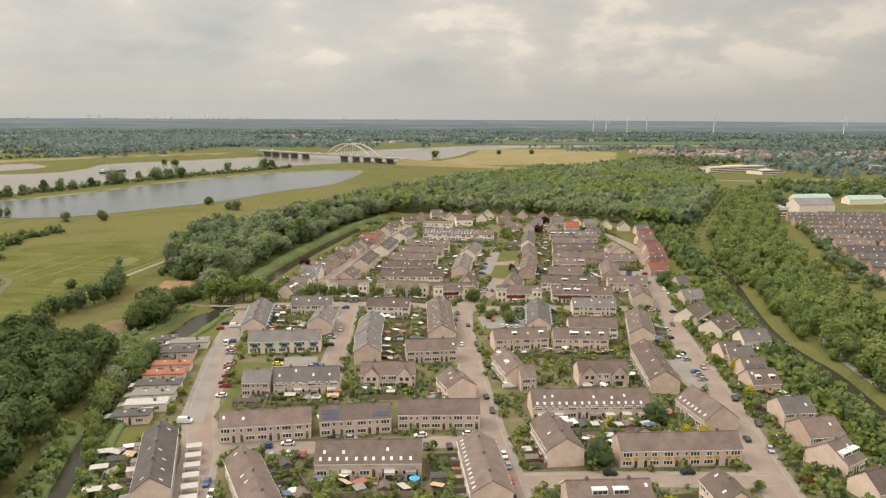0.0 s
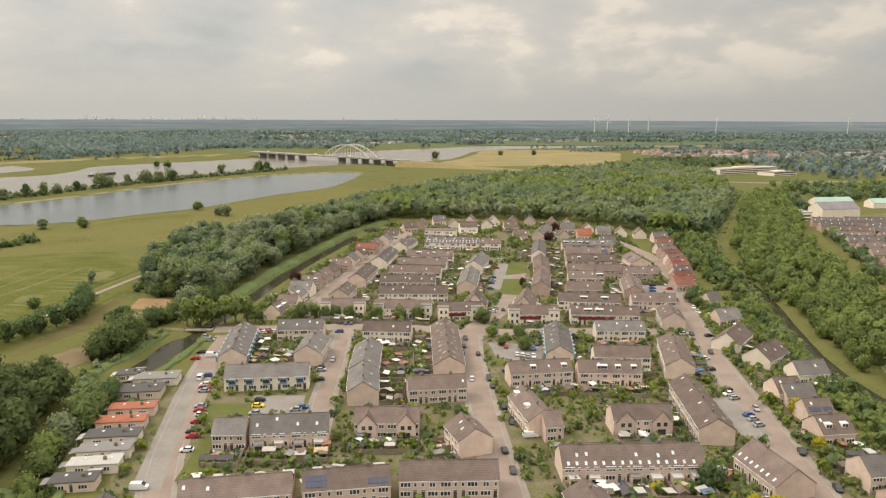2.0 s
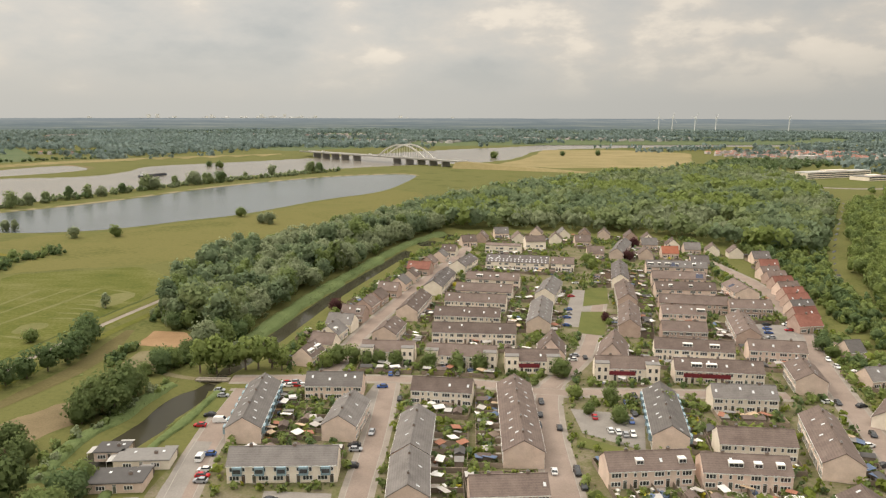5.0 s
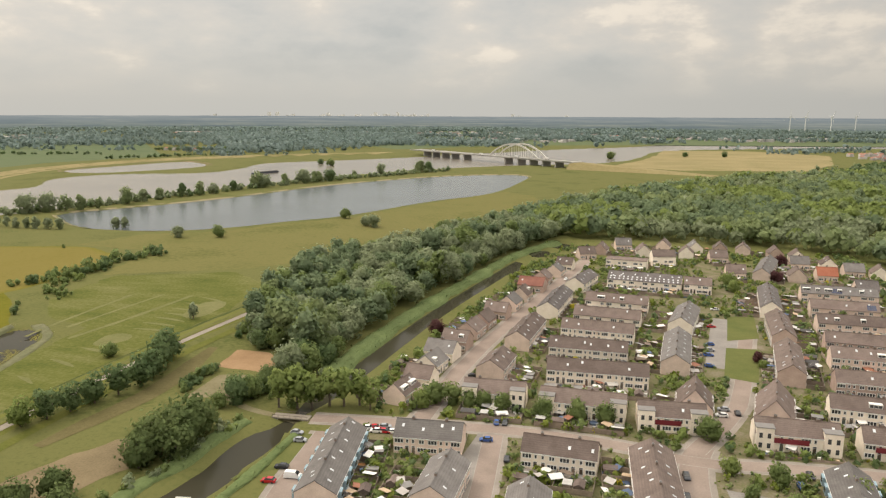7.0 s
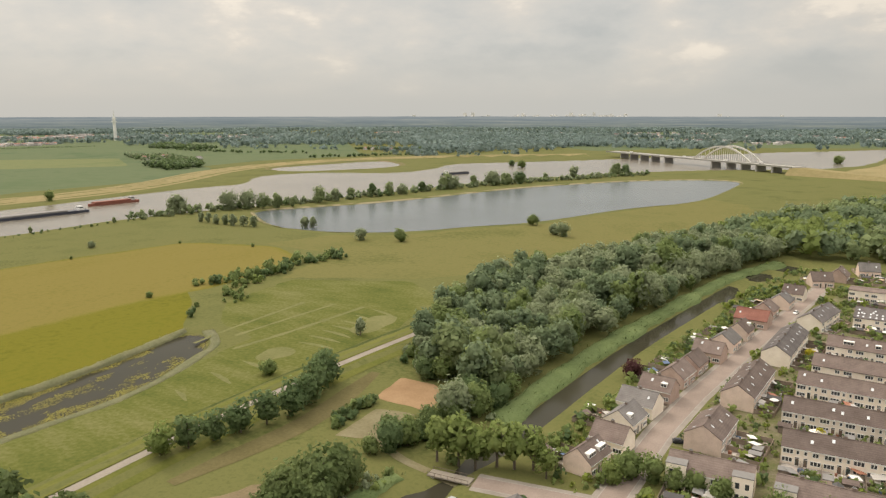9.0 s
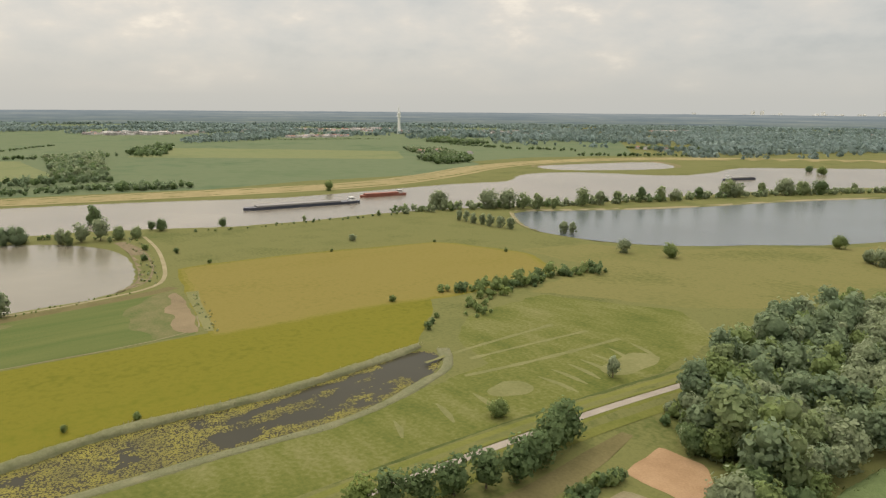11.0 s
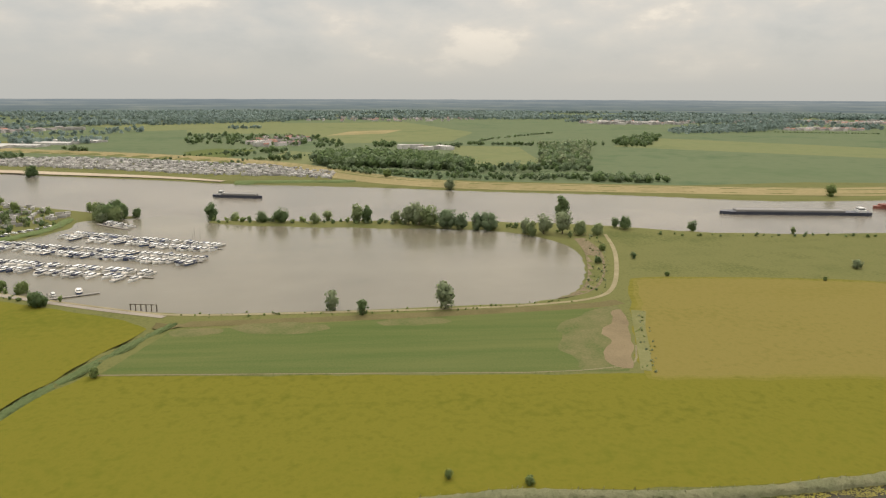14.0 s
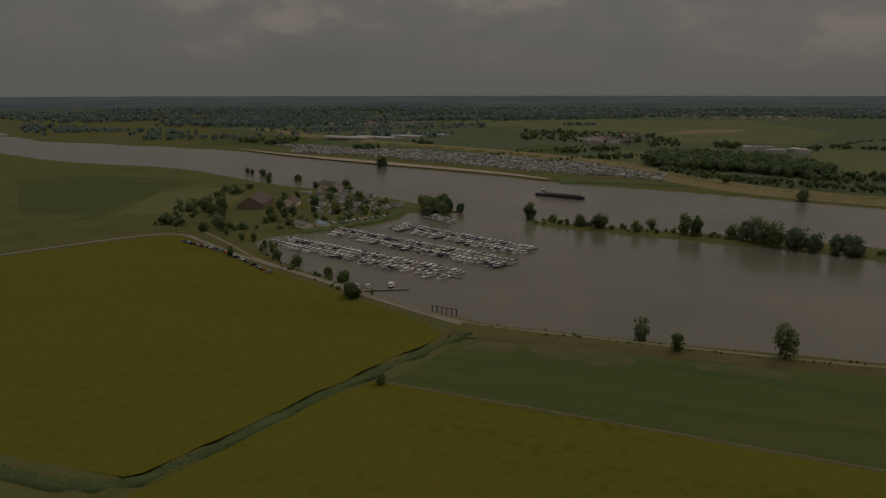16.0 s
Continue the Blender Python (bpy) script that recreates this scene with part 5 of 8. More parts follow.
def gridded(b, xs, zs, y, cell, deep):
    """A front at y with cells pushed in; cell(i, j) gives material and whether it is a pane."""
    at = {}

    def v(i, j):
        if (i, j) not in at:
            at[i, j] = len(b.v)
            b.v.append((xs[i], y, zs[j]))
        return at[i, j]

    for i in range(len(xs) - 1):
        for j in range(len(zs) - 1):
            ring = [v(i, j), v(i + 1, j), v(i + 1, j + 1), v(i, j + 1)]
            m, pane = cell(i, j)
            if not pane:
                b.f.append(tuple(ring))
                b.m.append(m)
                continue
            n = len(b.v)
            b.v += [(b.v[k][0], y + deep, b.v[k][2]) for k in ring]
            b.f.append((n, n + 1, n + 2, n + 3))
            b.m.append(m)
            for k in range(4):
                q = (k + 1) % 4
                b.f.append((ring[k], ring[q], n + q, n + k))
                b.m.append(0)
    nx, nz = len(xs) - 1, len(zs) - 1
    edge = [(i, 0) for i in range(nx)] + [(nx, j) for j in range(nz)] + [(i, nz) for i in range(nx, 0, -1)] + [(0, j) for j in range(nz, 0, -1)]
    return [v(i, j) for i, j in edge]


def backed(b, edge, back, m=0):
    """Sides and back from the front's edge to y = back."""
    n = len(b.v)
    b.v += [(b.v[k][0], back, b.v[k][2]) for k in edge]
    for k in range(len(edge)):
        q = (k + 1) % len(edge)
        b.f.append((edge[q], edge[k], n + k, n + q))
        b.m.append(m)
    b.f.append(tuple(n + k for k in reversed(range(len(edge)))))
    b.m.append(m)


def framed(name, w, h, bars=1, deep=0.12):
    """Frame, mullions and panes in one piece; it stands on y = 0 and looks to -y."""
    b, t = Build(), 0.14
    xs = [-w / 2]
    for k in range(bars):
        xs += [-w / 2 + w * k / bars + (t if k == 0 else t / 2), -w / 2 + w * (k + 1) / bars - (t if k == bars - 1 else t / 2)]
    xs.append(w / 2)
    backed(b, gridded(b, xs, [0, t, h - t, h], -deep, lambda i, j: (1, True) if j == 1 and i % 2 else (0, False), 0.07), 0.02)
    return b.mesh(name, [M_FRAME, M_GLASS])


def door_mesh():
    b = Build()
    backed(b, gridded(b, [-0.52, -0.44, 0.44, 0.52], [0, 0.04, 2.05, 2.1, 2.42, 2.5], -0.1, lambda i, j: (1 if j == 1 else 2, True) if i == 1 and j in (1, 3) else (0, False), 0.05), 0.02)
    return b.mesh("door", [M_FRAME, M_DOOR, M_GLASS])


W_WIDE, W_MID, W_SMALL, W_PATIO, W_DOOR = framed("window", 2.5, 1.35, 3), framed("window", 1.5, 1.3, 2), framed("window", 0.8, 1.2, 1), framed("window", 2.6, 2.2, 3), door_mesh()


def stepped(levels):
    """One closed body of rectangles w, d at heights z, with the material of each step."""
    b = Build()
    for w, d, z, m in levels:
        n = len(b.v)
        b.v += [(-w / 2, -d / 2, z), (w / 2, -d / 2, z), (w / 2, d / 2, z), (-w / 2, d / 2, z)]
        if n:
            for k in range(4):
                q = (k + 1) % 4
                b.f.append((n - 4 + k, n - 4 + q, n + q, n + k))
                b.m.append(m)
    b.f += [(3, 2, 1, 0), tuple(len(b.v) - 4 + k for k in range(4))]
    b.m += [levels[0][3], levels[-1][3]]
    return b


def skylight_mesh():
    return stepped([(0.84, 1.24, -0.05, 0), (0.84, 1.24, 0.07, 0), (0.74, 1.14, 0.08, 0), (0.72, 1.12, 0.06, 1)]).mesh("skylight", [M_LEAD, M_SKYGLASS])


def chimney_mesh():
    return stepped([(0.9, 0.6, -1.0, 0), (0.9, 0.6, 0.8, 0), (1.02, 0.72, 0.82, 0), (1.02, 0.72, 0.95, 0), (0.7, 0.4, 0.97, 1), (0.6, 0.3, 1.25, 1)]).mesh("chimney", [M_CHIMNEY, M_LEAD])


def dormer_mesh(w, roof=None):
    """Flat-topped dormer; its front stands at y = 0, it reaches back to +y."""
    b = Build()
    xs = [-w / 2]
    n = 3 if w > 3 else 2
    for k in range(n):
        xs += [-w / 2 + 0.12 + (w - 0.24) * k / n + 0.04, -w / 2 + 0.12 + (w - 0.24) * (k + 1) / n - 0.04]
    xs.append(w / 2)
    edge = gridded(b, xs, [0, 0.35, 1.35, 1.62], 0, lambda i, j: (1, True) if j == 1 and i % 2 else (0, False), 0.08)
    backed(b, edge, 2.7)
    return b.mesh("dormer", [M_FRAME, M_GLASS, roof or M_LEAD])


SKYLIGHT, CHIMNEY, DORMER, DORMER_WIDE = skylight_mesh(), chimney_mesh(), dormer_mesh(2.2), dormer_mesh(4.0)


SOLAR_PANEL = Build().box(0, 0, 0, 1.0, 1.64, 0.06).mesh("solar_panel", M_SOLAR)


def coursed(mat):
    """Lines of tile courses, a third of a metre apart, down the slope."""
    nt = mat.node_tree
    bsdf = nt.nodes["Principled BSDF"]
    tc, sep, wave = nt.nodes.new("ShaderNodeTexCoord"), nt.nodes.new("ShaderNodeSeparateXYZ"), nt.nodes.new("ShaderNodeMath")
    nt.links.new(tc.outputs["Object"], sep.inputs[0])
    wave.operation, wave.inputs[1].default_value = "MULTIPLY", 2 * math.pi / 0.42
    nt.links.new(sep.outputs[2], wave.inputs[0])
    sine, rng = nt.nodes.new("ShaderNodeMath"), nt.nodes.new("ShaderNodeMapRange")
    sine.operation = "SINE"
    nt.links.new(wave.outputs[0], sine.inputs[0])
    rng.inputs[1].default_value, rng.inputs[2].default_value, rng.inputs[3].default_value, rng.inputs[4].default_value = -1, 1, 0.92, 1.05
    nt.links.new(sine.outputs[0], rng.inputs[0])
    hsv = nt.nodes.new("ShaderNodeHueSaturation")
    nt.links.new(bsdf.inputs["Base Color"].links[0].from_socket, hsv.inputs["Color"])
    nt.links.new(rng.outputs[0], hsv.inputs["Value"])
    nt.links.new(hsv.outputs[0], bsdf.inputs["Base Color"])


for m in (M_ROOF, M_ROOF_GREY, M_ROOF_DARK, M_ROOF_RED):
    coursed(m)
M_YELLOW_PANEL = flat("yellow panels", (0.62, 0.36, 0.04), 0.6)
H = np.random.RandomState(21)


def roof_build(l, half, eave, ridge, over=0.35, thick=0.22, gable_over=0.15):
    """Two tiled slopes under a ridge, as one bent body."""
    b = Build()
    k = (ridge - eave) / half
    e, z0, top = half + over, eave - over * k, ridge + thick
    prof = [(-e, z0), (0, ridge), (e, z0), (e, z0 + thick), (0.2, top - 0.2 * k), (0.15, top + 0.08), (-0.15, top + 0.08), (-0.2, top - 0.2 * k), (-e, z0 + thick)]
    x = l / 2 + gable_over
    b.solid([(-x, y, z) for y, z in prof], [(x, y, z) for y, z in prof])
    return b


def body_build(l, half, eave, ridge):
    b = Build()
    a = [(-l / 2, -half, 0), (-l / 2, half, 0), (-l / 2, half, eave), (-l / 2, 0, ridge), (-l / 2, -half, eave)]
    c = [(l / 2, y, z) for _, y, z in a]
    b.solid(a, c)
    return b


NAMES = {"beige": (M_WALL, "beige brick"), "pink": (M_WALL_PINK, "pinkish brick"), "white": (M_WALL_WHITE, "pale rendered")}
ROOFS = {"brown": (M_ROOF, "brown-grey tiled"), "grey": (M_ROOF_GREY, "grey tiled"), "dark": (M_ROOF_DARK, "dark tiled"), "red": (M_ROOF_RED, "red tiled"), "orange": (M_ROOF_ORANGE, "orange")}
FOOTPRINTS = []


def house(x1, y1, x2, y2, depth=9.5, eave=5.4, ridge=8.8, wall="beige", roof="brown", unit=5.7, sky=0.5, dormers=0.0, front=2, solar=(), extra="", label="", chimneys=True, openings=True):
    """A terrace or house whose ridge runs from (x1, y1) to (x2, y2). front: 1 full openings on one side, 2 on both."""
    if x2 < x1 or (abs(x2 - x1) < 0.01 and y2 < y1):
        x1, y1, x2, y2 = x2, y2, x1, y1
    l, ang = math.hypot(x2 - x1, y2 - y1), math.atan2(y2 - y1, x2 - x1)
    n, half = max(1, round(l / unit)), depth / 2
    front = 1 if abs(math.degrees(ang)) < 20 else front
    FOOTPRINTS.append(((x1 + x2) / 2, (y1 + y2) / 2, ang, l, half))
    wm, wl = NAMES[wall]
    rm, rl = ROOFS[roof]
    row = n > 2
    ob = thing("terraced_house_row" if row else "house", pose((x1 + x2) / 2, (y1 + y2) / 2, 0, 0, 0, math.degrees(ang)),
               label or (("row of %d terraced houses, %s walls, %s roof" % (n, wl, rl)) if row else "%s gabled house with a %s roof" % (wl, rl)),
               "terraced houses" if row else "house", "houses of the estate")
    part("wall", body_build(l, half, eave, ridge).mesh("wall", wm), ob)
    ro = part("roof", roof_build(l, half, eave, ridge).mesh("roof", rm), ob)
    slope = math.atan2(ridge - eave, half)
    for s in (-1, 1) if openings and y1 < 500 else ():
        g = Build()
        g.box(-l / 2 - 0.1, s * (half + 0.35) - 0.09, eave - 0.35 * (ridge - eave) / half - 0.1, l / 2 + 0.1, s * (half + 0.35) + 0.09, eave - 0.35 * (ridge - eave) / half + 0.12)
        part("gutter", g.mesh("gutter", M_FRAME), ro, "pale gutter")
    k = (ridge - eave) / half
    for i in range(n):
        cx = -l / 2 + l * (i + 0.5) / n
        flip = 1 if i % 2 else -1
        for s in (-1, 1):
            turn = 0 if s < 0 else 180
            near = s < 0 or front == 2
            y = s * half

            def put(name, mesh, px, pz):
                if pz + 1.0 < eave:
                    grow = (1.12, 1, 1.05, 1) if name == "door" else (1.14, 1, 1.10, 1)
                    part(name, mesh, ob, at=pose(px, y, pz, 0, 0, turn) @ Matrix.Diagonal(grow))

            if not openings:
                pass
            elif near:
                put("window", W_WIDE if (i + s) % 3 else W_MID, cx + 0.9 * flip, 3.4)
                if y1 < 520:
                    put("window", W_SMALL, cx - 1.7 * flip, 3.5)
                put("window", W_PATIO if s > 0 else W_WIDE, cx + 1.0 * flip, 0.15 if s > 0 else 0.8)
                put("door", W_DOOR, cx - 1.6 * flip, 0.05)
            else:
                pass
            if H.rand() < sky:
                d = H.uniform(0.25, 0.5) if H.rand() < 0.5 else 0.55
                part("skylight", SKYLIGHT, ro, at=pose(cx + H.uniform(-1.6, 1.6), s * half * d, ridge - k * half * d + 0.22, -s * math.degrees(slope), 0, 0))
            if H.rand() < dormers and s < 0:
                d = 0.62
                part("dormer", DORMER if H.rand() < 0.6 else DORMER_WIDE, ro, at=pose(cx, s * half * (d + 0.12), ridge - k * half * (d + 0.12) - 0.05, 0, 0, turn))
        if chimneys and i % 2 == 1:
            part("chimney", CHIMNEY, ro, at=pose(cx - l / n / 2, 0, ridge))
    if "skyrow" in extra:
        for d in ((0.30, 0.62, 0.88) if "three" in extra else (0.84,)):
            for u in np.arange(-l / 2 + 1.6, l / 2 - 1, 2.55 if d > 0.5 else 7.0):
                part("skylight", SKYLIGHT, ro, at=pose(u + H.uniform(-0.2, 0.2), -half * d, ridge - k * half * d + 0.22, math.degrees(slope), 0, 0))
    if "yellow" in extra:
        b = Build()
        b.box(-0.7, -0.1, 0, 0.7, 0.02, 0.9)
        ym = b.mesh("panel", M_YELLOW_PANEL)
        for i in range(n):
            for off in (-0.9, 1.6):
                part("panel", ym, ob, "yellow panel under a window", pose(-l / 2 + l * (i + 0.5) / n + off, -half, 2.35))
    for at_x, cols, rows in solar:
        tilt = pose(at_x, -half * 0.92, ridge - k * half * 0.92 + 0.28, math.degrees(slope), 0, 0)
        for i in range(cols):
            for j in range(rows):
                part("solar_panel", SOLAR_PANEL, ro, "dark blue solar panel", tilt @ pose(i * 1.05, j * 1.7, 0))
    if "bay" in extra:
        m = M_BLUE_PANEL if "blue" in extra else M_RED_PANEL
        for i in range(n):
            cx = -l / 2 + l * (i + 0.5) / n
            b = Build()
            b.box(-1.3, -1.1, 2.7, 1.3, 0.05, 5.2).box(-1.1, -1.14, 3.4, 1.1, -1.08, 4.6, 1)
            for s in (-1, 1):
                if s < 0 or "both" in extra:
                    part("bay_window", b.mesh("bay_window", [m, M_GLASS]), ob, "bay clad with light blue panels" if "blue" in extra else "bay clad with dark red panels", pose(cx, s * half, 0, 0, 0, 0 if s < 0 else 180))
    if "band" in extra:
        b = Build()
        b.box(-l / 2 * 0.8, -half - 0.35, 2.75, l / 2 * 0.25, -half + 0.02, 4.3)
        part("balcony_band", b.mesh("balcony_band", M_RED_PANEL), ob, "dark red balcony band")
    if "tower" in extra:
        for sx in (-1, 1):
            b = Build()
            cx = sx * (l / 2 - 2.6)
            b.box(cx - 2.6, -half - 0.8, 0, cx + 2.6, -half + 3.0, 7.4).box(cx - 2.75, -half - 0.95, 7.4, cx + 2.75, -half + 3.1, 7.62, 1)
            for fl in range(2):
                for wx in (-1.2, 1.2):
                    b.box(cx + wx - 0.5, -half - 0.84, 1.0 + fl * 3.2, cx + wx + 0.5, -half - 0.79, 2.6 + fl * 3.2, 2)
            part("corner_block", b.mesh("corner_block", [M_WALL_WHITE, M_LEAD, M_GLASS]), ob, "pale flat-topped corner block")
    if "gables" in extra:
        for sx in (-0.30, 0.30):
            cx, w, top = sx * l, 3.0, ridge - 0.4
            b = Build()
            f = -half - 0.8
            b.solid([(cx - w, f, 0), (cx + w, f, 0), (cx + w, f, eave - 0.4), (cx, f, top), (cx - w, f, eave - 0.4)][::-1],
                    [(cx - w, 0, 0), (cx + w, 0, 0), (cx + w, 0, eave - 0.4), (cx, 0, top), (cx - w, 0, eave - 0.4)][::-1])
            for s in (-1, 1):
                q = [(cx, f - 0.25, top + 0.05), (cx + s * (w + 0.3), f - 0.25, eave - 0.7), (cx + s * (w + 0.3), 0, eave - 0.7), (cx, 0, top + 0.05)]
                q = q if s < 0 else q[::-1]
                b.solid([p for p in q], [(x, y, z + 0.2) for x, y, z in q], 1)
            for wx in (-1.1, 1.1):
                b.box(cx + wx - 0.6, f - 0.05, 3.3, cx + wx + 0.6, f + 0.02, 4.6, 2)
            b.box(cx - 1.3, f - 0.05, 0.5, cx + 1.3, f + 0.02, 2.3, 2)
            part("cross_gable", b.mesh("cross_gable", [wm, rm, M_GLASS]), ob, "projecting gable")
    if "out" in extra:
        # low extensions behind the houses
        for i in range(n):
            if H.rand() < 0.7:
                cx = -l / 2 + l * (i + 0.5) / n
                dd = H.uniform(2.2, 3.4)
                b = Build()
                b.box(cx - 1.4, -half - dd, 0, cx + 1.4, -half + 0.02, 2.7).box(cx - 1.5, -half - dd - 0.1, 2.7, cx + 1.5, -half, 2.85, 1)
                b.box(cx - 1.1, -half - dd - 0.04, 0.2, cx + 1.1, -half - dd + 0.02, 2.2, 2)
                part("extension", b.mesh("extension", [wm, M_LEAD if H.rand() < 0.5 else M_WHITE_ROOF, M_GLASS]), ob)
    return ob


# ---- the estate's houses ----
house(-70.4, 220.6, -42.4, 225.0, sky=0.3, front=1)
house(-39.8, 225.8, -17.1, 229.4, sky=0.2, front=1, solar=[(-10.5, 5, 2), (5.5, 5, 1)])
house(-14.5, 231.7, 12.4, 232.5, sky=0.3, front=1)
house(-36.3, 200.2, -5.9, 201.3, depth=12, eave=4.4, sky=0.3, extra='out skyrow')
house(10.4, 207.8, 13.3, 176.5, sky=0.1, depth=11, extra='skyrow')
house(-57.1, 196.3, -42.6, 165.7, sky=0.2)
house(-86.9, 214.1, -75.8, 177.1, roof='dark', sky=0.3, extra='out')
house(-73.3, 260.2, -63.1, 260.4, roof='grey', sky=0.9)
house(-62.5, 262.2, -38.5, 264.5, roof='grey', sky=1.0, depth=11, eave=4.6, extra='out')
house(-30.8, 269.1, -10.2, 269.4, extra='gables', sky=0.2)
house(3.1, 264.5, 7.3, 252.4, depth=11)
house(-15.3, 297.5, 5.4, 300.3, sky=0.5)
house(30.6, 241.5, 71.1, 243.2, depth=11.5, eave=4.6, sky=0.4, extra='out skyrow')
house(33.9, 221.8, 36.6, 201.8, sky=0.1, depth=11)
house(52.2, 205.9, 88.7, 207.9, sky=0.1, front=1, extra='yellow')
house(32.1, 176.7, 54.2, 178.1, dormers=0.5, sky=0.5)
house(88.0, 246.1, 91.9, 227.2, depth=12, eave=4.2, sky=0.2, extra='skyrow')
house(74.4, 184.3, 75.5, 171.3, sky=0.2)
house(52.0, 271.7, 71.3, 272.7, extra='gables', sky=0.1)
house(24.9, 288.7, 29.4, 266.6, dormers=0.3)
house(29.0, 266.2, 34.8, 267.0, sky=0.4)
house(85.8, 300.8, 82.9, 260.0, dormers=0.3, sky=0.3, depth=11)
house(116.7, 298.6, 126.2, 299.6, eave=4.4, ridge=8.4, depth=11)
house(118.5, 294.8, 129.5, 295.8, roof='grey', eave=4, ridge=7.4, depth=9)
house(118.6, 280.3, 128.0, 281.2, eave=4, ridge=7.6, depth=9, solar=[(-4, 4, 1), (1, 3, 1)])
house(114.9, 264.7, 125.7, 266.1, eave=4.2, ridge=8.2, depth=11, dormers=0.7)
house(113.3, 235.9, 124.4, 237.0, roof='grey', eave=5, ridge=8.6, depth=11)
house(112.1, 217.4, 124.0, 219.8, wall='pink', eave=5, ridge=8.8, depth=12)
house(112.5, 200.9, 120.2, 206.0, dormers=1, eave=4, ridge=8.4, depth=13)
house(139.9, 432.2, 147.2, 434.0, roof='grey', eave=3.6, ridge=7.6)
house(132.3, 397.7, 144.3, 400.7, roof='grey', eave=3.6, ridge=7.4)
house(121.5, 355.0, 134.6, 372.4, wall='white', eave=3.6, ridge=8, depth=12)
house(126.2, 334.4, 139.5, 346.8, wall='white', eave=3.6, ridge=8, depth=12)
house(-37.7, 441.9, 0.3, 441.9, wall='white', sky=0.3, dormers=0.1, front=1)
house(-39.1, 470.2, -6.8, 468.8, wall='white', front=1)
house(-35.8, 499.5, -3.5, 496.1, wall='white', front=1)
house(-31.4, 524.0, 0.1, 520.1, wall='white', front=1, sky=0.2)
house(-26.8, 553.8, 4.9, 549.9, wall='white', front=1, dormers=0.2)
house(-15.5, 611.1, 26.1, 606.0, wall='white', roof='dark', depth=17, sky=0.2, front=1, extra='skyrow three')
house(27.3, 604.3, 42.3, 602.5, wall='white')
house(-53.7, 472.7, -49.5, 506.5, sky=1.4, depth=11, wall='beige')
house(-59.0, 432.7, -56.7, 451.5, sky=1.2, depth=11)
house(-45.3, 526.7, -39.9, 566.6, roof='dark', sky=1.2, depth=11, wall='white')
house(-34.8, 586.1, -27.3, 613.5, roof='dark', sky=1.0, depth=11, wall='white')
house(-64.7, 412.2, -42.6, 412.2, wall='white', extra='tower', front=1)
house(-37.3, 410.4, -8.3, 408.7, wall='white', extra='tower', front=1, sky=0.3)
house(-5.0, 405.0, 16.7, 406.1, wall='white', extra='tower band', front=1)
house(13.9, 412.3, 15.4, 427.4, depth=12, eave=4.5, ridge=11)
house(11.1, 456.4, 15.3, 497.1, roof='grey', sky=1.2, depth=11)
house(17.5, 512.9, 24.4, 546.1, roof='grey', sky=1.2, depth=11, wall='white')
house(88.4, 598.8, 126.4, 596.2, roof='grey', sky=0.8, dormers=0.3, solar=[(-4, 5, 2)], front=1)
house(85.3, 565.2, 116.5, 562.7, front=1, solar=[(10, 4, 2)])
house(81.4, 535.9, 114.6, 534.4, front=1, dormers=0.3)
house(77.3, 505.5, 111.8, 501.3, front=1, sky=0.3, wall='pink')
house(110.7, 496.8, 131.8, 496.0, front=1, wall='pink')
house(73.7, 483.0, 95.0, 481.4, front=1, dormers=0.3)
house(67.5, 453.0, 87.5, 451.8, front=1, wall='pink')
house(58.8, 426.4, 91.0, 422.5, wall='white', dormers=0.35, sky=0.3, front=1)
house(97.9, 427.0, 120.8, 424.5, sky=0.8, dormers=0.15, front=1)
house(75.7, 640.0, 89.5, 687.8, roof='grey', depth=10)
house(64.9, 553.7, 71.5, 600.4, roof='dark', sky=1.0, wall='white', depth=10)
house(60.8, 503.5, 64.6, 540.8, wall='pink', depth=10)
house(53.3, 454.0, 59.1, 490.9, wall='pink', depth=10)
house(38.4, 408.7, 42.8, 430.5, depth=12, eave=4.5, ridge=11)
house(104.2, 442.9, 109.4, 476.1, wall='pink', depth=11)
house(129.7, 524.6, 128.7, 548.2, depth=13, solar=[(-3, 3, 2)])
house(-87.7, 329.3, -93.1, 369.4, roof='grey', sky=2.0, depth=11, extra='bay blue both')
house(-78.1, 372.2, -57.4, 373.4, roof='grey', sky=1.8, depth=11)
house(-58.1, 333.4, -57.5, 355.6, depth=11, roof='grey')
house(-38.6, 370.6, -16.8, 369.1, dormers=0.3, sky=0.2, wall='white')
house(-33.0, 315.4, -33.9, 344.8, sky=0.6, roof='grey', depth=11)
house(-30.8, 291.4, -32.9, 314.3, sky=0.4, roof='grey', depth=11)
house(-0.0, 319.8, -2.0, 375.6, sky=0.9, depth=12)
house(-84.2, 309.0, -53.4, 312.3, roof='grey', sky=0.2, extra='bay blue', wall='white')
house(30.3, 399.8, 54.8, 399.4, wall='white', extra='tower band', sky=0.3, front=1)
house(60.9, 399.7, 94.0, 397.4, extra='band', sky=0.7, dormers=0.15, wall='white', front=1)
house(45.5, 333.9, 49.7, 372.4, roof='grey', sky=0.6, depth=11, extra='bay blue both')
house(67.4, 371.9, 89.6, 371.4, roof='grey', sky=1.8, wall='white')
house(59.1, 334.7, 81.7, 333.9, wall='white', sky=0.0)
house(22.3, 314.0, 46.5, 317.9, dormers=0.8, sky=0.3)
house(49.3, 316.2, 73.3, 315.5, dormers=0.7, sky=0.4)
house(111.2, 405.7, 108.2, 385.7, depth=11, sky=0.7)
house(97.0, 354.1, 90.0, 318.4, depth=11, sky=0.5)
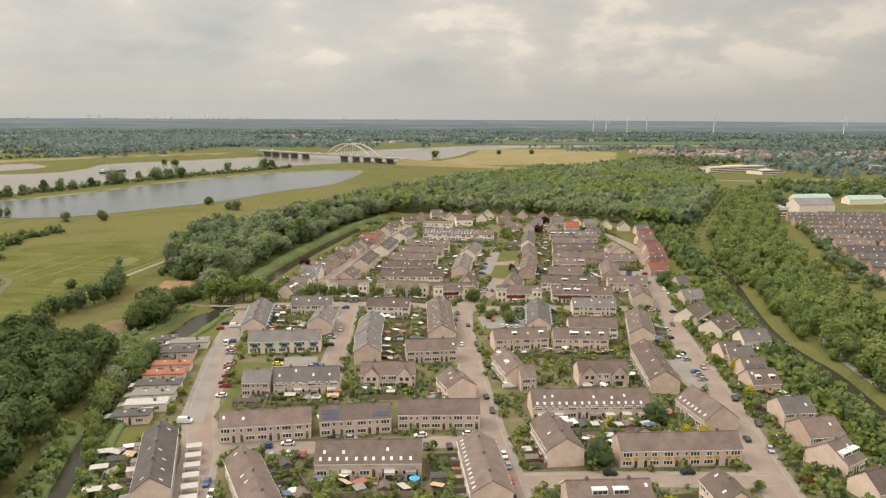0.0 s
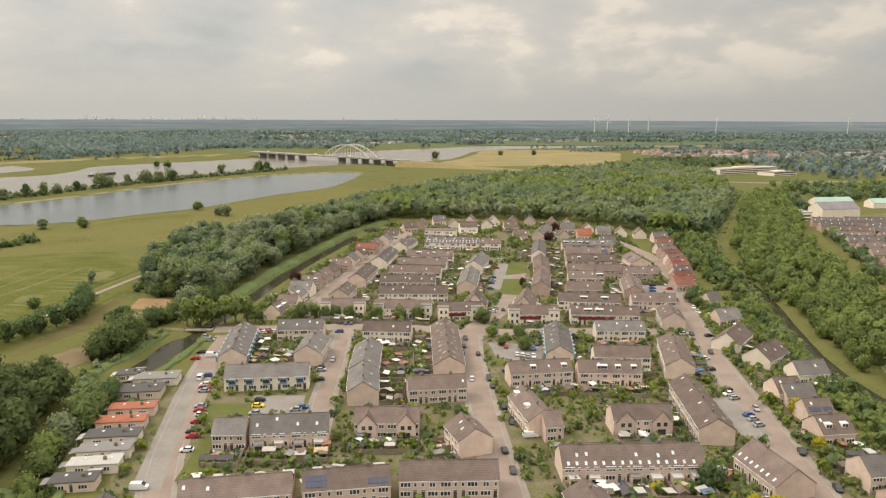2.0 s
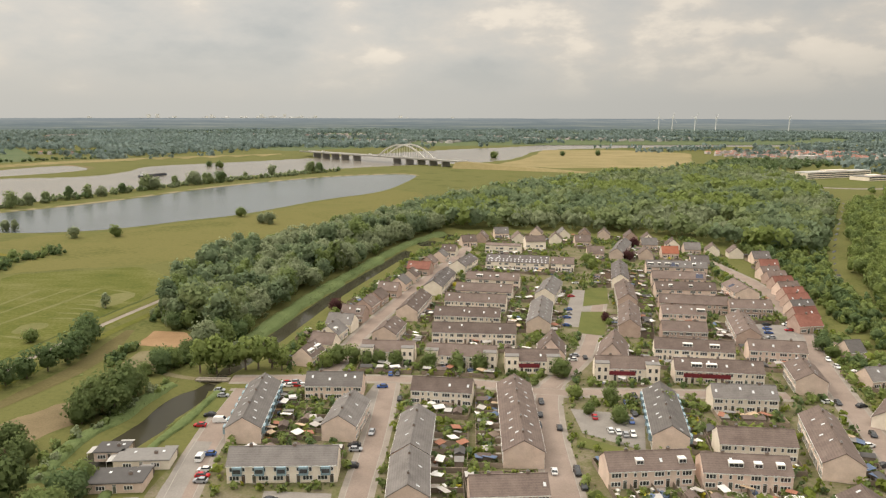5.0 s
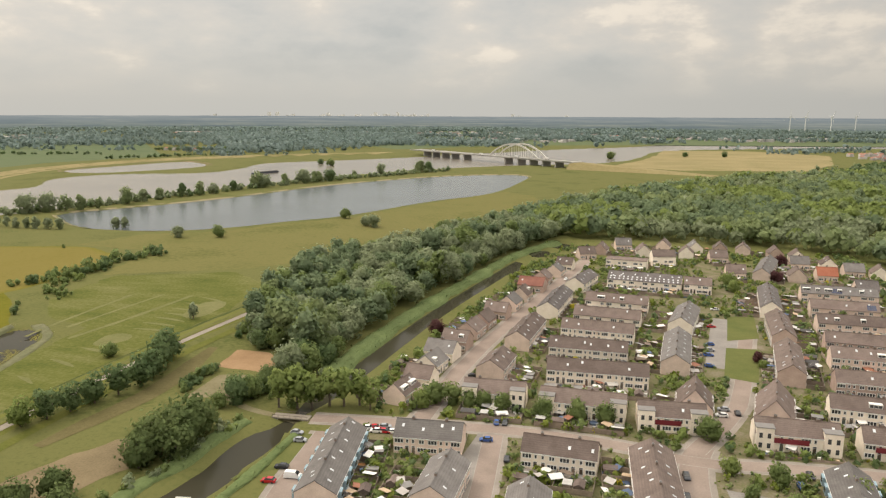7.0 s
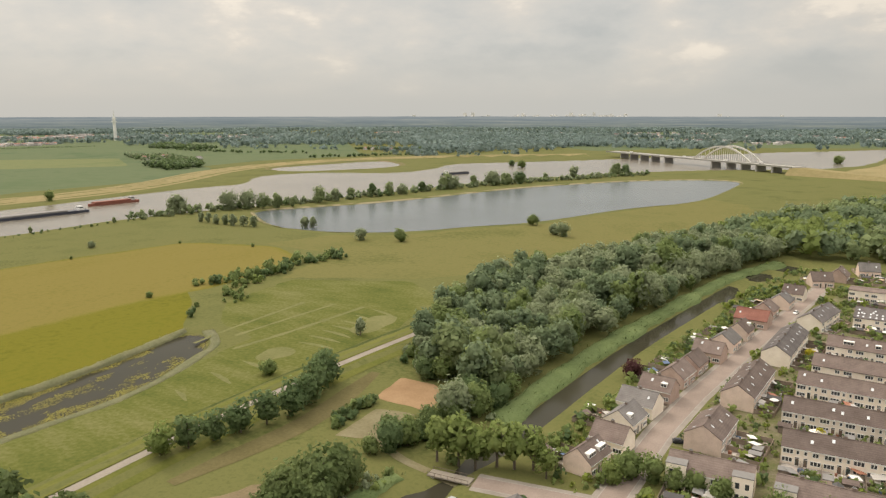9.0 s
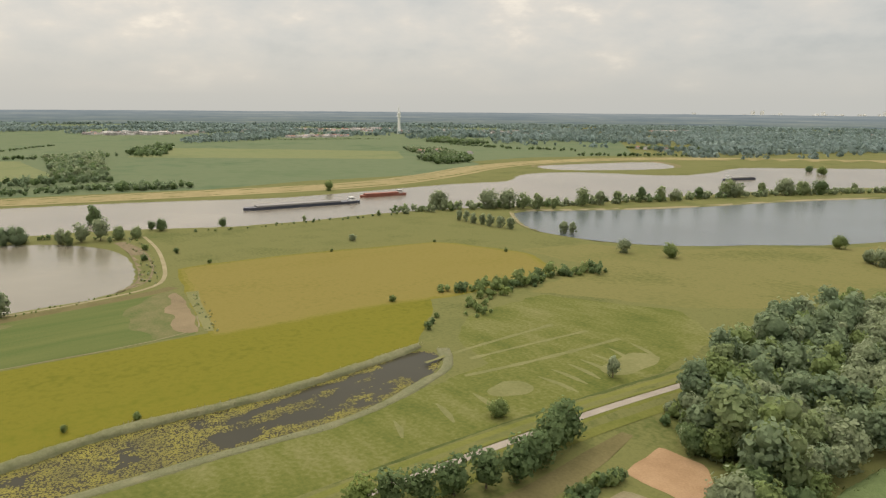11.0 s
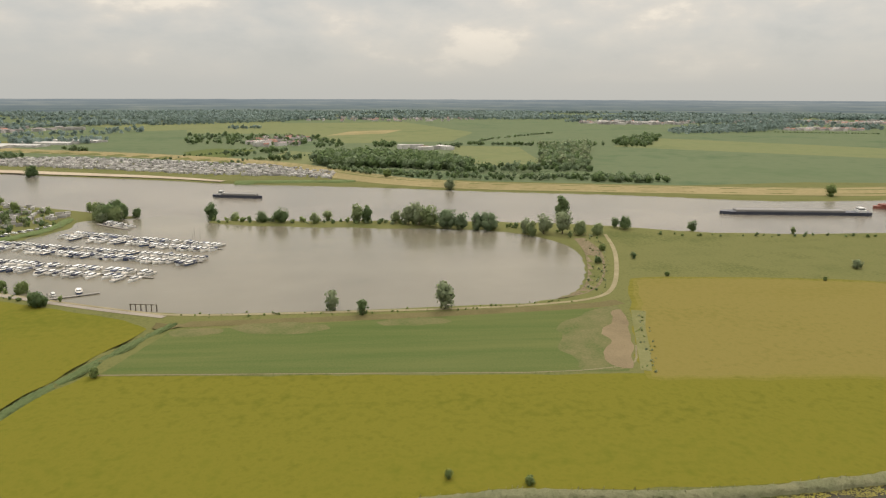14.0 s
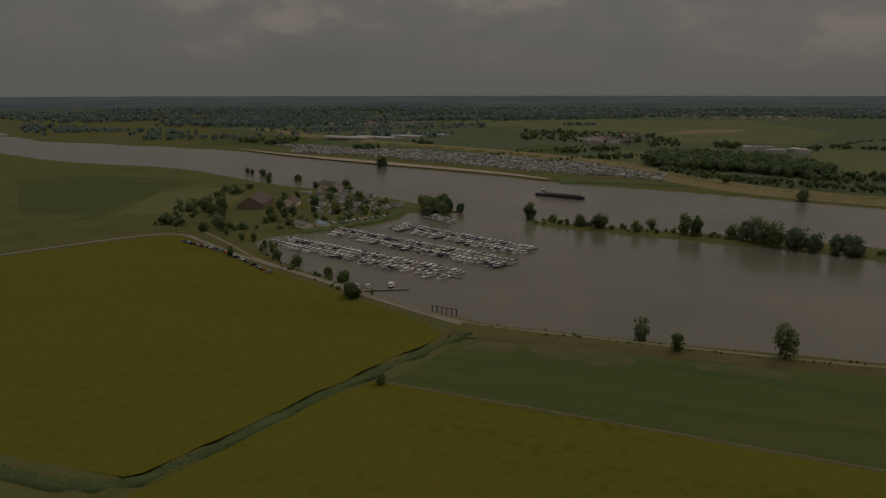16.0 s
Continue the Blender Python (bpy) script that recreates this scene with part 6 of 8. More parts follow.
# pale buildings at the estate's far end
house(-17, 666, 9, 662, wall="white", eave=6.2, ridge=6.9, depth=11, front=1, sky=0, chimneys=False)
house(12, 676, 27, 678, wall="white", eave=7.5, ridge=11, depth=13, front=1)
# detached houses between the canal and its street
for x, y, turn, w, l, roof, wall in ((-87, 408, 78, 9, 12, "brown", "beige"), (-84, 424, 170, 9, 11, "brown", "white"), (-84, 440, 80, 10, 12, "grey", "white"), (-83, 456, 170, 10, 13, "grey", "white"),
                                     (-80, 472, 170, 9, 12, "brown", "pink"), (-77, 490, 80, 10, 13, "brown", "pink"), (-74, 506, 80, 9, 12, "brown", "pink"), (-70, 524, 170, 9, 12, "brown", "pink"),
                                     (-66, 542, 80, 10, 12, "grey", "beige"), (-62, 562, 80, 9, 11, "brown", "beige"), (-59, 586, 172, 12, 15, "red", "pink"), (-55, 606, 80, 10, 11, "brown", "pink"),
                                     (-49, 628, 80, 10, 11, "grey", "beige"), (-44, 650, 170, 10, 11, "brown", "white")):
    c, s = math.cos(radians(turn)) * l / 2, math.sin(radians(turn)) * l / 2
    house(x - c, y - s, x + c, y + s, w, 4.2, 8.0, wall, roof, unit=7, sky=0.6, dormers=0.25)
# gabled houses in the far rows
for x, y, turn, roof, wall in ((-32, 692, 20, "brown", "beige"), (-22, 712, 80, "brown", "pink"), (-6, 735, 10, "grey", "beige"), (8, 712, 95, "brown", "white"), (24, 738, 80, "brown", "beige"), (38, 712, 85, "brown", "white"),
                               (46, 735, 95, "grey", "white"), (58, 700, 5, "brown", "beige"), (64, 735, 85, "brown", "pink"), (80, 735, 80, "brown", "beige"), (100, 725, 90, "brown", "pink"), (108, 690, 0, "grey", "beige"),
                               (112, 715, 85, "brown", "white"), (126, 690, 85, "brown", "white"), (116, 655, 0, "orange", "beige"), (136, 672, 0, "grey", "beige"), (150, 668, 80, "brown", "white"), (128, 620, 0, "dark", "beige"),
                               (164, 660, 85, "brown", "white"), (175, 640, 5, "dark", "beige"), (170, 610, 0, "red", "pink"), (62, 650, 0, "brown", "beige"), (98, 650, 85, "brown", "beige")):
    c, s = math.cos(radians(turn)) * 6, math.sin(radians(turn)) * 6
    house(x - c, y - s, x + c, y + s, 10, 4.0, 8.4, wall, roof, unit=7, sky=0.4, front=1)
# red and brown gabled row on the eastern road
for k, roof in enumerate(("brown", "brown", "red", "brown", "red", "red", "grey", "red", "red")):
    x, y = 163 - k * 0.9 - 0.25 * k * k, 588 - k * 14.5
    house(x - 6, y - 1.5, x + 6, y + 1.5, 10, 3.8, 8.2, "pink" if k % 3 else "beige", roof, unit=7, sky=0.5, front=1)
house(133, 318, 146, 320, 10, 4.0, 8.0, "white", "grey", unit=7)
house(114, 184, 124, 188, 10, 4.0, 8.0, "beige", "brown", unit=7)
house(112, 158, 124, 160, 10, 4.0, 8.0, "beige", "brown", unit=7)


def bungalow(x, y, turn, l, w, wall, roof, label, h=2.9):
    """A low flat-roofed dwelling with a parapet and windows."""
    ob = thing("bungalow", pose(x, y, 0, 0, 0, turn), label, "bungalow", "low dwellings by the canal")
    b = Build()
    b.box(-l / 2, -w / 2, 0, l / 2, w / 2, h)
    part("wall", b.mesh("wall", wall), ob)
    b = Build()
    b.box(-l / 2 - 0.3, -w / 2 - 0.3, h, l / 2 + 0.3, w / 2 + 0.3, h + 0.25).box(-l / 2 + 0.1, -w / 2 + 0.1, h + 0.25, l / 2 - 0.1, w / 2 - 0.1, h + 0.29)
    part("roof", b.mesh("roof", roof), ob)
    for px in (-l / 4, l / 4):
        part("window", W_WIDE, ob, at=pose(px, -w / 2, 0.9))
    part("door", W_DOOR, ob, at=pose(0, -w / 2, 0.05))
    # a lower annex, a lean-to and a flue
    u = l / 2 - 2.2
    b = Build()
    b.box(u - 1.8, w / 2 - 0.02, 0, u + 1.8, w / 2 + 2.6, 2.3).box(u - 2.0, w / 2, 2.3, u + 2.0, w / 2 + 2.8, 2.48, 1)
    part("annex", b.mesh("annex", [M_SHED, M_LEAD if l > 14.5 else M_WHITE_ROOF]), ob, "low boarded annex")
    b = Build()
    b.solid([(-l / 2 - 2.6, -w / 3, 2.1), (-l / 2 - 0.02, -w / 3, 2.5), (-l / 2 - 0.02, w / 3, 2.5), (-l / 2 - 2.6, w / 3, 2.1)], [(-l / 2 - 2.6, -w / 3, 2.2), (-l / 2 - 0.02, -w / 3, 2.6), (-l / 2 - 0.02, w / 3, 2.6), (-l / 2 - 2.6, w / 3, 2.2)])
    for v in (-w / 3 + 0.1, w / 3 - 0.1):
        b.box(-l / 2 - 2.5, v - 0.06, 0, -l / 2 - 2.38, v + 0.06, 2.12)
    part("lean_to", b.mesh("lean_to", M_WHITE_ROOF if w > 6.2 else M_LEAD), ob, "sloping canopy on posts")
    part("chimney", CHIMNEY, ob, at=pose(l / 5, 0, h + 0.2))
    for px in (-l / 5, l / 3.2):
        part("skylight", SKYLIGHT, ob, at=pose(px, w / 6, h + 0.32))
    return ob


M_DARKFELT = flat("dark roofing felt", (0.085, 0.08, 0.078), 0.9)
for x, y, l, w, wall, roof, lab in ((-112, 314, 16, 8, M_WALL_WHITE, M_LEAD, "low white dwelling with a grey flat roof"), (-113, 301, 15, 9, M_WALL, M_DARKFELT, "low brick dwelling with a dark roof"),
                                    (-109, 284, 15, 6, M_WALL, M_ROOF_ORANGE, "low dwelling with a bright orange roof"), (-108, 273, 15, 6, M_WALL, M_ROOF_ORANGE, "low dwelling with a bright orange roof"),
                                    (-106, 262, 16, 6.5, M_WALL_WHITE, M_DARKFELT, "low white dwelling with a dark roof"), (-104, 252, 15, 6, M_WALL_WHITE, M_LEAD, "low white dwelling with a grey roof"),
                                    (-103, 243, 14, 5.5, M_WALL_WHITE, M_WHITE_ROOF, "low white dwelling with a pale roof"), (-104, 233, 12, 6, M_WALL, M_DARKFELT, "low dwelling with a dark roof"), (-124, 318, 9, 7, M_WALL, M_DARKFELT, "low dwelling with a dark roof")):
    bungalow(x, y, 8, l, w, wall, roof, lab)


def carport(x, y, turn, w, d, roof, label):
    ob = thing("carport", pose(x, y, 0, 0, 0, turn), label, "carport", "garden canopies")
    b = Build()
    b.box(-w / 2, -d / 2, 2.3, w / 2, d / 2, 2.45)
    part("roof", b.mesh("roof", roof), ob)
    p = Build()
    p.box(-0.07, -0.07, 0, 0.07, 0.07, 2.3)
    pm = p.mesh("post", M_FRAME)
    for sx in (-1, 1):
        for sy in (-1, 1):
            part("post", pm, ob, at=pose(sx * (w / 2 - 0.2), sy * (d / 2 - 0.2), 0))


for k in range(6):
    carport(-75.5 + 1.75 * k, 210 - 6.2 * k, -73, 3.2, 4.6, M_WHITE_ROOF, "white flat canopy beside a terrace")
for x, y in ((-98, 196), (-94, 183), (-91, 172), (-101, 206)):
    carport(x, y, -73, 3.0, 5.0, M_WHITE_ROOF, "white garden canopy beside a terrace")

# ---- gardens ----
G = np.random.RandomState(33)


def clear_of(px, py, skip=-1, pad=0.9):
    """Points that lie on no road, court or house."""
    ok = np.ones(px.shape, bool)
    for pts, hw in ROADS:
        ok &= line_dist(px, py, pts) > hw + 1.4
    for poly in COURTS:
        ok &= ~inside(px, py, poly)
    for k, (cx, cy, a, l, half) in enumerate(FOOTPRINTS):
        if k != skip and (px.size > 100 or abs(cx - px.flat[0]) + abs(cy - py.flat[0]) < 110):
            u = (px - cx) * math.cos(a) + (py - cy) * math.sin(a)
            v = -(px - cx) * math.sin(a) + (py - cy) * math.cos(a)
            ok &= ~((np.abs(u) < l / 2 + pad) & (np.abs(v) < half + pad))
    ok &= line_dist(px, py, CANAL) > 10
    ok &= line_dist(px, py, EAST) > 8
    return ok


M_YARD = surface("yard paving and soil", (0.195, 0.163, 0.134), (0.330, 0.282, 0.242), 0.2, 1.6, 0.95, third=(0.170, 0.152, 0.088), spec=0.06)
M_PATIO = surface("garden paving", (0.34, 0.30, 0.265), (0.50, 0.45, 0.405), 0.4, 3, 0.9, per_object=0.25, spec=0.1)
M_CLOTH = surface("pale awnings", (0.55, 0.53, 0.50), (0.75, 0.72, 0.68), 0.4, 3, 0.8)


def shed_meshes():
    out = []
    for k, (w, d, roof) in enumerate(((2.6, 3.4, M_LEAD), (3.0, 4.6, M_DARKFELT), (2.4, 3.0, M_WHITE_ROOF), (2.8, 3.8, M_ROOF))):
        a, b = Build(), Build()
        a.box(-w / 2, -d / 2, 0, w / 2, d / 2, 2.2)
        if k % 2:
            b.solid([(-w / 2 - 0.2, -d / 2 - 0.2, 2.15), (w / 2 + 0.2, -d / 2 - 0.2, 2.15), (0, -d / 2 - 0.2, 3.0)], [(-w / 2 - 0.2, d / 2 + 0.2, 2.15), (w / 2 + 0.2, d / 2 + 0.2, 2.15), (0, d / 2 + 0.2, 3.0)])
        else:
            b.box(-w / 2 - 0.15, -d / 2 - 0.15, 2.2, w / 2 + 0.15, d / 2 + 0.15, 2.36)
        out.append((a.mesh("wall", M_SHED), b.mesh("roof", roof)))
    return out


SHEDS = shed_meshes()


def garden_of(k, side, depth):
    """The gardens along one side of a terrace: ground, partitions, sheds and shrubs."""
    cx, cy, a, l, half = FOOTPRINTS[k]
    ca, sa = math.cos(a), math.sin(a)

    def at(u, v):
        return cx + u * ca - v * sa, cy + u * sa + v * ca

    n = max(1, round(l / 5.7))
    v0, v1 = side * (half + 0.1), side * (half + depth)
    pts = [at(-l / 2, v0), at(l / 2, v0), at(l / 2, v1), at(-l / 2, v1)]
    GARDENS.append((np.array(pts), depth))
    sheet("garden", pts if side > 0 else pts[::-1], 0.05, M_GARDEN if cy < 400 or depth < 5 else M_YARD, "small back gardens with soil and paving" if depth > 6 else "narrow planted front gardens", "garden")
    b = Build()
    tall = 1.7 if depth > 6 else 0.8
    turn = pose(cx, cy, 0, 0, 0, math.degrees(a))
    # one comb-shaped body: a back run with a partition at each node
    us = [-l / 2 + l * i / n + e for i in range(n + 1) for e in (-0.05, 0.05)]
    inner, outer = v1 - 0.05 * side, v1 + 0.05 * side
    for u in us:
        for v in (inner, outer):
            b.v += [(u, v, 0), (u, v, tall)]
    for i in range(len(us) - 1):
        o = 4 * i
        b.f += [(o + 2, o + 6, o + 7, o + 3), (o + 1, o + 3, o + 7, o + 5)]
        if i % 2:
            b.f.append((o, o + 1, o + 5, o + 4))
        else:
            q = len(b.v)
            b.v += [(us[i], v0, 0), (us[i], v0, tall), (us[i + 1], v0, 0), (us[i + 1], v0, tall)]
            b.f += [(o, o + 1, q + 1, q), (q, q + 1, q + 3, q + 2), (q + 2, q + 3, o + 5, o + 4), (o + 1, o + 5, q + 3, q + 1)]
    o = 4 * (len(us) - 1)
    b.f += [(0, 2, 3, 1), (o, o + 1, o + 3, o + 2)]
    b.m = [0] * len(b.f)
    if depth > 4:
        ob = new("garden_fence", b.mesh("garden_fence", M_FENCE))
        ob.matrix_basis = turn
        tagged(ob, "brown timber fence between back gardens", "fence", "garden fences")
    patio = Build()
    for i in range(n):
        u = -l / 2 + l * (i + 0.5) / n
        if depth > 5 and G.rand() < 0.75:
            d = G.uniform(1.6, min(3.6, depth - 2))
            x, y = at(u, side * (half + d / 2 + 0.15))
            w = G.uniform(1.6, 2.6)
            patio.box(-w, -d / 2, 0.02, w, d / 2, 0.10, 0 if G.rand() < 0.9 else 1, pose(x, y, 0, 0, 0, math.degrees(a)))
        if depth > 6 and G.rand() < (0.5 if cy < 430 else 0.42):
            s = G.randint(4)
            x, y = at(u + G.choice([-1, 1]) * 1.1, side * (half + depth - 2.4))
            ob = thing("garden_shed", pose(x, y, 0, 0, 0, math.degrees(a) + (90 if G.rand() < 0.5 else 0)), "small boarded shed in a back garden", "shed", "garden sheds")
            part("wall", SHEDS[s][0], ob)
            part("roof", SHEDS[s][1], ob)
        m = int(depth * 5.7 / (7.0 if cy < 400 else 13.0)) + 1
        for _ in range(m):
            x, y = at(u + G.uniform(-2.6, 2.6), side * (half + G.uniform(0.25 if depth < 6 else 0.35, 0.97) * depth))
            SHRUBS.append((x, y, (G.uniform(0.9, 2.4) if depth > 5 else G.uniform(0.6, 1.4)) * (1.7 if G.rand() < 0.07 else 1), G.choice([0, 0, 1, 3, 3, 3, 4]) if G.rand() < 0.95 else 5))
        if G.rand() < 0.3 and depth > 6:
            # trimmed hedge across the garden
            v = half + depth * G.uniform(0.4, 0.8)
            for j in range(5):
                x, y = at(u - 2 + j, side * v)
                SHRUBS.append((x, y, 1.5, 3))
    if patio.v:
        tagged(new("garden_paving", patio.mesh("garden_paving", [M_PATIO, M_ORANGE_WOOD])), "paved patios behind the houses", "paving", kind="structure")


GARDENS, SHRUBS = [], []
for k in range(len(FOOTPRINTS)):
    cx, cy, a, l, half = FOOTPRINTS[k]
    for side in (-1, 1):
        best = 0
        for depth in (11, 9.5, 8, 6.5, 5, 3.5, 2.2):
            us, vs = np.meshgrid(np.linspace(-l / 2 + 0.4, l / 2 - 0.4, 9), np.linspace(half + 0.4, half + depth, 6) * side)
            px, py = cx + us * math.cos(a) - vs * math.sin(a), cy + us * math.sin(a) + vs * math.cos(a)
            free = clear_of(px, py, k)
            for other, _ in GARDENS:
                if abs(other[0][0] - cx) + abs(other[0][1] - cy) < 110:
                    free &= ~inside(px, py, other)
            if free.mean() > 0.97:
                best = depth
                break
        if best:
            garden_of(k, side, best)

# green in the gaps between the gardens
gx, gy = np.meshgrid(np.arange(-95, 150, 2.6), np.arange(165, 740, 2.6))
gx = gx.ravel() + G.uniform(-1.5, 1.5, gx.size)
gy = gy.ravel() + G.uniform(-1.5, 1.5, gy.size)
ok = clear_of(gx, gy, pad=1.5)
patch = np.array([noise.noise((x * 0.07, y * 0.07, 5.0)) for x, y in zip(gx, gy)])
ok &= (patch + G.uniform(-0.2, 0.2, gx.size) > np.where(gx > 104 + 0.07 * (gy - 200), -0.5, np.where(gy > 400, -0.02, -0.26))) & (gx > -104 + 0.11 * (gy - 380)) & ~((gy > 380) & (gx < -92 + 0.12 * (gy - 400)) & (gy < 395))
for x, y in zip(gx[ok], gy[ok]):
    SHRUBS.append((x, y, (0.6 + 2.9 * G.rand() ** 2) * (1.5 if x > 104 + 0.07 * (y - 200) and G.rand() < 0.4 else 1), G.choice([0, 1, 3, 3, 4])))
# along the canal behind the detached houses
for k in range(150):
    t = G.rand()
    x, y = -99 + 42 * t ** 1.15 + G.uniform(-4, 5), 405 + 262 * t
    SHRUBS.append((x, y, G.uniform(1.2, 4.0), G.choice([0, 1, 3, 3])))
M_HEDGE = foliage("garden leaves", (0.165, 0.215, 0.040), (0.280, 0.320, 0.075))
planted("garden_shrubs", SHRUBS, SHRUB, [M_LEAF, M_LEAF2, M_WILLOW, M_LEAF3, M_HEDGE, M_GOLD], "shrubs and small trees of the back gardens", "shrubs", rs=G)

# tables, benches, trampolines, awnings and pots of the gardens, past counting
def clutter():
    cols = [(0.62, 0.60, 0.57), (0.40, 0.37, 0.34), (0.30, 0.13, 0.08), (0.16, 0.12, 0.09), (0.45, 0.33, 0.22), (0.10, 0.14, 0.22), (0.70, 0.67, 0.62), (0.22, 0.21, 0.20)]
    mats = [flat("garden colour %s" % "abcdefgh"[i], c, 0.7) for i, c in enumerate(cols)]
    b = Build()
    for (ring, depth) in GARDENS:
        if depth < 4:
            continue
        e0, e1 = ring[1] - ring[0], ring[3] - ring[0]
        for _ in range(int(np.hypot(*e0) * depth / 13)):
            x, y = ring[0] + e0 * G.uniform(0.03, 0.97) + e1 * G.uniform(0.06, 0.92)
            t, c = pose(x, y, 0.05, 0, 0, G.uniform(0, 180)), G.choice([0, 0, 1, 1, 2, 3, 4, 5, 6, 7])
            kind = G.rand()
            if kind < 0.35:
                # table or bench
                l, w, h = G.uniform(0.6, 1.1), G.uniform(0.3, 0.5), G.uniform(0.45, 0.78)
                b.box(-l, -w, h, l, w, h + 0.07, c, t)
                for sx in (-1, 1):
                    b.box(sx * l * 0.8 - 0.05, -w * 0.8, 0, sx * l * 0.8 + 0.05, w * 0.8, h, c, t)
            elif kind < 0.55:
                # sloping awning on posts
                l, w = G.uniform(1.2, 2.2), G.uniform(0.9, 1.6)
                q = [t @ Vector(p) for p in ((-l, -w, 2.1), (l, -w, 2.1), (l, w, 2.5), (-l, w, 2.5))]
                b.solid(q, [p + Vector((0, 0, 0.08)) for p in q], c)
                for sx in (-1, 1):
                    b.box(sx * l * 0.93 - 0.06, -w * 0.93 - 0.06, 0, sx * l * 0.93 + 0.06, -w * 0.93 + 0.06, 2.12, 3, t)
            elif kind < 0.65:
                # trampoline or paddling pool
                r = G.uniform(0.9, 1.6)
                lo = [t @ Vector((r * math.cos(k * 0.785), r * math.sin(k * 0.785), 0)) for k in range(8)]
                b.solid(lo, [p + Vector((0, 0, 0.6)) for p in lo], 5 if G.rand() < 0.5 else 7)
            else:
                # tapered pot or crate
                r, h = G.uniform(0.25, 0.6), G.uniform(0.4, 1.1)
                lo = [t @ Vector((sx * r * 0.8, sy * r * 0.8, 0)) for sx, sy in ((-1, -1), (1, -1), (1, 1), (-1, 1))]
                up = [t @ Vector((sx * r, sy * r, h)) for sx, sy in ((-1, -1), (1, -1), (1, 1), (-1, 1))]
                b.solid(lo, up, c)
    tagged(new("garden_clutter", b.mesh("garden_clutter", mats)), "garden tables, awnings, pots and toys behind the houses", "garden furniture", kind="stuff")


clutter()

# street and garden trees
for x, y, h in ((-75, 407, 9), (-69, 408, 8), (-62, 407, 7), (-57, 408, 7), (-50, 406, 7), (-36, 404, 8), (-25, 404, 8.5), (-15, 403, 8.5), (17, 398, 8), (33, 372, 7), (34, 355, 7), (24, 362, 5), (49, 362, 9)):
    tree(x, y, h, M_LEAF, "green street tree in the paving", group="street trees")
for x, y, h, m, l in ((46, 203, 9, M_LEAF2, "dark conical tree in a garden"), (72, 234, 8, M_LEAF2, "dark conifer beside a terrace"), (78, 222, 5, M_GOLD, "bright yellow-green garden tree"), (84, 220, 5, M_GOLD, "bright yellow tree in a garden"),
                      (113, 256, 5, M_GOLD, "bright yellow tree in a garden"), (120, 285, 6, M_GOLD, "yellow-green tree in a garden"), (46, 481, 5, M_PURPLE, "dark copper-leaved bush on the green"), (47, 474, 4, M_LEAF3, "round green bush on the green"),
                      (97, 690, 9, M_PURPLE, "dark copper-leaved tree between the houses"), (-93, 488, 8, M_PURPLE, "dark copper-leaved tree by the canal"), (84, 640, 9, M_PURPLE, "dark copper-leaved tree between the houses"), (88, 488, 5, M_GOLD, "yellow-green tree in a garden"), (-33, 545, 4, M_GOLD, "bright yellow shrub in a garden"),
                      (88, 284, 4, M_GOLD, "bright yellow shrub in a garden"), (43, 322, 6, M_GOLD, "yellow-green tree in a garden"), (-78, 402, 7, M_LEAF3, "light green tree in a garden"), (124, 600, 8, M_LEAF2, "dark tree in a back garden"), (76, 470, 5, M_LEAF, "green tree in a back garden"),
                      (20, 376, 6, M_LEAF3, "clipped light green tree at the corner"), (54, 620, 9, M_LEAF3, "broad light green tree beside the green"), (56, 608, 8, M_LEAF3, "broad light green tree beside the green"), (100, 560, 6, M_LEAF, "green tree in a back garden"), (135, 440, 8, M_LEAF2, "dark tree on the road's edge"), (139, 452, 7, M_LEAF2, "dark tree on the road's edge"), (136, 432, 6, M_LEAF, "tree on the road's edge")):
    tree(x, y, h, m, l)

# ---- parked cars ----
PAINT = {"white": (0.75, 0.75, 0.74), "silver": (0.33, 0.34, 0.36), "black": (0.022, 0.024, 0.03), "red": (0.42, 0.018, 0.025), "blue": (0.035, 0.09, 0.28), "yellow": (0.80, 0.62, 0.01)}
M_TYRE = flat("tyre rubber", (0.02, 0.02, 0.02), 0.9)
M_CARGLASS = surface("car glass", (0.02, 0.022, 0.025), (0.035, 0.038, 0.04), 0.5, 2, 0.08, spec=0.7)


def ring_at(x, half, z0, z1):
    return [(x, -half, z0), (x, half, z0), (x, half, z1), (x, -half, z1)]


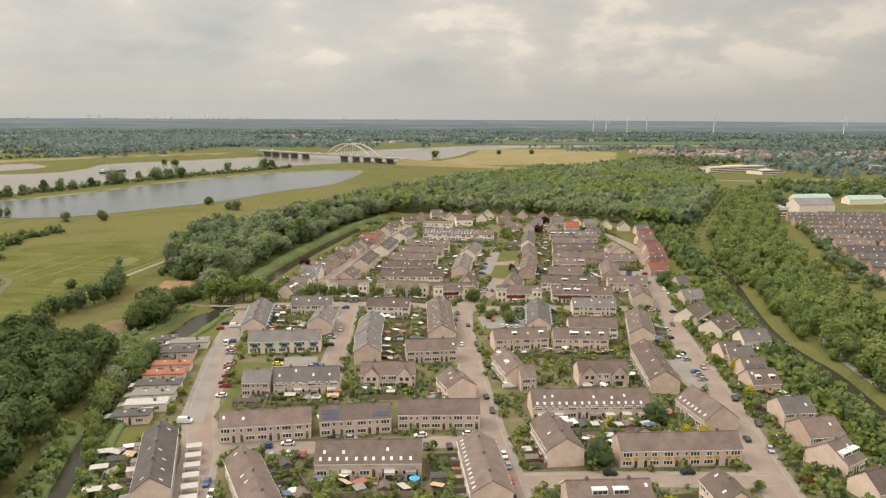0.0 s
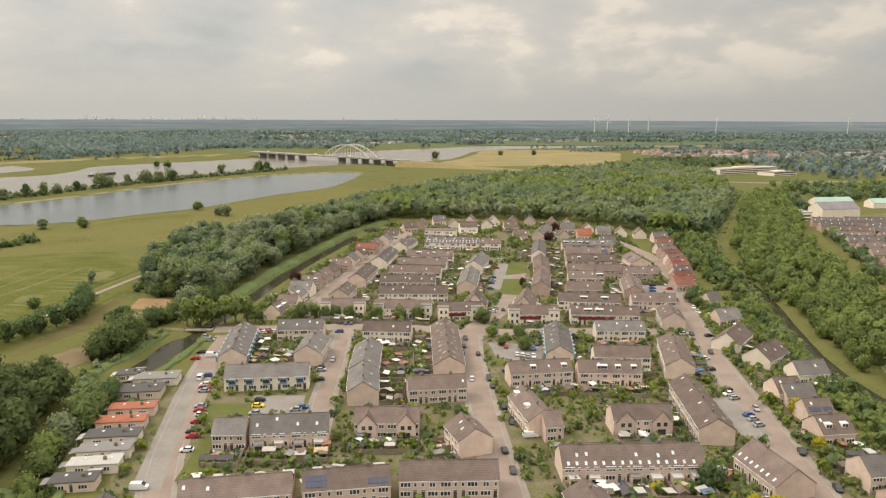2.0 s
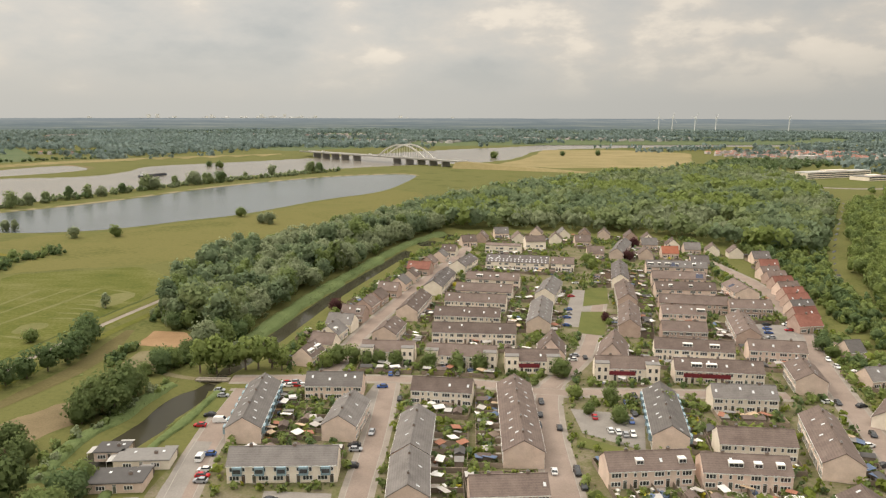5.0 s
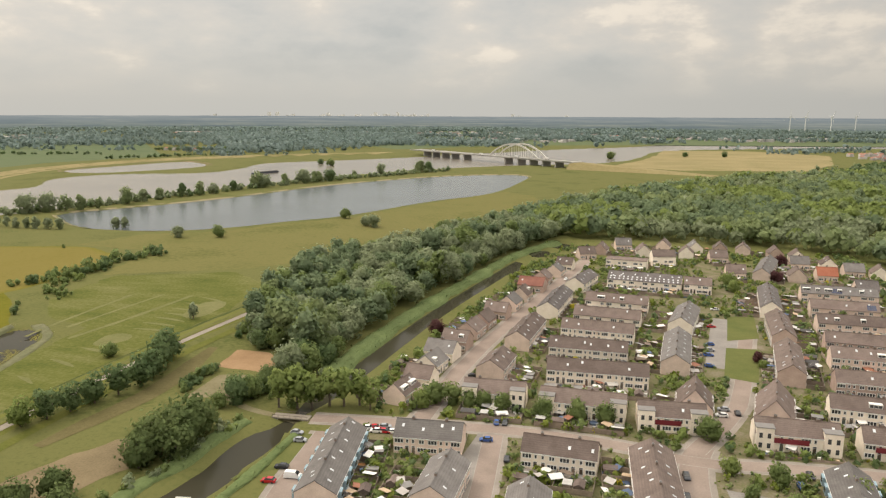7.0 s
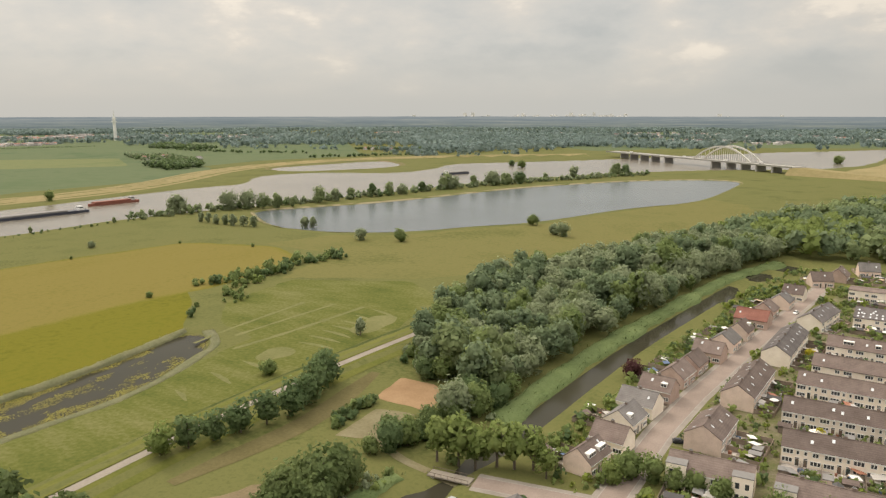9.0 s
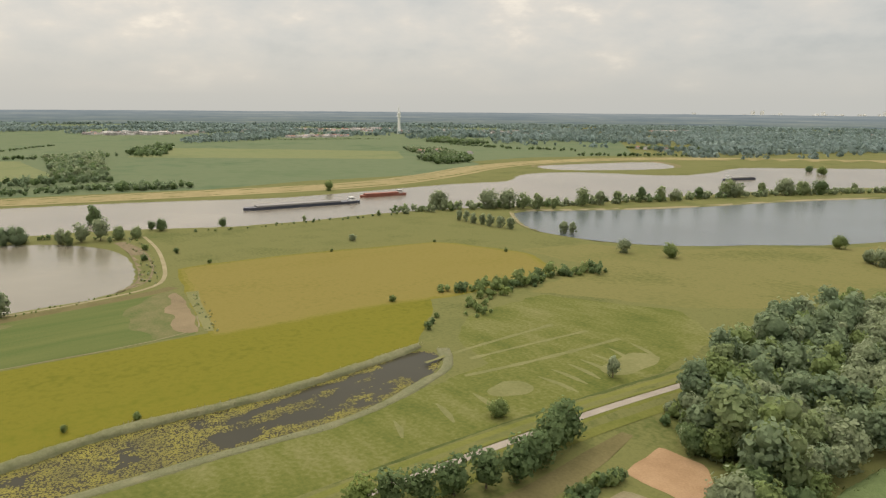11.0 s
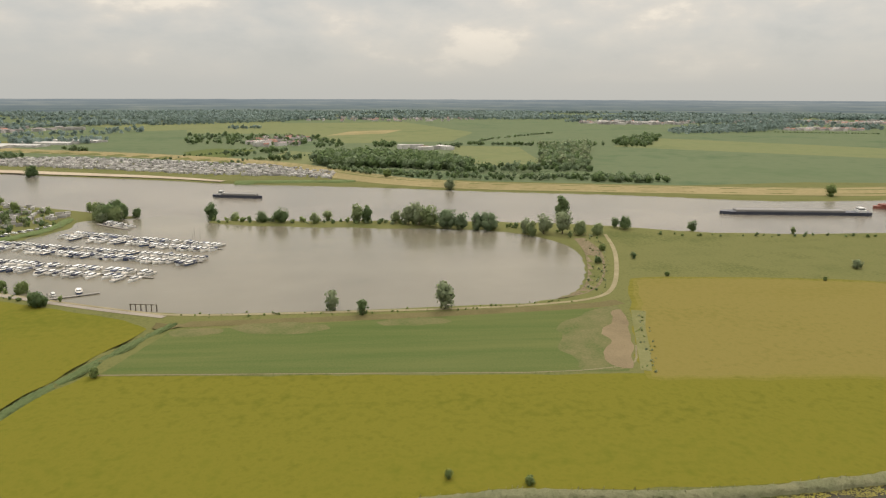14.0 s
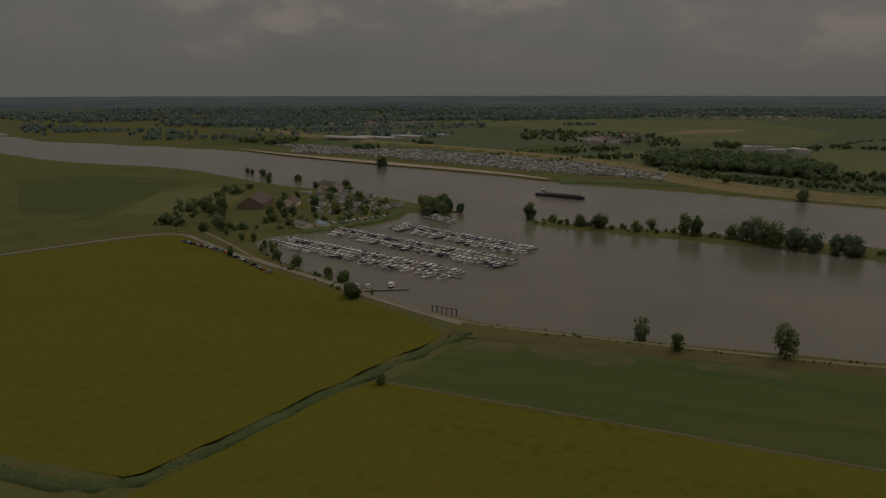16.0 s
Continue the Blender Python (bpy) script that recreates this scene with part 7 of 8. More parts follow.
def car_meshes(colour, van=False):
    paint = surface(colour + " car paint", tuple(c * 0.92 for c in PAINT[colour]), tuple(min(0.9, c * 1.06) for c in PAINT[colour]), 0.5, 3, 0.25, spec=0.6)
    b = Build()
    prof = [(-2.1, 0.80, 0.35, 0.70), (-2.0, 0.86, 0.25, 0.92), (-1.0, 0.90, 0.22, 0.96), (0.7, 0.90, 0.22, 0.95), (1.5, 0.88, 0.24, 0.86), (2.0, 0.82, 0.28, 0.70), (2.12, 0.74, 0.36, 0.56)]
    if van:
        prof = [(-2.5, 0.90, 0.35, 1.0), (-2.45, 0.95, 0.25, 1.25), (1.0, 0.95, 0.25, 1.25), (1.6, 0.95, 0.25, 1.15), (2.4, 0.9, 0.28, 0.95), (2.5, 0.8, 0.36, 0.7)]
    for k, (x, h, z0, z1) in enumerate(prof):
        n = len(b.v)
        b.v += ring_at(x, h, z0, z1)
        if k:
            for j in range(4):
                q = (j + 1) % 4
                b.f.append((n - 4 + j, n - 4 + q, n + q, n + j))
                b.m.append(0)
    b.f += [(3, 2, 1, 0), tuple(len(b.v) - 4 + j for j in range(4))]
    b.m += [0, 0]
    body = b.mesh("body", paint)
    # greenhouse with glass sides under a painted roof
    c = Build()
    low, mid, top = ((-1.75, 1.05, 0.84, 0.93), (-1.62, 0.92, 0.80, 1.05), (-1.25, 0.35, 0.66, 1.43)) if not van else ((-2.4, 1.7, 0.92, 1.2), (-2.38, 1.6, 0.9, 1.4), (-2.2, 0.9, 0.84, 2.0))
    lv = []
    for x0, x1, h, z in (low, mid, top):
        n = len(c.v)
        c.v += [(x0, -h, z), (x1, -h, z), (x1, h, z), (x0, h, z)]
        lv.append(n)
    for i, (p, q) in enumerate(zip(lv[:-1], lv[1:])):
        for j in range(4):
            k = (j + 1) % 4
            c.f.append((p + j, p + k, q + k, q + j))
            c.m.append(1 if not (van and j in (0, 2)) else 0)
    c.f.append(tuple(lv[-1] + j for j in range(4)))
    c.m.append(0)
    cabin = c.mesh("cabin", [paint, M_CARGLASS])
    w = Build()
    pts = [(math.cos(t * math.pi / 5) * 0.32, math.sin(t * math.pi / 5) * 0.32) for t in range(10)]
    w.solid([(x, -0.11, z) for x, z in pts], [(x, 0.11, z) for x, z in pts])
    return body, cabin, w.mesh("wheel", M_TYRE)


CARS = {c: car_meshes(c) for c in PAINT}
VAN = car_meshes("white", True)


def car(colour, x, y, turn, meshes=None, label=""):
    body, cabin, wheel = meshes or CARS[colour]
    ob = thing("van" if meshes else "car", pose(x, y, 0.09, 0, 0, turn), label or "parked %s hatchback on the clinker paving" % colour, "van" if meshes else "car", "parked cars")
    part("body", body, ob)
    part("cabin", cabin, ob)
    for sx in (-1.3, 1.3):
        for sy in (-0.80, 0.80):
            part("wheel", wheel, ob, at=pose(sx, sy, 0.32))


def park(colour, turn, *spots):
    for x, y in spots:
        car(colour, x, y, turn + G.uniform(-4, 4) + (180 if G.rand() < 0.5 else 0))


park("blue", 5, (-95.3, 320.8), (-51.7, 289), (-51.6, 381), (122.4, 472.2), (120.6, 465.2), (29.3, 500.4), (27.2, 484.7), (25.9, 470.3), (-54.4, 213.5))
park("white", 5, (-92.8, 310.8), (-85.2, 282.1), (-80.8, 255.2), (-66.9, 279.1), (-87.5, 379.2), (-82.6, 379.8), (134.4, 480.7), (39.3, 564), (23.7, 418.4), (-48.2, 215.6), (-6.8, 221.9), (8.8, 223.3), (110, 222.4))
park("red", 5, (-92, 307.3), (-86.8, 285.7), (-84.7, 276.2), (-82.4, 265), (-106.6, 341.1), (-57.1, 363), (-84.6, 379.6), (132.1, 470.7), (33.6, 529.8), (103.3, 193.2))
park("silver", 5, (-91.4, 304.4), (-108.5, 367.2), (-67.2, 283.5), (-53.8, 286.9), (-51.5, 327.4), (-111.8, 372.2), (119.1, 457.6), (28.5, 491.9), (25, 424), (-28.9, 219.5))
park("silver", 5, (-87.8, 289.5))
park("black", 5, (-83.6, 268.5), (-106.6, 349.6), (-68.4, 295.4), (-52.4, 330.2), (-50.5, 316.7), (-58.5, 398.9), (124.5, 479.6), (-34.3, 219.5), (71.2, 197.9), (48.6, 197))
park("yellow", 5, (-67.7, 290.1))
park("silver", 93, (-48.6, 340), (5.9, 340.2), (33.7, 345.2))
park("black", 93, (-43.4, 369.4), (-47.6, 395.2), (7.9, 370.6), (6.9, 359), (6, 350), (12.7, 348.7), (15.5, 320.1), (42.4, 378.9), (39.5, 362.6), (29.3, 421.7), (143.2, 442.8))
park("blue", 93, (-50.4, 394.9), (37.4, 355.9), (38.4, 371.6))
park("white", 93, (8.8, 317.9), (29.2, 347.8), (31.5, 346.8), (36.1, 345.4), (131.4, 418.1))
park("red", 93, (25.5, 358.5))
park("black", 95, (19, 289.7), (20.5, 277), (16.3, 255.5), (17.6, 242.4), (15.4, 317.7), (16.3, 309.7), (19.2, 185.5), (-4.8, 213.7), (2.4, 214.2), (-44, 207.9))
park("white", 95, (25.6, 210.9), (18.9, 208.2), (-62.3, 184.1), (-46.2, 207.8))
park("silver", 95, (19.5, 201.6), (-51.3, 207.4))
park("red", 95, (19.5, 192.1), (-41.8, 207.9))
park("blue", 95, (-65.5, 190.3))
park("black", 85, (107.5, 255.6), (112.4, 247.2), (106.2, 232.5), (97.6, 220.5), (114.5, 378.1), (113.8, 351.3))
park("silver", 85, (101.7, 212.9))
park("white", 85, (118.4, 402.6))
park("black", 20, (103.9, 306.5), (105.7, 329), (121.7, 375.9))
park("white", 20, (102.8, 302.6), (108.5, 342.8), (111.1, 378.9))
park("silver", 20, (103.5, 298.5), (102.5, 279.7), (102.4, 274.8))
park("blue", 20, (102.4, 283.2))
park("silver", 80, (107.2, 288.6))
park("black", 80, (106.9, 254.6), (141.6, 446.2))
park("white", 80, (131.8, 427.4))
park("blue", 75, (-65.6, 421.3))
park("black", 75, (-58.7, 495.4), (-80.9, 405.2), (-35.5, 611.1))
park("silver", 75, (-58.6, 478.2), (-59.3, 468.4))
park("white", 75, (-41.5, 617.6))
park("black", 15, (-66.2, 436.6))
park("red", 15, (-88.4, 381.9))
park("white", 15, (-91.3, 380.6))
park("silver", 15, (-85.5, 383.1))
for x, y, turn in ((-101, 345, 5), (25.5, 266, 5), (-97, 318, 95), (-86, 232, 5)):
    car("white", x, y, turn, VAN, "parked white delivery van")


# cars along the quay
for k in range(22):
    u = k / 21 + G.uniform(-0.012, 0.012)
    x, y = np.interp(u, (0, 0.55, 1), (-562, -548, -508)), np.interp(u, (0, 0.55, 1), (-38, 2, 66))
    car(("silver", "black", "white", "blue", "black", "silver", "red")[k % 7], x + 3.4 + G.uniform(-0.5, 0.5), y - 1.6, 60 + G.uniform(-8, 8) + (0 if k % 3 else 90), None, "car parked along the marina quay")


def parasol(x, y, mat, label):
    ob = thing("garden_parasol", pose(x, y, 0.05), label, "parasol", "garden parasols")
    r = [(math.cos(t * math.pi / 4), math.sin(t * math.pi / 4)) for t in range(8)]
    b = Build()
    b.solid([(c * 1.6, s * 1.6, 2.1) for c, s in r], [(c * 0.1, s * 0.1, 2.7) for c, s in r])
    part("canopy", b.mesh("canopy", mat), ob)
    b = Build()
    b.solid([(c * 0.04, s * 0.04, 0) for c, s in r], [(c * 0.04, s * 0.04, 2.12) for c, s in r])
    part("pole", b.mesh("pole", M_FRAME), ob)


parasol(-7.5, 190.5, flat("bright blue cloth", (0.06, 0.36, 0.70), 0.8), "bright blue parasol in a back garden")
big = [g for g, d in GARDENS if d > 6]
for g in big[::4]:
    w = G.dirichlet((2, 2, 2, 2))
    x, y = (g * w[:, None]).sum(0)
    parasol(x, y, M_CLOTH, "pale parasol in a back garden")

# ---- river, marina and bridge ----
M_HULL = surface("white boat hull", (0.50, 0.49, 0.47), (0.74, 0.73, 0.70), 0.5, 3, 0.4, per_object=0.35)
M_DECK = surface("boat deck", (0.42, 0.37, 0.31), (0.60, 0.55, 0.49), 0.6, 3, 0.6, per_object=0.3)
M_CANVAS = surface("dark boat canvas", (0.03, 0.045, 0.09), (0.10, 0.10, 0.12), 0.4, 2, 0.8, per_object=0.5)
M_JETTY = surface("grey jetty boards", (0.16, 0.145, 0.125), (0.27, 0.25, 0.22), 0.4, 4, 0.9)
M_STEEL = surface("painted steel arch", (0.66, 0.66, 0.63), (0.80, 0.79, 0.75), 0.05, 0.5, 0.6)
M_ARCH = surface("weathered painted arch", (0.44, 0.42, 0.385), (0.56, 0.54, 0.50), 0.05, 0.5, 0.6)
M_CONCRETE = surface("bridge concrete", (0.28, 0.27, 0.25), (0.42, 0.40, 0.37), 0.05, 0.6, 0.9)
B = np.random.RandomState(11)


def boat_meshes(l, w):
    hull = Build()
    prof = [(-l / 2, 0.85, 0.0), (-l / 6, 1.0, 0.0), (l / 6, 0.95, 0.02), (l / 3, 0.66, 0.12), (l / 2, 0.06, 0.30)]
    for k, (x, f, up) in enumerate(prof):
        n = len(hull.v)
        hull.v += [(x, -w / 2 * f * 0.75, -0.25), (x, w / 2 * f * 0.75, -0.25), (x, w / 2 * f, 1.0 + up), (x, -w / 2 * f, 1.0 + up)]
        if k:
            for j in range(4):
                q = (j + 1) % 4
                hull.f.append((n - 4 + j, n - 4 + q, n + q, n + j))
                hull.m.append(1 if j == 2 else 0)
    hull.f += [(3, 2, 1, 0), tuple(len(hull.v) - 4 + j for j in range(4))]
    hull.m += [0, 0]
    cab = stepped([(l * 0.48, w * 0.72, 0.95, 0), (l * 0.46, w * 0.70, 1.5, 0), (l * 0.42, w * 0.62, 2.0, 1), (l * 0.40, w * 0.60, 2.05, 0), (l * 0.38, w * 0.58, 2.15, 0)])
    cov = stepped([(l * 0.26, w * 0.8, 0.95, 0), (l * 0.26, w * 0.8, 1.5, 0), (l * 0.22, w * 0.6, 1.95, 0)])
    return hull.mesh("hull", [M_HULL, M_DECK]), cab.mesh("cabin", [M_HULL, M_GLASS]), cov.mesh("canopy", M_CANVAS)


MAST = stepped([(0.16, 0.16, 0, 0), (0.14, 0.14, 6, 0), (0.10, 0.10, 11, 0)]).mesh("mast", M_JETTY)
BOATS = [boat_meshes(9.0, 3.1), boat_meshes(11.0, 3.5), boat_meshes(7.5, 2.7), boat_meshes(12.5, 3.9)]


M_NAVY = surface("navy boat hull", (0.025, 0.04, 0.09), (0.05, 0.075, 0.14), 0.5, 3, 0.4, per_object=0.4)
BLUE_HULLS = []
for hull, _, _ in BOATS:
    other = hull.copy()
    other.materials[0] = M_NAVY
    BLUE_HULLS.append(other)


def boat(x, y, turn, k):
    hull, cab, cov = BOATS[k]
    ob = thing("motor_boat", pose(x, y, -1.1, 0, 0, turn), "white motor cruiser moored at a jetty", "boat", "boats in the marina")
    part("hull", BLUE_HULLS[k] if B.rand() < 0.16 else hull, ob)
    part("cabin", cab, ob)
    if B.rand() < 0.14:
        part("mast", MAST, ob, "slim pale mast", pose(0.6, 0, 1.0))
    if B.rand() < 0.45:
        part("canopy", cov, ob, "dark canvas canopy", pose(-3.2, 0, 0))


def jetty(x0, y0, x1, y1, both=True, w=2.2, gap=4.4):
    l, a = math.hypot(x1 - x0, y1 - y0), math.atan2(y1 - y0, x1 - x0)
    b = Build()
    b.box(0, -w / 2, 0.25, l, w / 2, 0.5)
    ob = thing("jetty", pose(x0, y0, -1.1, 0, 0, math.degrees(a)), "long grey boarded floating jetty", "jetty", "jetties of the marina")
    part("deck", b.mesh("deck", M_JETTY), ob)
    p = Build()
    p.solid([(math.cos(t) * 0.2, math.sin(t) * 0.2, -1) for t in np.arange(6) * 1.047], [(math.cos(t) * 0.2, math.sin(t) * 0.2, 3.2) for t in np.arange(6) * 1.047])
    pm = p.mesh("post", M_JETTY)
    for u in np.arange(8, l, 24):
        part("post", pm, ob, at=pose(u, w / 2 + 0.3, 0))
    for u in np.arange(5, l - 3, gap):
        for s in ((-1, 1) if both else (1,)):
            if B.rand() < 0.93:
                k = B.choice([0, 0, 1, 1, 2, 3])
                off = w / 2 + (9.0, 11.0, 7.5, 12.5)[k] / 2 + 0.5
                boat(x0 + u * math.cos(a) - s * off * math.sin(a), y0 + u * math.sin(a) + s * off * math.cos(a), math.degrees(a) + 90 * s + (180 if B.rand() < 0.5 else 0) + B.uniform(-7, 7), k)


jetty(-668, 66, -611, 190)
jetty(-634, 30, -573, 186)
jetty(-590, 14, -534, 168, gap=4.6)
jetty(-716, 72, -690, 104, False, gap=5)
jetty(-640, 18, -700, 52, False, gap=6)
jetty(-488, 122, -503, 150, False, gap=6)


def barge(x, y, turn, l, w, hold, label):
    ob = thing("cargo_barge", pose(x, y, -1.2, 0, 0, turn), label, "barge", "barges on the river")
    h = Build()
    prof = [(-l / 2, 0.7), (-l / 2 + 4, 1.0), (l / 2 - 9, 1.0), (l / 2 - 2, 0.6), (l / 2, 0.15)]
    for k, (px, f) in enumerate(prof):
        n = len(h.v)
        h.v += [(px, -w / 2 * f, -0.5), (px, w / 2 * f, -0.5), (px, w / 2 * f, 2.6), (px, -w / 2 * f, 2.6)]
        if k:
            for j in range(4):
                q = (j + 1) % 4
                h.f.append((n - 4 + j, n - 4 + q, n + q, n + j))
                h.m.append(0)
    h.f += [(3, 2, 1, 0), tuple(len(h.v) - 4 + j for j in range(4))]
    h.m += [0, 0]
    part("hull", h.mesh("hull", hold), ob)
    c = stepped([(l * 0.72, w * 0.86, 2.55, 0), (l * 0.72, w * 0.86, 3.9, 0), (l * 0.71, w * 0.74, 4.3, 0)])
    part("hatch_cover", c.mesh("hatch_cover", M_LEAD if hold is M_BARGE else M_BARGE_RED), ob, at=pose(l * 0.04, 0, 0))
    wh = stepped([(6, w * 0.8, 2.55, 0), (6, w * 0.8, 4.6, 0), (4, w * 0.6, 4.7, 0), (4, w * 0.6, 5.6, 1), (4.3, w * 0.65, 6.6, 0)])
    part("wheelhouse", wh.mesh("wheelhouse", [M_HULL, M_GLASS]), ob, "white wheelhouse", pose(-l / 2 + 8, 0, 0))


M_BARGE = surface("dark blue-black hull", (0.030, 0.034, 0.05), (0.06, 0.065, 0.085), 0.1, 1, 0.5)
M_BARGE_RED = surface("rusty red hull", (0.16, 0.05, 0.035), (0.24, 0.09, 0.06), 0.1, 1, 0.6)
barge(-729, 655, 262, 128, 11.5, M_BARGE, "long dark loaded cargo barge on the river")
barge(-752, 776, 262, 60, 9, M_BARGE_RED, "rusty red cargo barge on the river")
barge(-868, 153, 74, 52, 7, M_BARGE, "low dark empty barge on the river")
barge(-590, 1320, 70, 60, 8, M_BARGE, "dark barge far up the river")


def bridge():
    x0, y0, x1, y1 = -466, 1895, -88, 1560
    l, a = math.hypot(x1 - x0, y1 - y0), math.atan2(y1 - y0, x1 - x0)
    ob = thing("arch_bridge", pose(x0, y0, 0, 0, 0, math.degrees(a)), "long road bridge with a pale steel arch over the river", "bridge")
    d = Build()
    d.box(-30, -13, 10.6, l + 10, 13, 12.4).box(-30, -13.4, 12.4, l + 10, -13, 13.4).box(-30, 13, 12.4, l + 10, 13.4, 13.4)
    part("deck", d.mesh("deck", M_CONCRETE), ob)
    p = Build()
    p.solid([(-2, -11, -3), (2, -11, -3), (2, 11, -3), (-2, 11, -3)], [(-1.4, -10, 10.6), (1.4, -10, 10.6), (1.4, 10, 10.6), (-1.4, 10, 10.6)])
    pier = p.mesh("pier", M_CONCRETE)
    for u in (26, 62, 100, 138, 182, 322, 362, 398, 434, 470):
        part("pier", pier, ob, at=pose(u, 0, 0))
    u0, u1, rise = 273, 424, 27.0
    for s in (-12, 12):
        arc, n = Build(), 20
        for k in range(n + 1):
            t = k / n
            u, z = u0 + (u1 - u0) * t, 12.4 + rise * 4 * t * (1 - t)
            m = len(arc.v)
            arc.v += [(u, s - 1.0, z - 1.4), (u, s + 1.0, z - 1.4), (u, s + 1.0, z + 1.4), (u, s - 1.0, z + 1.4)]
            if k:
                for j in range(4):
                    q = (j + 1) % 4
                    arc.f.append((m - 4 + j, m - 4 + q, m + q, m + j))
                    arc.m.append(0)
        part("arch", arc.mesh("arch", M_ARCH), ob, "pale painted steel arch")
        for k in range(1, 14):
            t = k / 14
            h = Build()
            u = u0 + (u1 - u0) * t
            h.box(u - 0.3, s - 0.3, 12.4, u + 0.3, s + 0.3, 12.4 + rise * 4 * t * (1 - t))
            part("hanger", h.mesh("hanger", M_ARCH), ob)


bridge()


def lorry(u, s):
    """A lorry on the bridge, u metres along the deck."""
    m = pose(-466, 1895, 0, 0, 0, -41.55) @ pose(u, s, 12.4)
    ob = thing("lorry", m, "white lorry driving over the arch bridge", "lorry", "lorries on the bridge")
    b = Build()
    b.box(-5.5, -1.25, 1.1, 3.2, 1.25, 3.9)
    part("trailer", b.mesh("trailer", M_HULL), ob)
    b = Build()
    b.box(3.5, -1.2, 0.7, 5.8, 1.2, 3.2).box(5.78, -1.0, 1.9, 5.84, 1.0, 2.9, 1)
    part("cab", b.mesh("cab", [M_HULL, M_GLASS]), ob)
    w = Build()
    pts = [(math.cos(t * math.pi / 5) * 0.5, math.sin(t * math.pi / 5) * 0.5) for t in range(10)]
    w.solid([(x, -1.2, z) for x, z in pts], [(x, 1.2, z) for x, z in pts])
    wm = w.mesh("wheel", M_TYRE)
    for px in (-4.2, -2.9, 4.4):
        part("wheel", wm, ob, at=pose(px, 0, 0.5))


for u, s in ((60, -6), (240, -7), (355, -6), (430, 5)):
    lorry(u, s)
b = Build()
for k in range(12):
    t0, t1 = k / 12, (k + 1) / 12
    z0, z1 = 11.8 * (1 - t0), 11.8 * (1 - t1)
    b.solid([(t0 * 260, -30 + 12 * t0, 0), (t1 * 260, -30 + 12 * t1, 0), (t1 * 260, 30 - 12 * t1, 0), (t0 * 260, 30 - 12 * t0, 0)],
            [(t0 * 260, -13, z0), (t1 * 260, -13, z1 + 0.01), (t1 * 260, 13, z1 + 0.01), (t0 * 260, 13, z0)])
ob = new("embankment", b.mesh("embankment", M_DIKE))
ob.matrix_basis = pose(-87, 1559, 0, 0, 0, -24)
tagged(ob, "grassy embankment of the road to the bridge", "embankment", kind="structure")

# little bridge over the canal
ob = thing("road_bridge", pose(-119, 384, 0, 0, 0, 2), "small low concrete bridge over the canal", "bridge")
b = Build()
b.box(-6.5, -1.9, 0.02, 6.5, 1.9, 0.42)
part("deck", b.mesh("deck", M_PATH), ob)
b = Build()
b.box(-5.4, -1.8, -2.2, -4.4, 1.8, 0.02).box(4.4, -1.8, -2.2, 5.4, 1.8, 0.02)
part("abutment", b.mesh("abutment", M_CONCRETE), ob)
for side in (-1.8, 1.8):
    b = Build()
    b.box(-6.3, side - 0.05, 1.2, 6.3, side + 0.05, 1.32)
    for u in np.arange(-6.2, 6.3, 2.06):
        b.box(u - 0.05, side - 0.05, 0.42, u + 0.05, side + 0.05, 1.2)
    part("railing", b.mesh("railing", M_BARK), ob, "dark railing")


def barn(x, y, turn, l, w, h, wall, roof, label):
    ob = thing("barn", pose(x, y, 0, 0, 0, turn), label, "barn")
    part("wall", body_build(l, w / 2, h, h + w * 0.28).mesh("wall", wall), ob)
    part("roof", roof_build(l, w / 2, h, h + w * 0.28).mesh("roof", roof), ob)


def hall(x, y, turn, l, w, h, wall, roof, label):
    """A flat-roofed building with bands of windows and a parapet."""
    ob = thing("hall", pose(x, y, 0, 0, 0, turn), label, "hall")
    b = Build()
    b.box(-l / 2, -w / 2, 0, l / 2, w / 2, h)
    part("wall", b.mesh("wall", wall), ob)
    b = Build()
    b.box(-l / 2 - 0.3, -w / 2 - 0.3, h, l / 2 + 0.3, w / 2 + 0.3, h + 0.7)
    part("roof", b.mesh("roof", roof), ob)
    for z in np.arange(1.0, h - 1.5, 3.2):
        for s in (-1, 1):
            b = Build()
            b.box(-l / 2 + 1.5, s * w / 2 - 0.1, z, l / 2 - 1.5, s * w / 2 + 0.1, z + 1.5)
            part("window_band", b.mesh("window_band", M_GLASS), ob, "band of dark windows")
    b = Build()
    b.box(-l / 6, -w / 5, h + 0.7, l / 6, w / 5, h + 2.6)
    part("plant_room", b.mesh("plant_room", wall), ob)


barn(-716, -90, 22, 46, 22, 4, M_SHED, M_ROOF, "long low farm barn with a brown roof")
barn(-725, -60, 20, 22, 14, 4, M_WALL, M_ROOF, "farmhouse with a brown roof by the marina")
barn(-845, -88, 60, 26, 12, 4, M_WALL, M_ROOF_DARK, "dark roofed house on the point")
barn(-634, 8, 60, 18, 7, 3, M_WALL_WHITE, M_LEAD, "white harbour office with a grey roof")
barn(-642, 20, 60, 13, 6, 2.6, M_WALL_WHITE, M_BLUE_PANEL, "harbour shed under a blue cover")

# mooring piles by the shore
ob = thing("mooring_frame", pose(-470, 176, -1.1, 0, 0, 80), "old timber landing frame in the water", "landing stage")
for k in range(6):
    b = Build()
    b.box(-0.2, -0.2, -1, 0.2, 0.2, 3.4)
    part("post", b.mesh("post", M_BARK), ob, at=pose(k * 2.6, 0, 0))
b = Build()
b.box(-0.4, -0.15, 3.0, 13.4, 0.15, 3.3)
part("beam", b.mesh("beam", M_BARK), ob)


# ---- across the river and far away ----
D = np.random.RandomState(77)


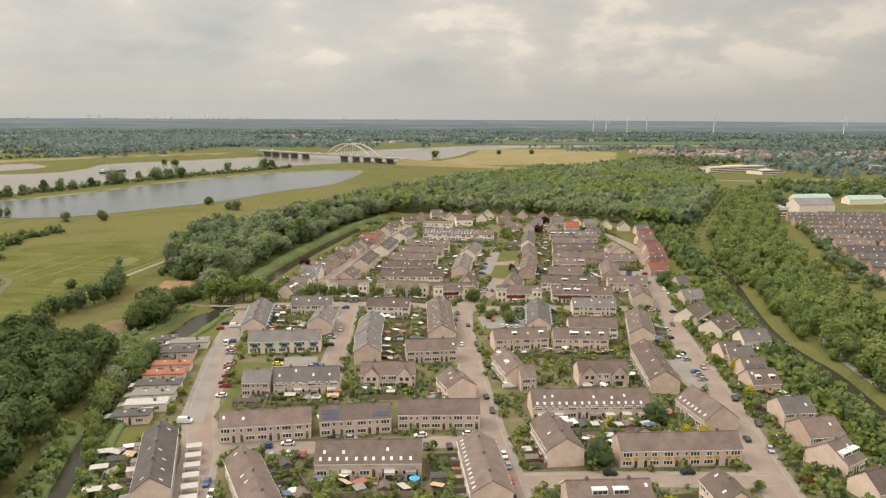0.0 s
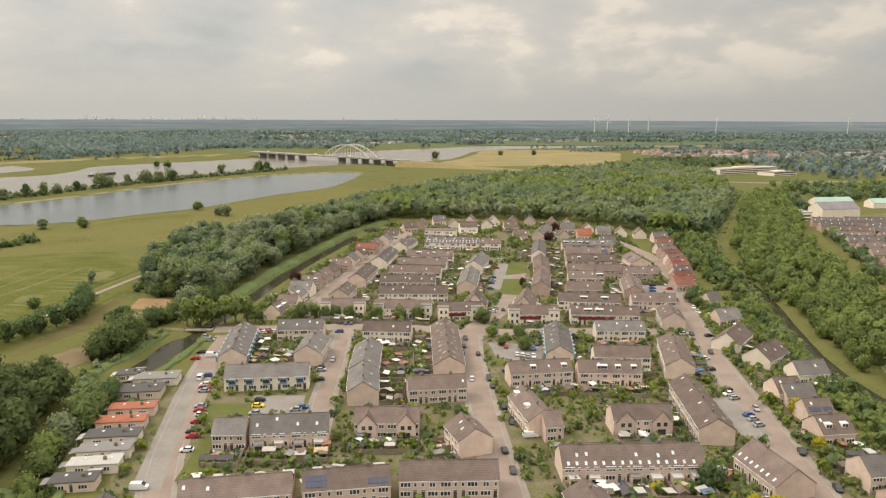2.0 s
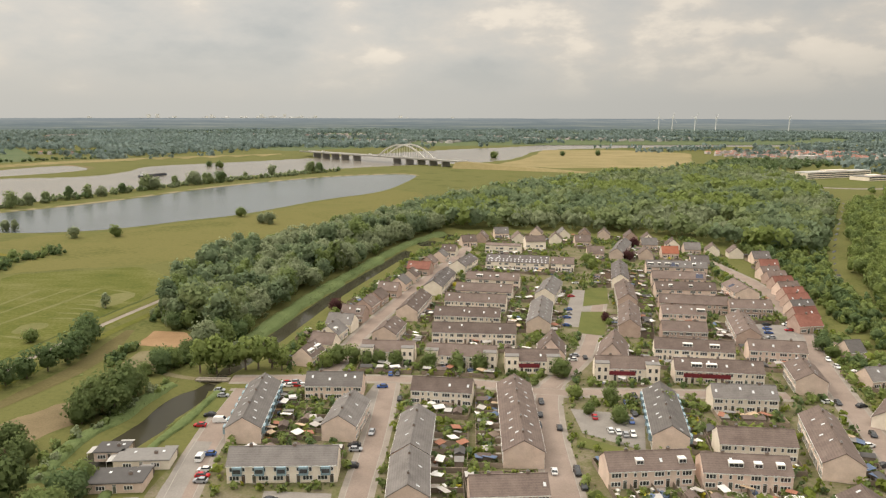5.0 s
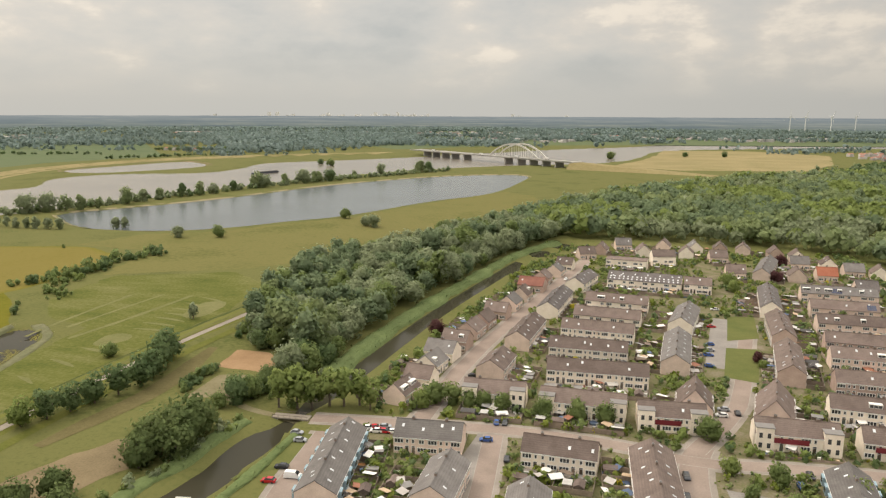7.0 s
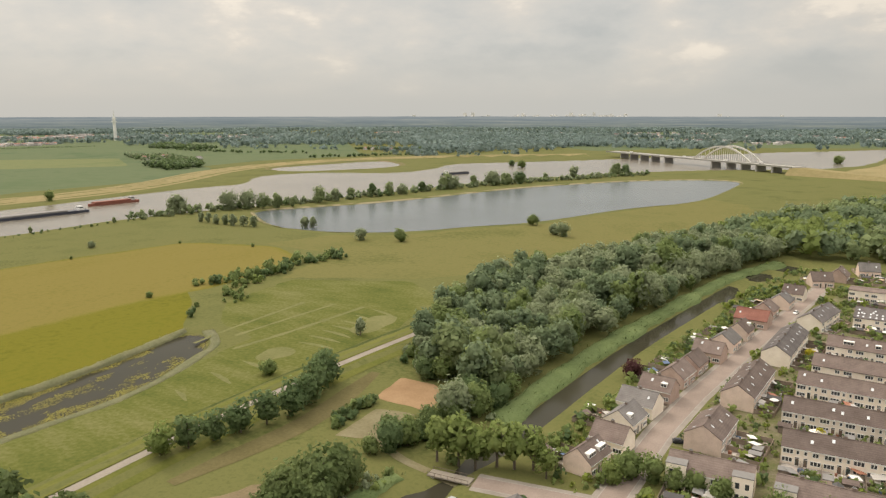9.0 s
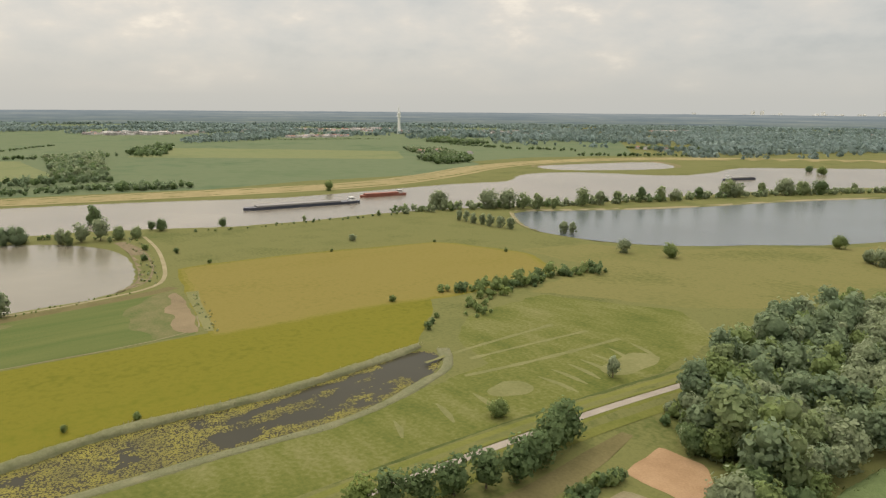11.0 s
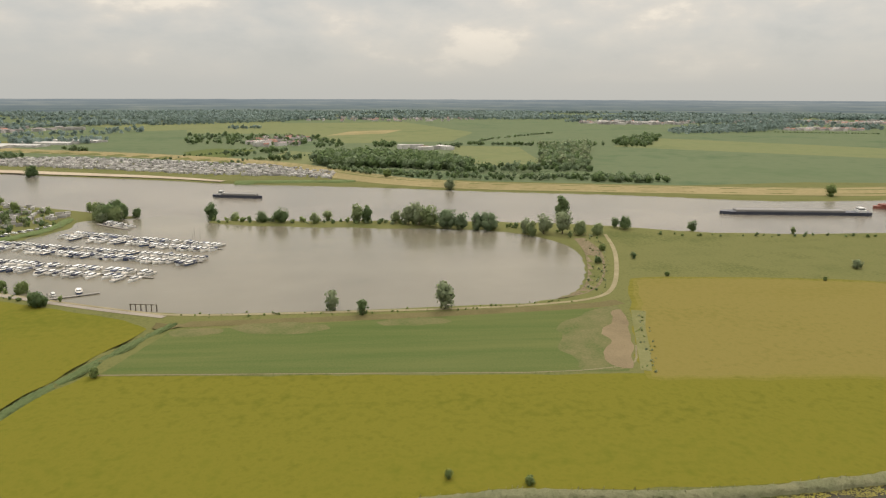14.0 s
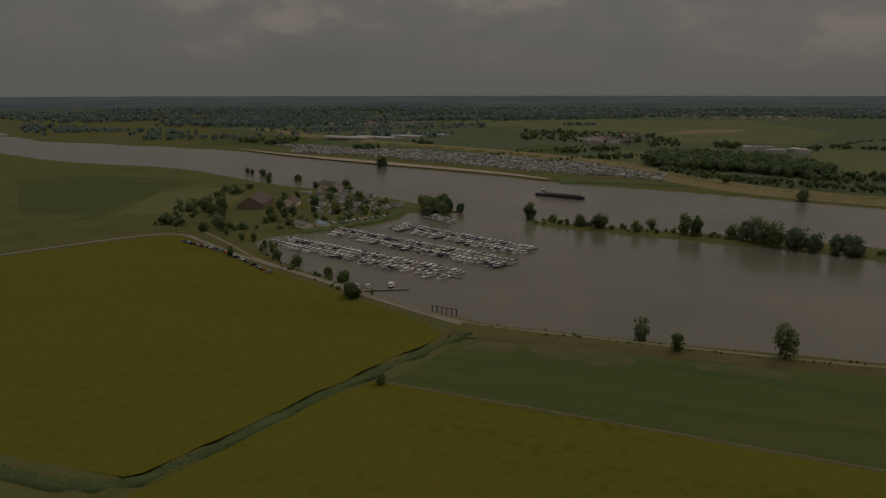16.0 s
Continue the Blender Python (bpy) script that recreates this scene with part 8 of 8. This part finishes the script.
def boxes_stuff(name, spots, wall, roof, label, category, pitched=True):
    """Many small gabled bodies in one mesh. spots: x, y, length, width, height, turn."""
    b = Build()
    zs = land_z([s[0] for s in spots], [s[1] for s in spots])
    for (x, y, l, w, h, a), z in zip(spots, zs):
        m = pose(x, y, z - 0.1, 0, 0, a)
        rz = h + w * (0.32 if pitched else 0.04)
        lo = [m @ Vector(p) for p in ((-l / 2, -w / 2, 0), (l / 2, -w / 2, 0), (l / 2, w / 2, 0), (-l / 2, w / 2, 0))]
        up = [m @ Vector(p) for p in ((-l / 2, -w / 2, h), (l / 2, -w / 2, h), (l / 2, w / 2, h), (-l / 2, w / 2, h))]
        r0, r1 = m @ Vector((-l / 2, 0, rz)), m @ Vector((l / 2, 0, rz))
        n = len(b.v)
        b.v += [tuple(p) for p in (*lo, *up, r0, r1)]
        for f, k in (((0, 1, 5, 4), 0), ((2, 3, 7, 6), 0), ((1, 2, 6, 9, 5), 0), ((3, 0, 4, 8, 7), 0), ((4, 5, 9, 8), 1), ((6, 7, 8, 9), 1)):
            b.f.append(tuple(n + i for i in f))
            b.m.append(k)
    ob = new(name, b.mesh(name, [wall, roof]))
    return tagged(ob, label, category, kind="stuff")


M_CARAVAN = surface("caravan white", (0.26, 0.245, 0.23), (0.52, 0.50, 0.475), 0.1, 0.5, 0.6, per_island=0.35)
M_CARAVAN_ROOF = surface("caravan roofs", (0.13, 0.115, 0.105), (0.45, 0.425, 0.40), 0.08, 0.3, 0.7, per_island=0.5)
M_FARWALL = surface("distant walls", (0.34, 0.31, 0.29), (0.54, 0.51, 0.49), 0.02, 0.2, 0.9, per_island=0.3)
M_FARROOF = surface("distant roofs", (0.16, 0.135, 0.13), (0.26, 0.225, 0.215), 0.01, 0.1, 0.9, per_island=0.45, spec=0.1)
camp = scattered([(-1218, -372), (-1216, -255), (-1180, -147), (-1118, -11), (-1075, 82), (-1050, 175), (-1020, 235), (-1070, 240), (-1200, 135), (-1320, -110), (-1350, -193), (-1337, -434)], 8.8, (1, 1.01), [0], D)
boxes_stuff("caravan_park", [(x, y, D.uniform(5, 10), 3, 2.6, D.uniform(0, 180)) for x, y, _, _ in camp], M_CARAVAN, M_CARAVAN_ROOF, "crowded caravan park behind the river beach", "caravans", False)
camp = scattered([(-1400, -460), (-1345, -300), (-1330, -440), (-1380, -520)], 11, (1, 1.01), [0], D)
boxes_stuff("caravan_park", [(x, y, D.uniform(5, 10), 3, 2.6, D.uniform(0, 180)) for x, y, _, _ in camp], M_CARAVAN, M_CARAVAN_ROOF, "more caravans behind the river beach", "caravans", False)
camp = scattered([(-840, -60), (-760, 40), (-700, 20), (-690, -20), (-760, -60), (-800, -100)], 11, (1, 1.01), [0], D)
boxes_stuff("caravan_field", [(x, y, D.uniform(4, 7), 2.6, 2.5, D.uniform(0, 180)) for x, y, _, _ in camp], M_CARAVAN, M_CARAVAN_ROOF, "white caravans on the point beside the marina", "caravans", False)
boxes_stuff("greenhouse", [(-1560 - 70 * k, -440 + 30 * k, 120, 40, 4, 75) for k in range(4)], M_CARAVAN, M_WHITE_ROOF, "long pale greenhouses", "greenhouse", False)

WOODS, NEARWOODS = [], []


def wood(poly, gap, h, slots=(0, 0, 1), into=WOODS):
    into.extend(scattered(poly, gap, h, list(slots), D))


def hedge(pts, gap, h, wide=6, into=WOODS):
    p = resample(pts, gap, False)
    for x, y in p:
        if D.rand() < 0.85:
            into.append((x + D.uniform(-wide, wide) / 2, y + D.uniform(-wide, wide) / 2, D.uniform(*h), D.randint(2)))


# groves and rows behind the far dike
wood([(-1205, 198), (-1159, 248), (-1159, 315), (-1112, 372), (-1117, 418), (-1180, 430), (-1272, 386), (-1347, 302), (-1318, 197)], 10, (13, 18), (0, 1, 1), NEARWOODS)
wood([(-1112, 385), (-1119, 425), (-1143, 519), (-1127, 582), (-1085, 578), (-1082, 480), (-1068, 400)], 14, (8, 13), (0, 1), NEARWOODS)
wood([(-1143, 519), (-1127, 582), (-1320, 640), (-1600, 720), (-1558, 610), (-1330, 562)], 12, (10, 16), (0, 1, 2), NEARWOODS)
for off in (0, -16, -34):
    hedge([(-1118 + off, 228), (-1058 + off, 298), (-1015 + off, 363), (-992 + off, 463), (-985 + off, 545), (-960 + off, 610)], 8, (6, 9), 3, NEARWOODS)
wood([(-966, 548), (-950, 612), (-965, 640), (-1000, 620), (-1005, 556)], 10, (7, 12), (0, 1), NEARWOODS)
wood([(-1572, 286), (-1572, 332), (-1650, 332), (-1650, 286)], 12, (9, 12), (1,), NEARWOODS)
wood([(-1560, 770), (-1556, 826), (-1918, 993), (-1940, 960), (-1707, 802)], 17, (9, 15), (0, 1, 1), NEARWOODS)
wood([(-1067, 1140), (-1068, 1222), (-1150, 1290), (-1230, 1262), (-1200, 1200)], 11, (12, 16), (0, 1, 1), NEARWOODS)
wood([(-1230, 1262), (-1180, 1310), (-1419, 1468), (-1512, 1410), (-1330, 1300)], 17, (7, 12), (0, 1, 2), NEARWOODS)
wood([(-1772, 1700), (-1583, 1705), (-1560, 1760), (-1740, 1800), (-1895, 1890)], 14, (11, 15), (1, 1, 0), NEARWOODS)
wood([(-1667, -99), (-1633, 51), (-1537, 206), (-1600, 236), (-1900, 150), (-1994, -15), (-2030, -186)], 27, (7, 13), (0, 1), NEARWOODS)
wood([(-990, 1985), (-1160, 1985), (-1230, 1890), (-1120, 1900)], 15, (8, 12), (0, 1), NEARWOODS)
for x, y in ((-1427, -584), (-1393, -511), (-1495, -541), (-1333, -287), (-1475, -234), (-1300, 150), (-1560, 430), (-1380, 60), (-1440, 110)):
    wood([(x - 24, y - 18), (x + 16, y - 26), (x + 26, y + 16), (x - 12, y + 28)], 13, (8, 13), (0, 1), NEARWOODS)
for pts, gap, h in (([(-1627, 455), (-1614, 595), (-1590, 745)], 8, (8, 11)), ([(-1300, 120), (-1390, 190), (-1470, 230)], 7, (3, 5)), ([(-1250, -60), (-1420, 20), (-1560, 70)], 8, (3, 6)), ([(-1190, 60), (-1300, 120)], 8, (4, 7)),
                    ([(-1639, 475), (-1829, 550), (-2116, 767)], 9, (4, 7)), ([(-2149, 1340), (-2090, 1500), (-2006, 1699)], 6, (4, 5)), ([(-1080, 1560), (-1010, 1640), (-900, 1790)], 9, (7, 11)), ([(-1600, 1650), (-1350, 1640), (-1180, 1700)], 9, (7, 11))):
    hedge(pts, gap, h, 5, NEARWOODS)
# trees of the eastern side
wood([(324, 700), (348, 765), (402, 855), (446, 975), (430, 985), (372, 838), (322, 716)], 11, (9, 13), (1, 1, 0), NEARWOODS)
wood([(471, 946), (480, 1149), (523, 1120), (610, 1130), (699, 1170), (740, 1000), (560, 930)], 14, (9, 14), (0, 1, 3), NEARWOODS)
wood([(250, 420), (268, 505), (298, 575), (318, 640), (336, 700), (330, 640), (300, 545), (275, 470), (262, 420)], 9, (6, 11), (0, 1, 3), NEARWOODS)
wood([(280, 450), (340, 700), (440, 720), (470, 600), (400, 450)], 24, (4, 8), (0, 3, 1), NEARWOODS)
wood([(341, 1612), (392, 1618), (503, 1800), (640, 1780), (700, 1700), (560, 1560), (470, 1480), (390, 1520)], 18, (10, 14), (0, 1), NEARWOODS)
wood([(640, 1250), (1100, 1250), (1500, 1700), (1000, 1880), (700, 1840), (640, 1500)], 27, (9, 14), (0, 1))
wood([(335, 2180), (513, 2430), (600, 2480), (640, 2300), (420, 2160)], 24, (8, 12))
wood([(620, 1900), (900, 1900), (1400, 2100), (1300, 2500), (900, 2480), (600, 2200)], 38, (7, 12))
wood([(384, 3300), (560, 3200), (680, 3260), (700, 3500), (420, 3500)], 28, (10, 14))
# dense woods further off
wood([(-870, 1830), (-1078, 2037), (-1500, 2700), (-1778, 3101), (-1318, 3400), (-919, 3500), (-640, 2480), (-780, 2080)], 21, (12, 16))
wood([(-2788, -368), (-3177, -82), (-4317, 89), (-4500, -500), (-3600, -900)], 26, (11, 15), (1, 1, 0))
wood([(-2712, -492), (-3071, -86), (-2990, -50), (-2630, -450)], 20, (9, 13), (1,))
wood([(-2354, -136), (-2405, -58), (-2440, -70), (-2390, -150)], 14, (8, 12), (1,))
wood([(-2098, -911), (-2129, -691), (-2921, -1083), (-3370, -1719), (-2649, -1671)], 27, (10, 14), (1, 1, 0))
wood([(-2495, 1364), (-2548, 1682), (-2480, 1690), (-2100, 1330), (-2056, 1080), (-2200, 1120)], 20, (10, 14), (1, 1, 0))
# bands of woods towards the horizon
n = 120000
fx, fy = D.uniform(-4600, 2900, n), D.uniform(-2700, 4800, n)
r, th = np.hypot(fx + 80, fy - 200), np.arctan2(fy - 200, fx + 80)
lr = np.log(np.maximum(r, 1))
big = np.array([noise.noise((a * 6.5, b * 12.0, 4.0)) + 0.55 * noise.noise((a * 24.0, b * 40.0, 8.0)) for a, b in zip(th, lr)])
bar = np.where(r > 3900, -0.08, np.where(r > 3000, 0.05, np.where(fy > 2050, -0.02, 0.26)))
keep = (r < 4560) & (r > 1650) & (big + D.uniform(-0.06, 0.06, n) > bar) & (signed(fx, fy, RIVER) < -40) & ~((fx > -700) & (fx < 640) & (fy < 2350))
keep &= ~((fx < -900) & (r < 2750) & (fy > -300) & (fy < 1750))
keep &= ~inside(fx, fy, [(-1900, -300), (-2700, -420), (-3100, -60), (-3400, 500), (-2900, 1050), (-2300, 800), (-1900, 300)])
for x, y, d in zip(fx[keep], fy[keep], r[keep]):
    WOODS.append((x, y, D.uniform(9, 13) * (1.0 if d < 2200 else 1.25), D.choice([0, 0, 1])))
# darker far foliage, its colour likewise tinted with haze
M_HAZEWOOD2 = foliage("hazy far dark woods", (0.145, 0.195, 0.175), (0.205, 0.26, 0.225), 0.9, 0.06, 0.004)
WOODS, NEARWOODS = np.array(WOODS, float), np.array(NEARWOODS, float)
planted("groves", NEARWOODS, MID, [M_HAZELEAF2, M_LEAF2, M_WILLOW, M_LEAF3], "groves, hedges and tree rows round fields and houses", "woods", rs=D)
planted("distant_woods", WOODS, LOW, [M_HAZEWOOD, M_HAZEWOOD2, M_HAZEWOOD, M_LEAF3], "distant woods and hedgerows of the polder", "woods", rs=D)

TOWN, REDTOWN, HALLS = [], [], []


def town(cx, cy, rx, ry, n, big=0.0, red=0.3):
    for _ in range(n):
        a, q = D.uniform(0, 6.283), math.sqrt(D.rand())
        spot = (cx + rx * q * math.cos(a), cy + ry * q * math.sin(a))
        if D.rand() < big:
            HALLS.append((*spot, D.uniform(20, 60), D.uniform(12, 24), D.uniform(5, 9), D.choice([0, 90, 20, 110])))
        else:
            (REDTOWN if D.rand() < red else TOWN).append((*spot, D.uniform(8, 18), 8, D.uniform(4, 6), D.choice([0, 90, 20, 110])))


town(-1760, 80, 170, 70, 70, 0.05)
town(-1525, 382, 22, 42, 6, 0.5)
town(-2860, 1260, 170, 220, 130, 0.3)
town(-2270, 1640, 60, 130, 50, 0.1)
town(-2680, 2330, 300, 250, 190, 0.3)
town(-2130, 2560, 260, 180, 150, 0.35)
town(-2900, 1900, 250, 300, 130, 0.2)
town(-1330, 1390, 90, 50, 6, 0, 0.7)
town(-1130, 1930, 70, 30, 8, 0, 0.7)
town(-1500, 3300, 520, 260, 260, 0.35)
town(-600, 3500, 620, 330, 260, 0.3)
town(-380, 2860, 260, 160, 60, 0.35)
town(420, 3300, 420, 300, 120, 0.3)
town(780, 2060, 260, 190, 210, 0.04, 0.8)
town(1150, 2000, 260, 260, 160, 0.1, 0.6)
town(1150, 1450, 300, 160, 120, 0.15, 0.6)
town(-3300, 300, 300, 400, 90, 0.15)
town(-2300, -760, 150, 200, 40, 0.2)
M_REDROOF = surface("distant red roofs", (0.26, 0.13, 0.10), (0.36, 0.19, 0.15), 0.01, 0.1, 0.9, per_island=0.3, spec=0.1)
boxes_stuff("distant_town", TOWN, M_FARWALL, M_FARROOF, "scattered houses of distant towns", "town")
boxes_stuff("distant_town", REDTOWN, M_FARWALL, M_REDROOF, "scattered red-roofed houses of distant towns", "town")
boxes_stuff("distant_halls", HALLS, M_CARAVAN, M_CARAVAN_ROOF, "pale sheds and halls of distant towns", "sheds", False)
flats = Build()
for k in range(44):
    a = radians(90 + (D.uniform(13.5, 22) if k < 30 else D.uniform(2, 30)))
    x, y = -80 + 4740 * math.cos(a), 200 + 4740 * math.sin(a)
    w, h = D.uniform(9, 22), D.uniform(76, 92) + (10 if k % 7 == 0 else 0)
    flats.box(x, y, 0, x + w, y + 15, h)
# pale blocks; the white also carries the lightening by haze
ob = new("distant_flats", flats.mesh("distant_flats", [M_FRAME]))
tagged(ob, "tall pale blocks of a city on the horizon", "city", kind="stuff")

# eastern quarter beyond the tree belt
sheet("pavement_east", [(268, 430), (300, 560), (338, 690), (366, 775), (470, 830), (620, 800), (560, 560), (470, 400)], 0.03, M_GARDEN, "gardens and paving of the eastern quarter", "pavement")
for i in range(11):
    y, x = 452 + 27.5 * i, 277 + 6.6 * i
    for j in range(4):
        l = D.uniform(24, 38)
        a = radians(-7 + D.uniform(-3, 3))
        house(x, y, x + l * math.cos(a), y + l * math.sin(a), D.uniform(9, 11), 5.2, D.uniform(8.6, 9.6), "pink", "dark" if D.rand() < 0.7 else "brown", front=1, sky=1.1, unit=7, openings=False, chimneys=j % 2 == 0)
        x, y = x + l + D.uniform(4, 9), y + D.uniform(-6, 2)
M_COPPER = surface("green copper roofing", (0.26, 0.38, 0.32), (0.36, 0.48, 0.41), 0.05, 0.6, 0.7)
M_BLUEROOF = surface("purplish slate roofing", (0.17, 0.155, 0.165), (0.25, 0.23, 0.24), 0.05, 0.6, 0.8)
barn(402, 800, 12, 44, 22, 9, M_WALL_WHITE, M_BLUEROOF, "large school with pale walls and a slate roof")
hall(352, 772, 12, 22, 12, 8, M_WALL_WHITE, M_WHITE_ROOF, "pale apartment block beyond the trees")
barn(446, 890, 8, 46, 16, 6, M_WALL_WHITE, M_COPPER, "long low hall with a green copper roof")
barn(505, 880, 8, 46, 16, 6, M_WALL_WHITE, M_COPPER, "long low hall with a green copper roof")
hall(572, 890, 8, 60, 22, 6, M_WALL_WHITE, M_WHITE_ROOF, "long white hall beyond the trees")
hall(548, 1395, 28, 150, 26, 10, M_WALL_WHITE, M_WHITE_ROOF, "long pale office building in the fields")
hall(590, 1350, 28, 60, 34, 6, M_WALL_WHITE, M_LEAD, "low wing of a pale office building")
sheet("sports_field", [(430, 1225), (640, 1240), (760, 1225), (700, 1330), (480, 1330)], 0.04, M_LAWN, "mown grass beside a main road", "lawn", 3, 20)
ribbon("main_road", [(380, 1160), (426, 1215), (513, 1184), (628, 1228), (760, 1212), (1000, 1180)], 14, 0.12, M_PARK, "grey main road beyond the woods", "road", 1)
ribbon("east_road", [(169, 180), (168, 240), (169, 290), (177, 330), (194, 362)], 4, 0.15, M_PARK, "grey road under the tree belt", "road", 1)


def mast():
    ob = thing("telecom_tower", pose(-2382, 2079, 0), "tall pale concrete telecom tower", "tower")
    s = Build()
    ring = np.arange(12) * math.pi / 6
    for r0, z0, r1, z1 in ((6.5, 0, 5.2, 66), (9, 66, 9, 71), (5, 71, 5, 76), (7.5, 76, 7.5, 82), (3, 82, 2.4, 96), (1.2, 96, 0.8, 112)):
        s = Build()
        s.solid([(math.cos(t) * r0, math.sin(t) * r0, z0) for t in ring], [(math.cos(t) * r1, math.sin(t) * r1, z1) for t in ring])
        part("antenna" if z0 == 96 else "gallery" if z0 in (66, 76) else "shaft", s.mesh("shaft", M_STEEL), ob)


mast()


def turbine(x, y, turn):
    ob = thing("wind_turbine", pose(x, y, 0, 0, 0, turn), "white wind turbine on the horizon", "wind turbine", "wind turbines")
    s, ring = Build(), np.arange(8) * math.pi / 4
    s.solid([(math.cos(t) * 2.6, math.sin(t) * 2.6, 0) for t in ring], [(math.cos(t) * 1.5, math.sin(t) * 1.5, 85) for t in ring])
    part("mast", s.mesh("mast", M_STEEL), ob)
    n = Build()
    n.box(-2, -5, 84, 2, 4, 88)
    part("nacelle", n.mesh("nacelle", M_STEEL), ob)
    for k in range(3):
        b = Build()
        b.solid([(-1.6, -5.6, 1), (1.6, -5.6, 1), (1.6, -5.1, 1), (-1.6, -5.1, 1)], [(-0.3, -5.5, 40), (0.3, -5.5, 40), (0.3, -5.3, 40), (-0.3, -5.3, 40)])
        part("blade", b.mesh("blade", M_STEEL), ob, at=Matrix.Translation((0, 0, 86)) @ pose(0, 0, 0, 0, k * 120 + turn, 0))


for k, (x, y) in enumerate(((890, 4420), (965, 4420), (1090, 4420), (1200, 4400), (1560, 4300), (2150, 4000))):
    turbine(x, y, 20 * k)

# far backdrop: a glowing ring with woods, fields and haze painted on it
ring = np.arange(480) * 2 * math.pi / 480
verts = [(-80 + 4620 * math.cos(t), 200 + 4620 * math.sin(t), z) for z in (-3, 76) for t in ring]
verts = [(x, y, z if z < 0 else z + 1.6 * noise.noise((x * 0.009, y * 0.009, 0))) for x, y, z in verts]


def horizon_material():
    mat = bpy.data.materials.new("distant land with painted haze")
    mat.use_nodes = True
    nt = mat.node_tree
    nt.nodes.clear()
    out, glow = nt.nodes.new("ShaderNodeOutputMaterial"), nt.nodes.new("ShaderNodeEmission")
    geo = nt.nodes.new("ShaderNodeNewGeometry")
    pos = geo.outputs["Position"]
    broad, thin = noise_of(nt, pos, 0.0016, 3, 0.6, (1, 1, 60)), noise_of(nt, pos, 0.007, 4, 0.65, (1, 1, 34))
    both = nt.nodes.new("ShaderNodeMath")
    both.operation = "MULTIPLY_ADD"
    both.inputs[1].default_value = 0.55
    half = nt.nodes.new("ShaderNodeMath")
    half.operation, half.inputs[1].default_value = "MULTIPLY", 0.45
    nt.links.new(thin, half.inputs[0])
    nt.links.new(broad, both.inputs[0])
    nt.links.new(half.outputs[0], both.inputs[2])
    # haze painted into the glow: paler and bluer towards the top
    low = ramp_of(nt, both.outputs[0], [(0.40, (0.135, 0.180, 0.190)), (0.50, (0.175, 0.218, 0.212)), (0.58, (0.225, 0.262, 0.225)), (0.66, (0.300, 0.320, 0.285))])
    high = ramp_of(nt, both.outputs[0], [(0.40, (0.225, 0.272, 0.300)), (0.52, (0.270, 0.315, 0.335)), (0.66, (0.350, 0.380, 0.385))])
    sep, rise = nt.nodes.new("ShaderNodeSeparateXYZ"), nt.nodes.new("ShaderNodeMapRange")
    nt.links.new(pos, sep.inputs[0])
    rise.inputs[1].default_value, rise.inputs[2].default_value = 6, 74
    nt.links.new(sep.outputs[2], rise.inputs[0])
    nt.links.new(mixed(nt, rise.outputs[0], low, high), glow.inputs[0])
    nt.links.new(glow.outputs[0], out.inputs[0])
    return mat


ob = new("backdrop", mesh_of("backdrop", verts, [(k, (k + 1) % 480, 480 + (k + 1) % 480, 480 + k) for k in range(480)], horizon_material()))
tagged(ob, "glowing backdrop of woods and fields with painted haze on the horizon", "backdrop", kind="structure")

# trees and willows at the wood's corner, between the sand patch and the canal
for x, y, h, m, l in ((-137, 423, 14, M_WILLOW, "broad silver-grey willow beside the sand patch"), (-131, 427, 12, M_LEAF, "round green tree at the wood's corner"), (-128, 437, 10, M_LEAF2, "round dark green tree at the wood's corner"), (-127, 447, 9, M_LEAF, "round green tree at the wood's corner"),
                      (-137, 434, 12, M_LEAF2, "round dark green tree at the wood's corner"), (-143, 414, 6, M_LEAF2, "dark shrubby tree beside the sand patch"), (-146, 407, 5, M_LEAF, "low green tree beside the sand patch"), (-143, 391, 10, M_LEAF2, "dark green tree beside the canal bridge"), (-140, 396, 9, M_LEAF, "round green tree beside the canal bridge"), (-147, 386, 6, M_LEAF, "low green tree beside the canal bridge"),
                      (-163, 449, 10, M_LEAF2, "dark round tree at the edge of the sand patch"), (-156, 451, 11, M_LEAF, "green tree at the edge of the sand patch")):
    tree(x, y, h, m, l, ROUND, "a", "trees at the wood's corner")
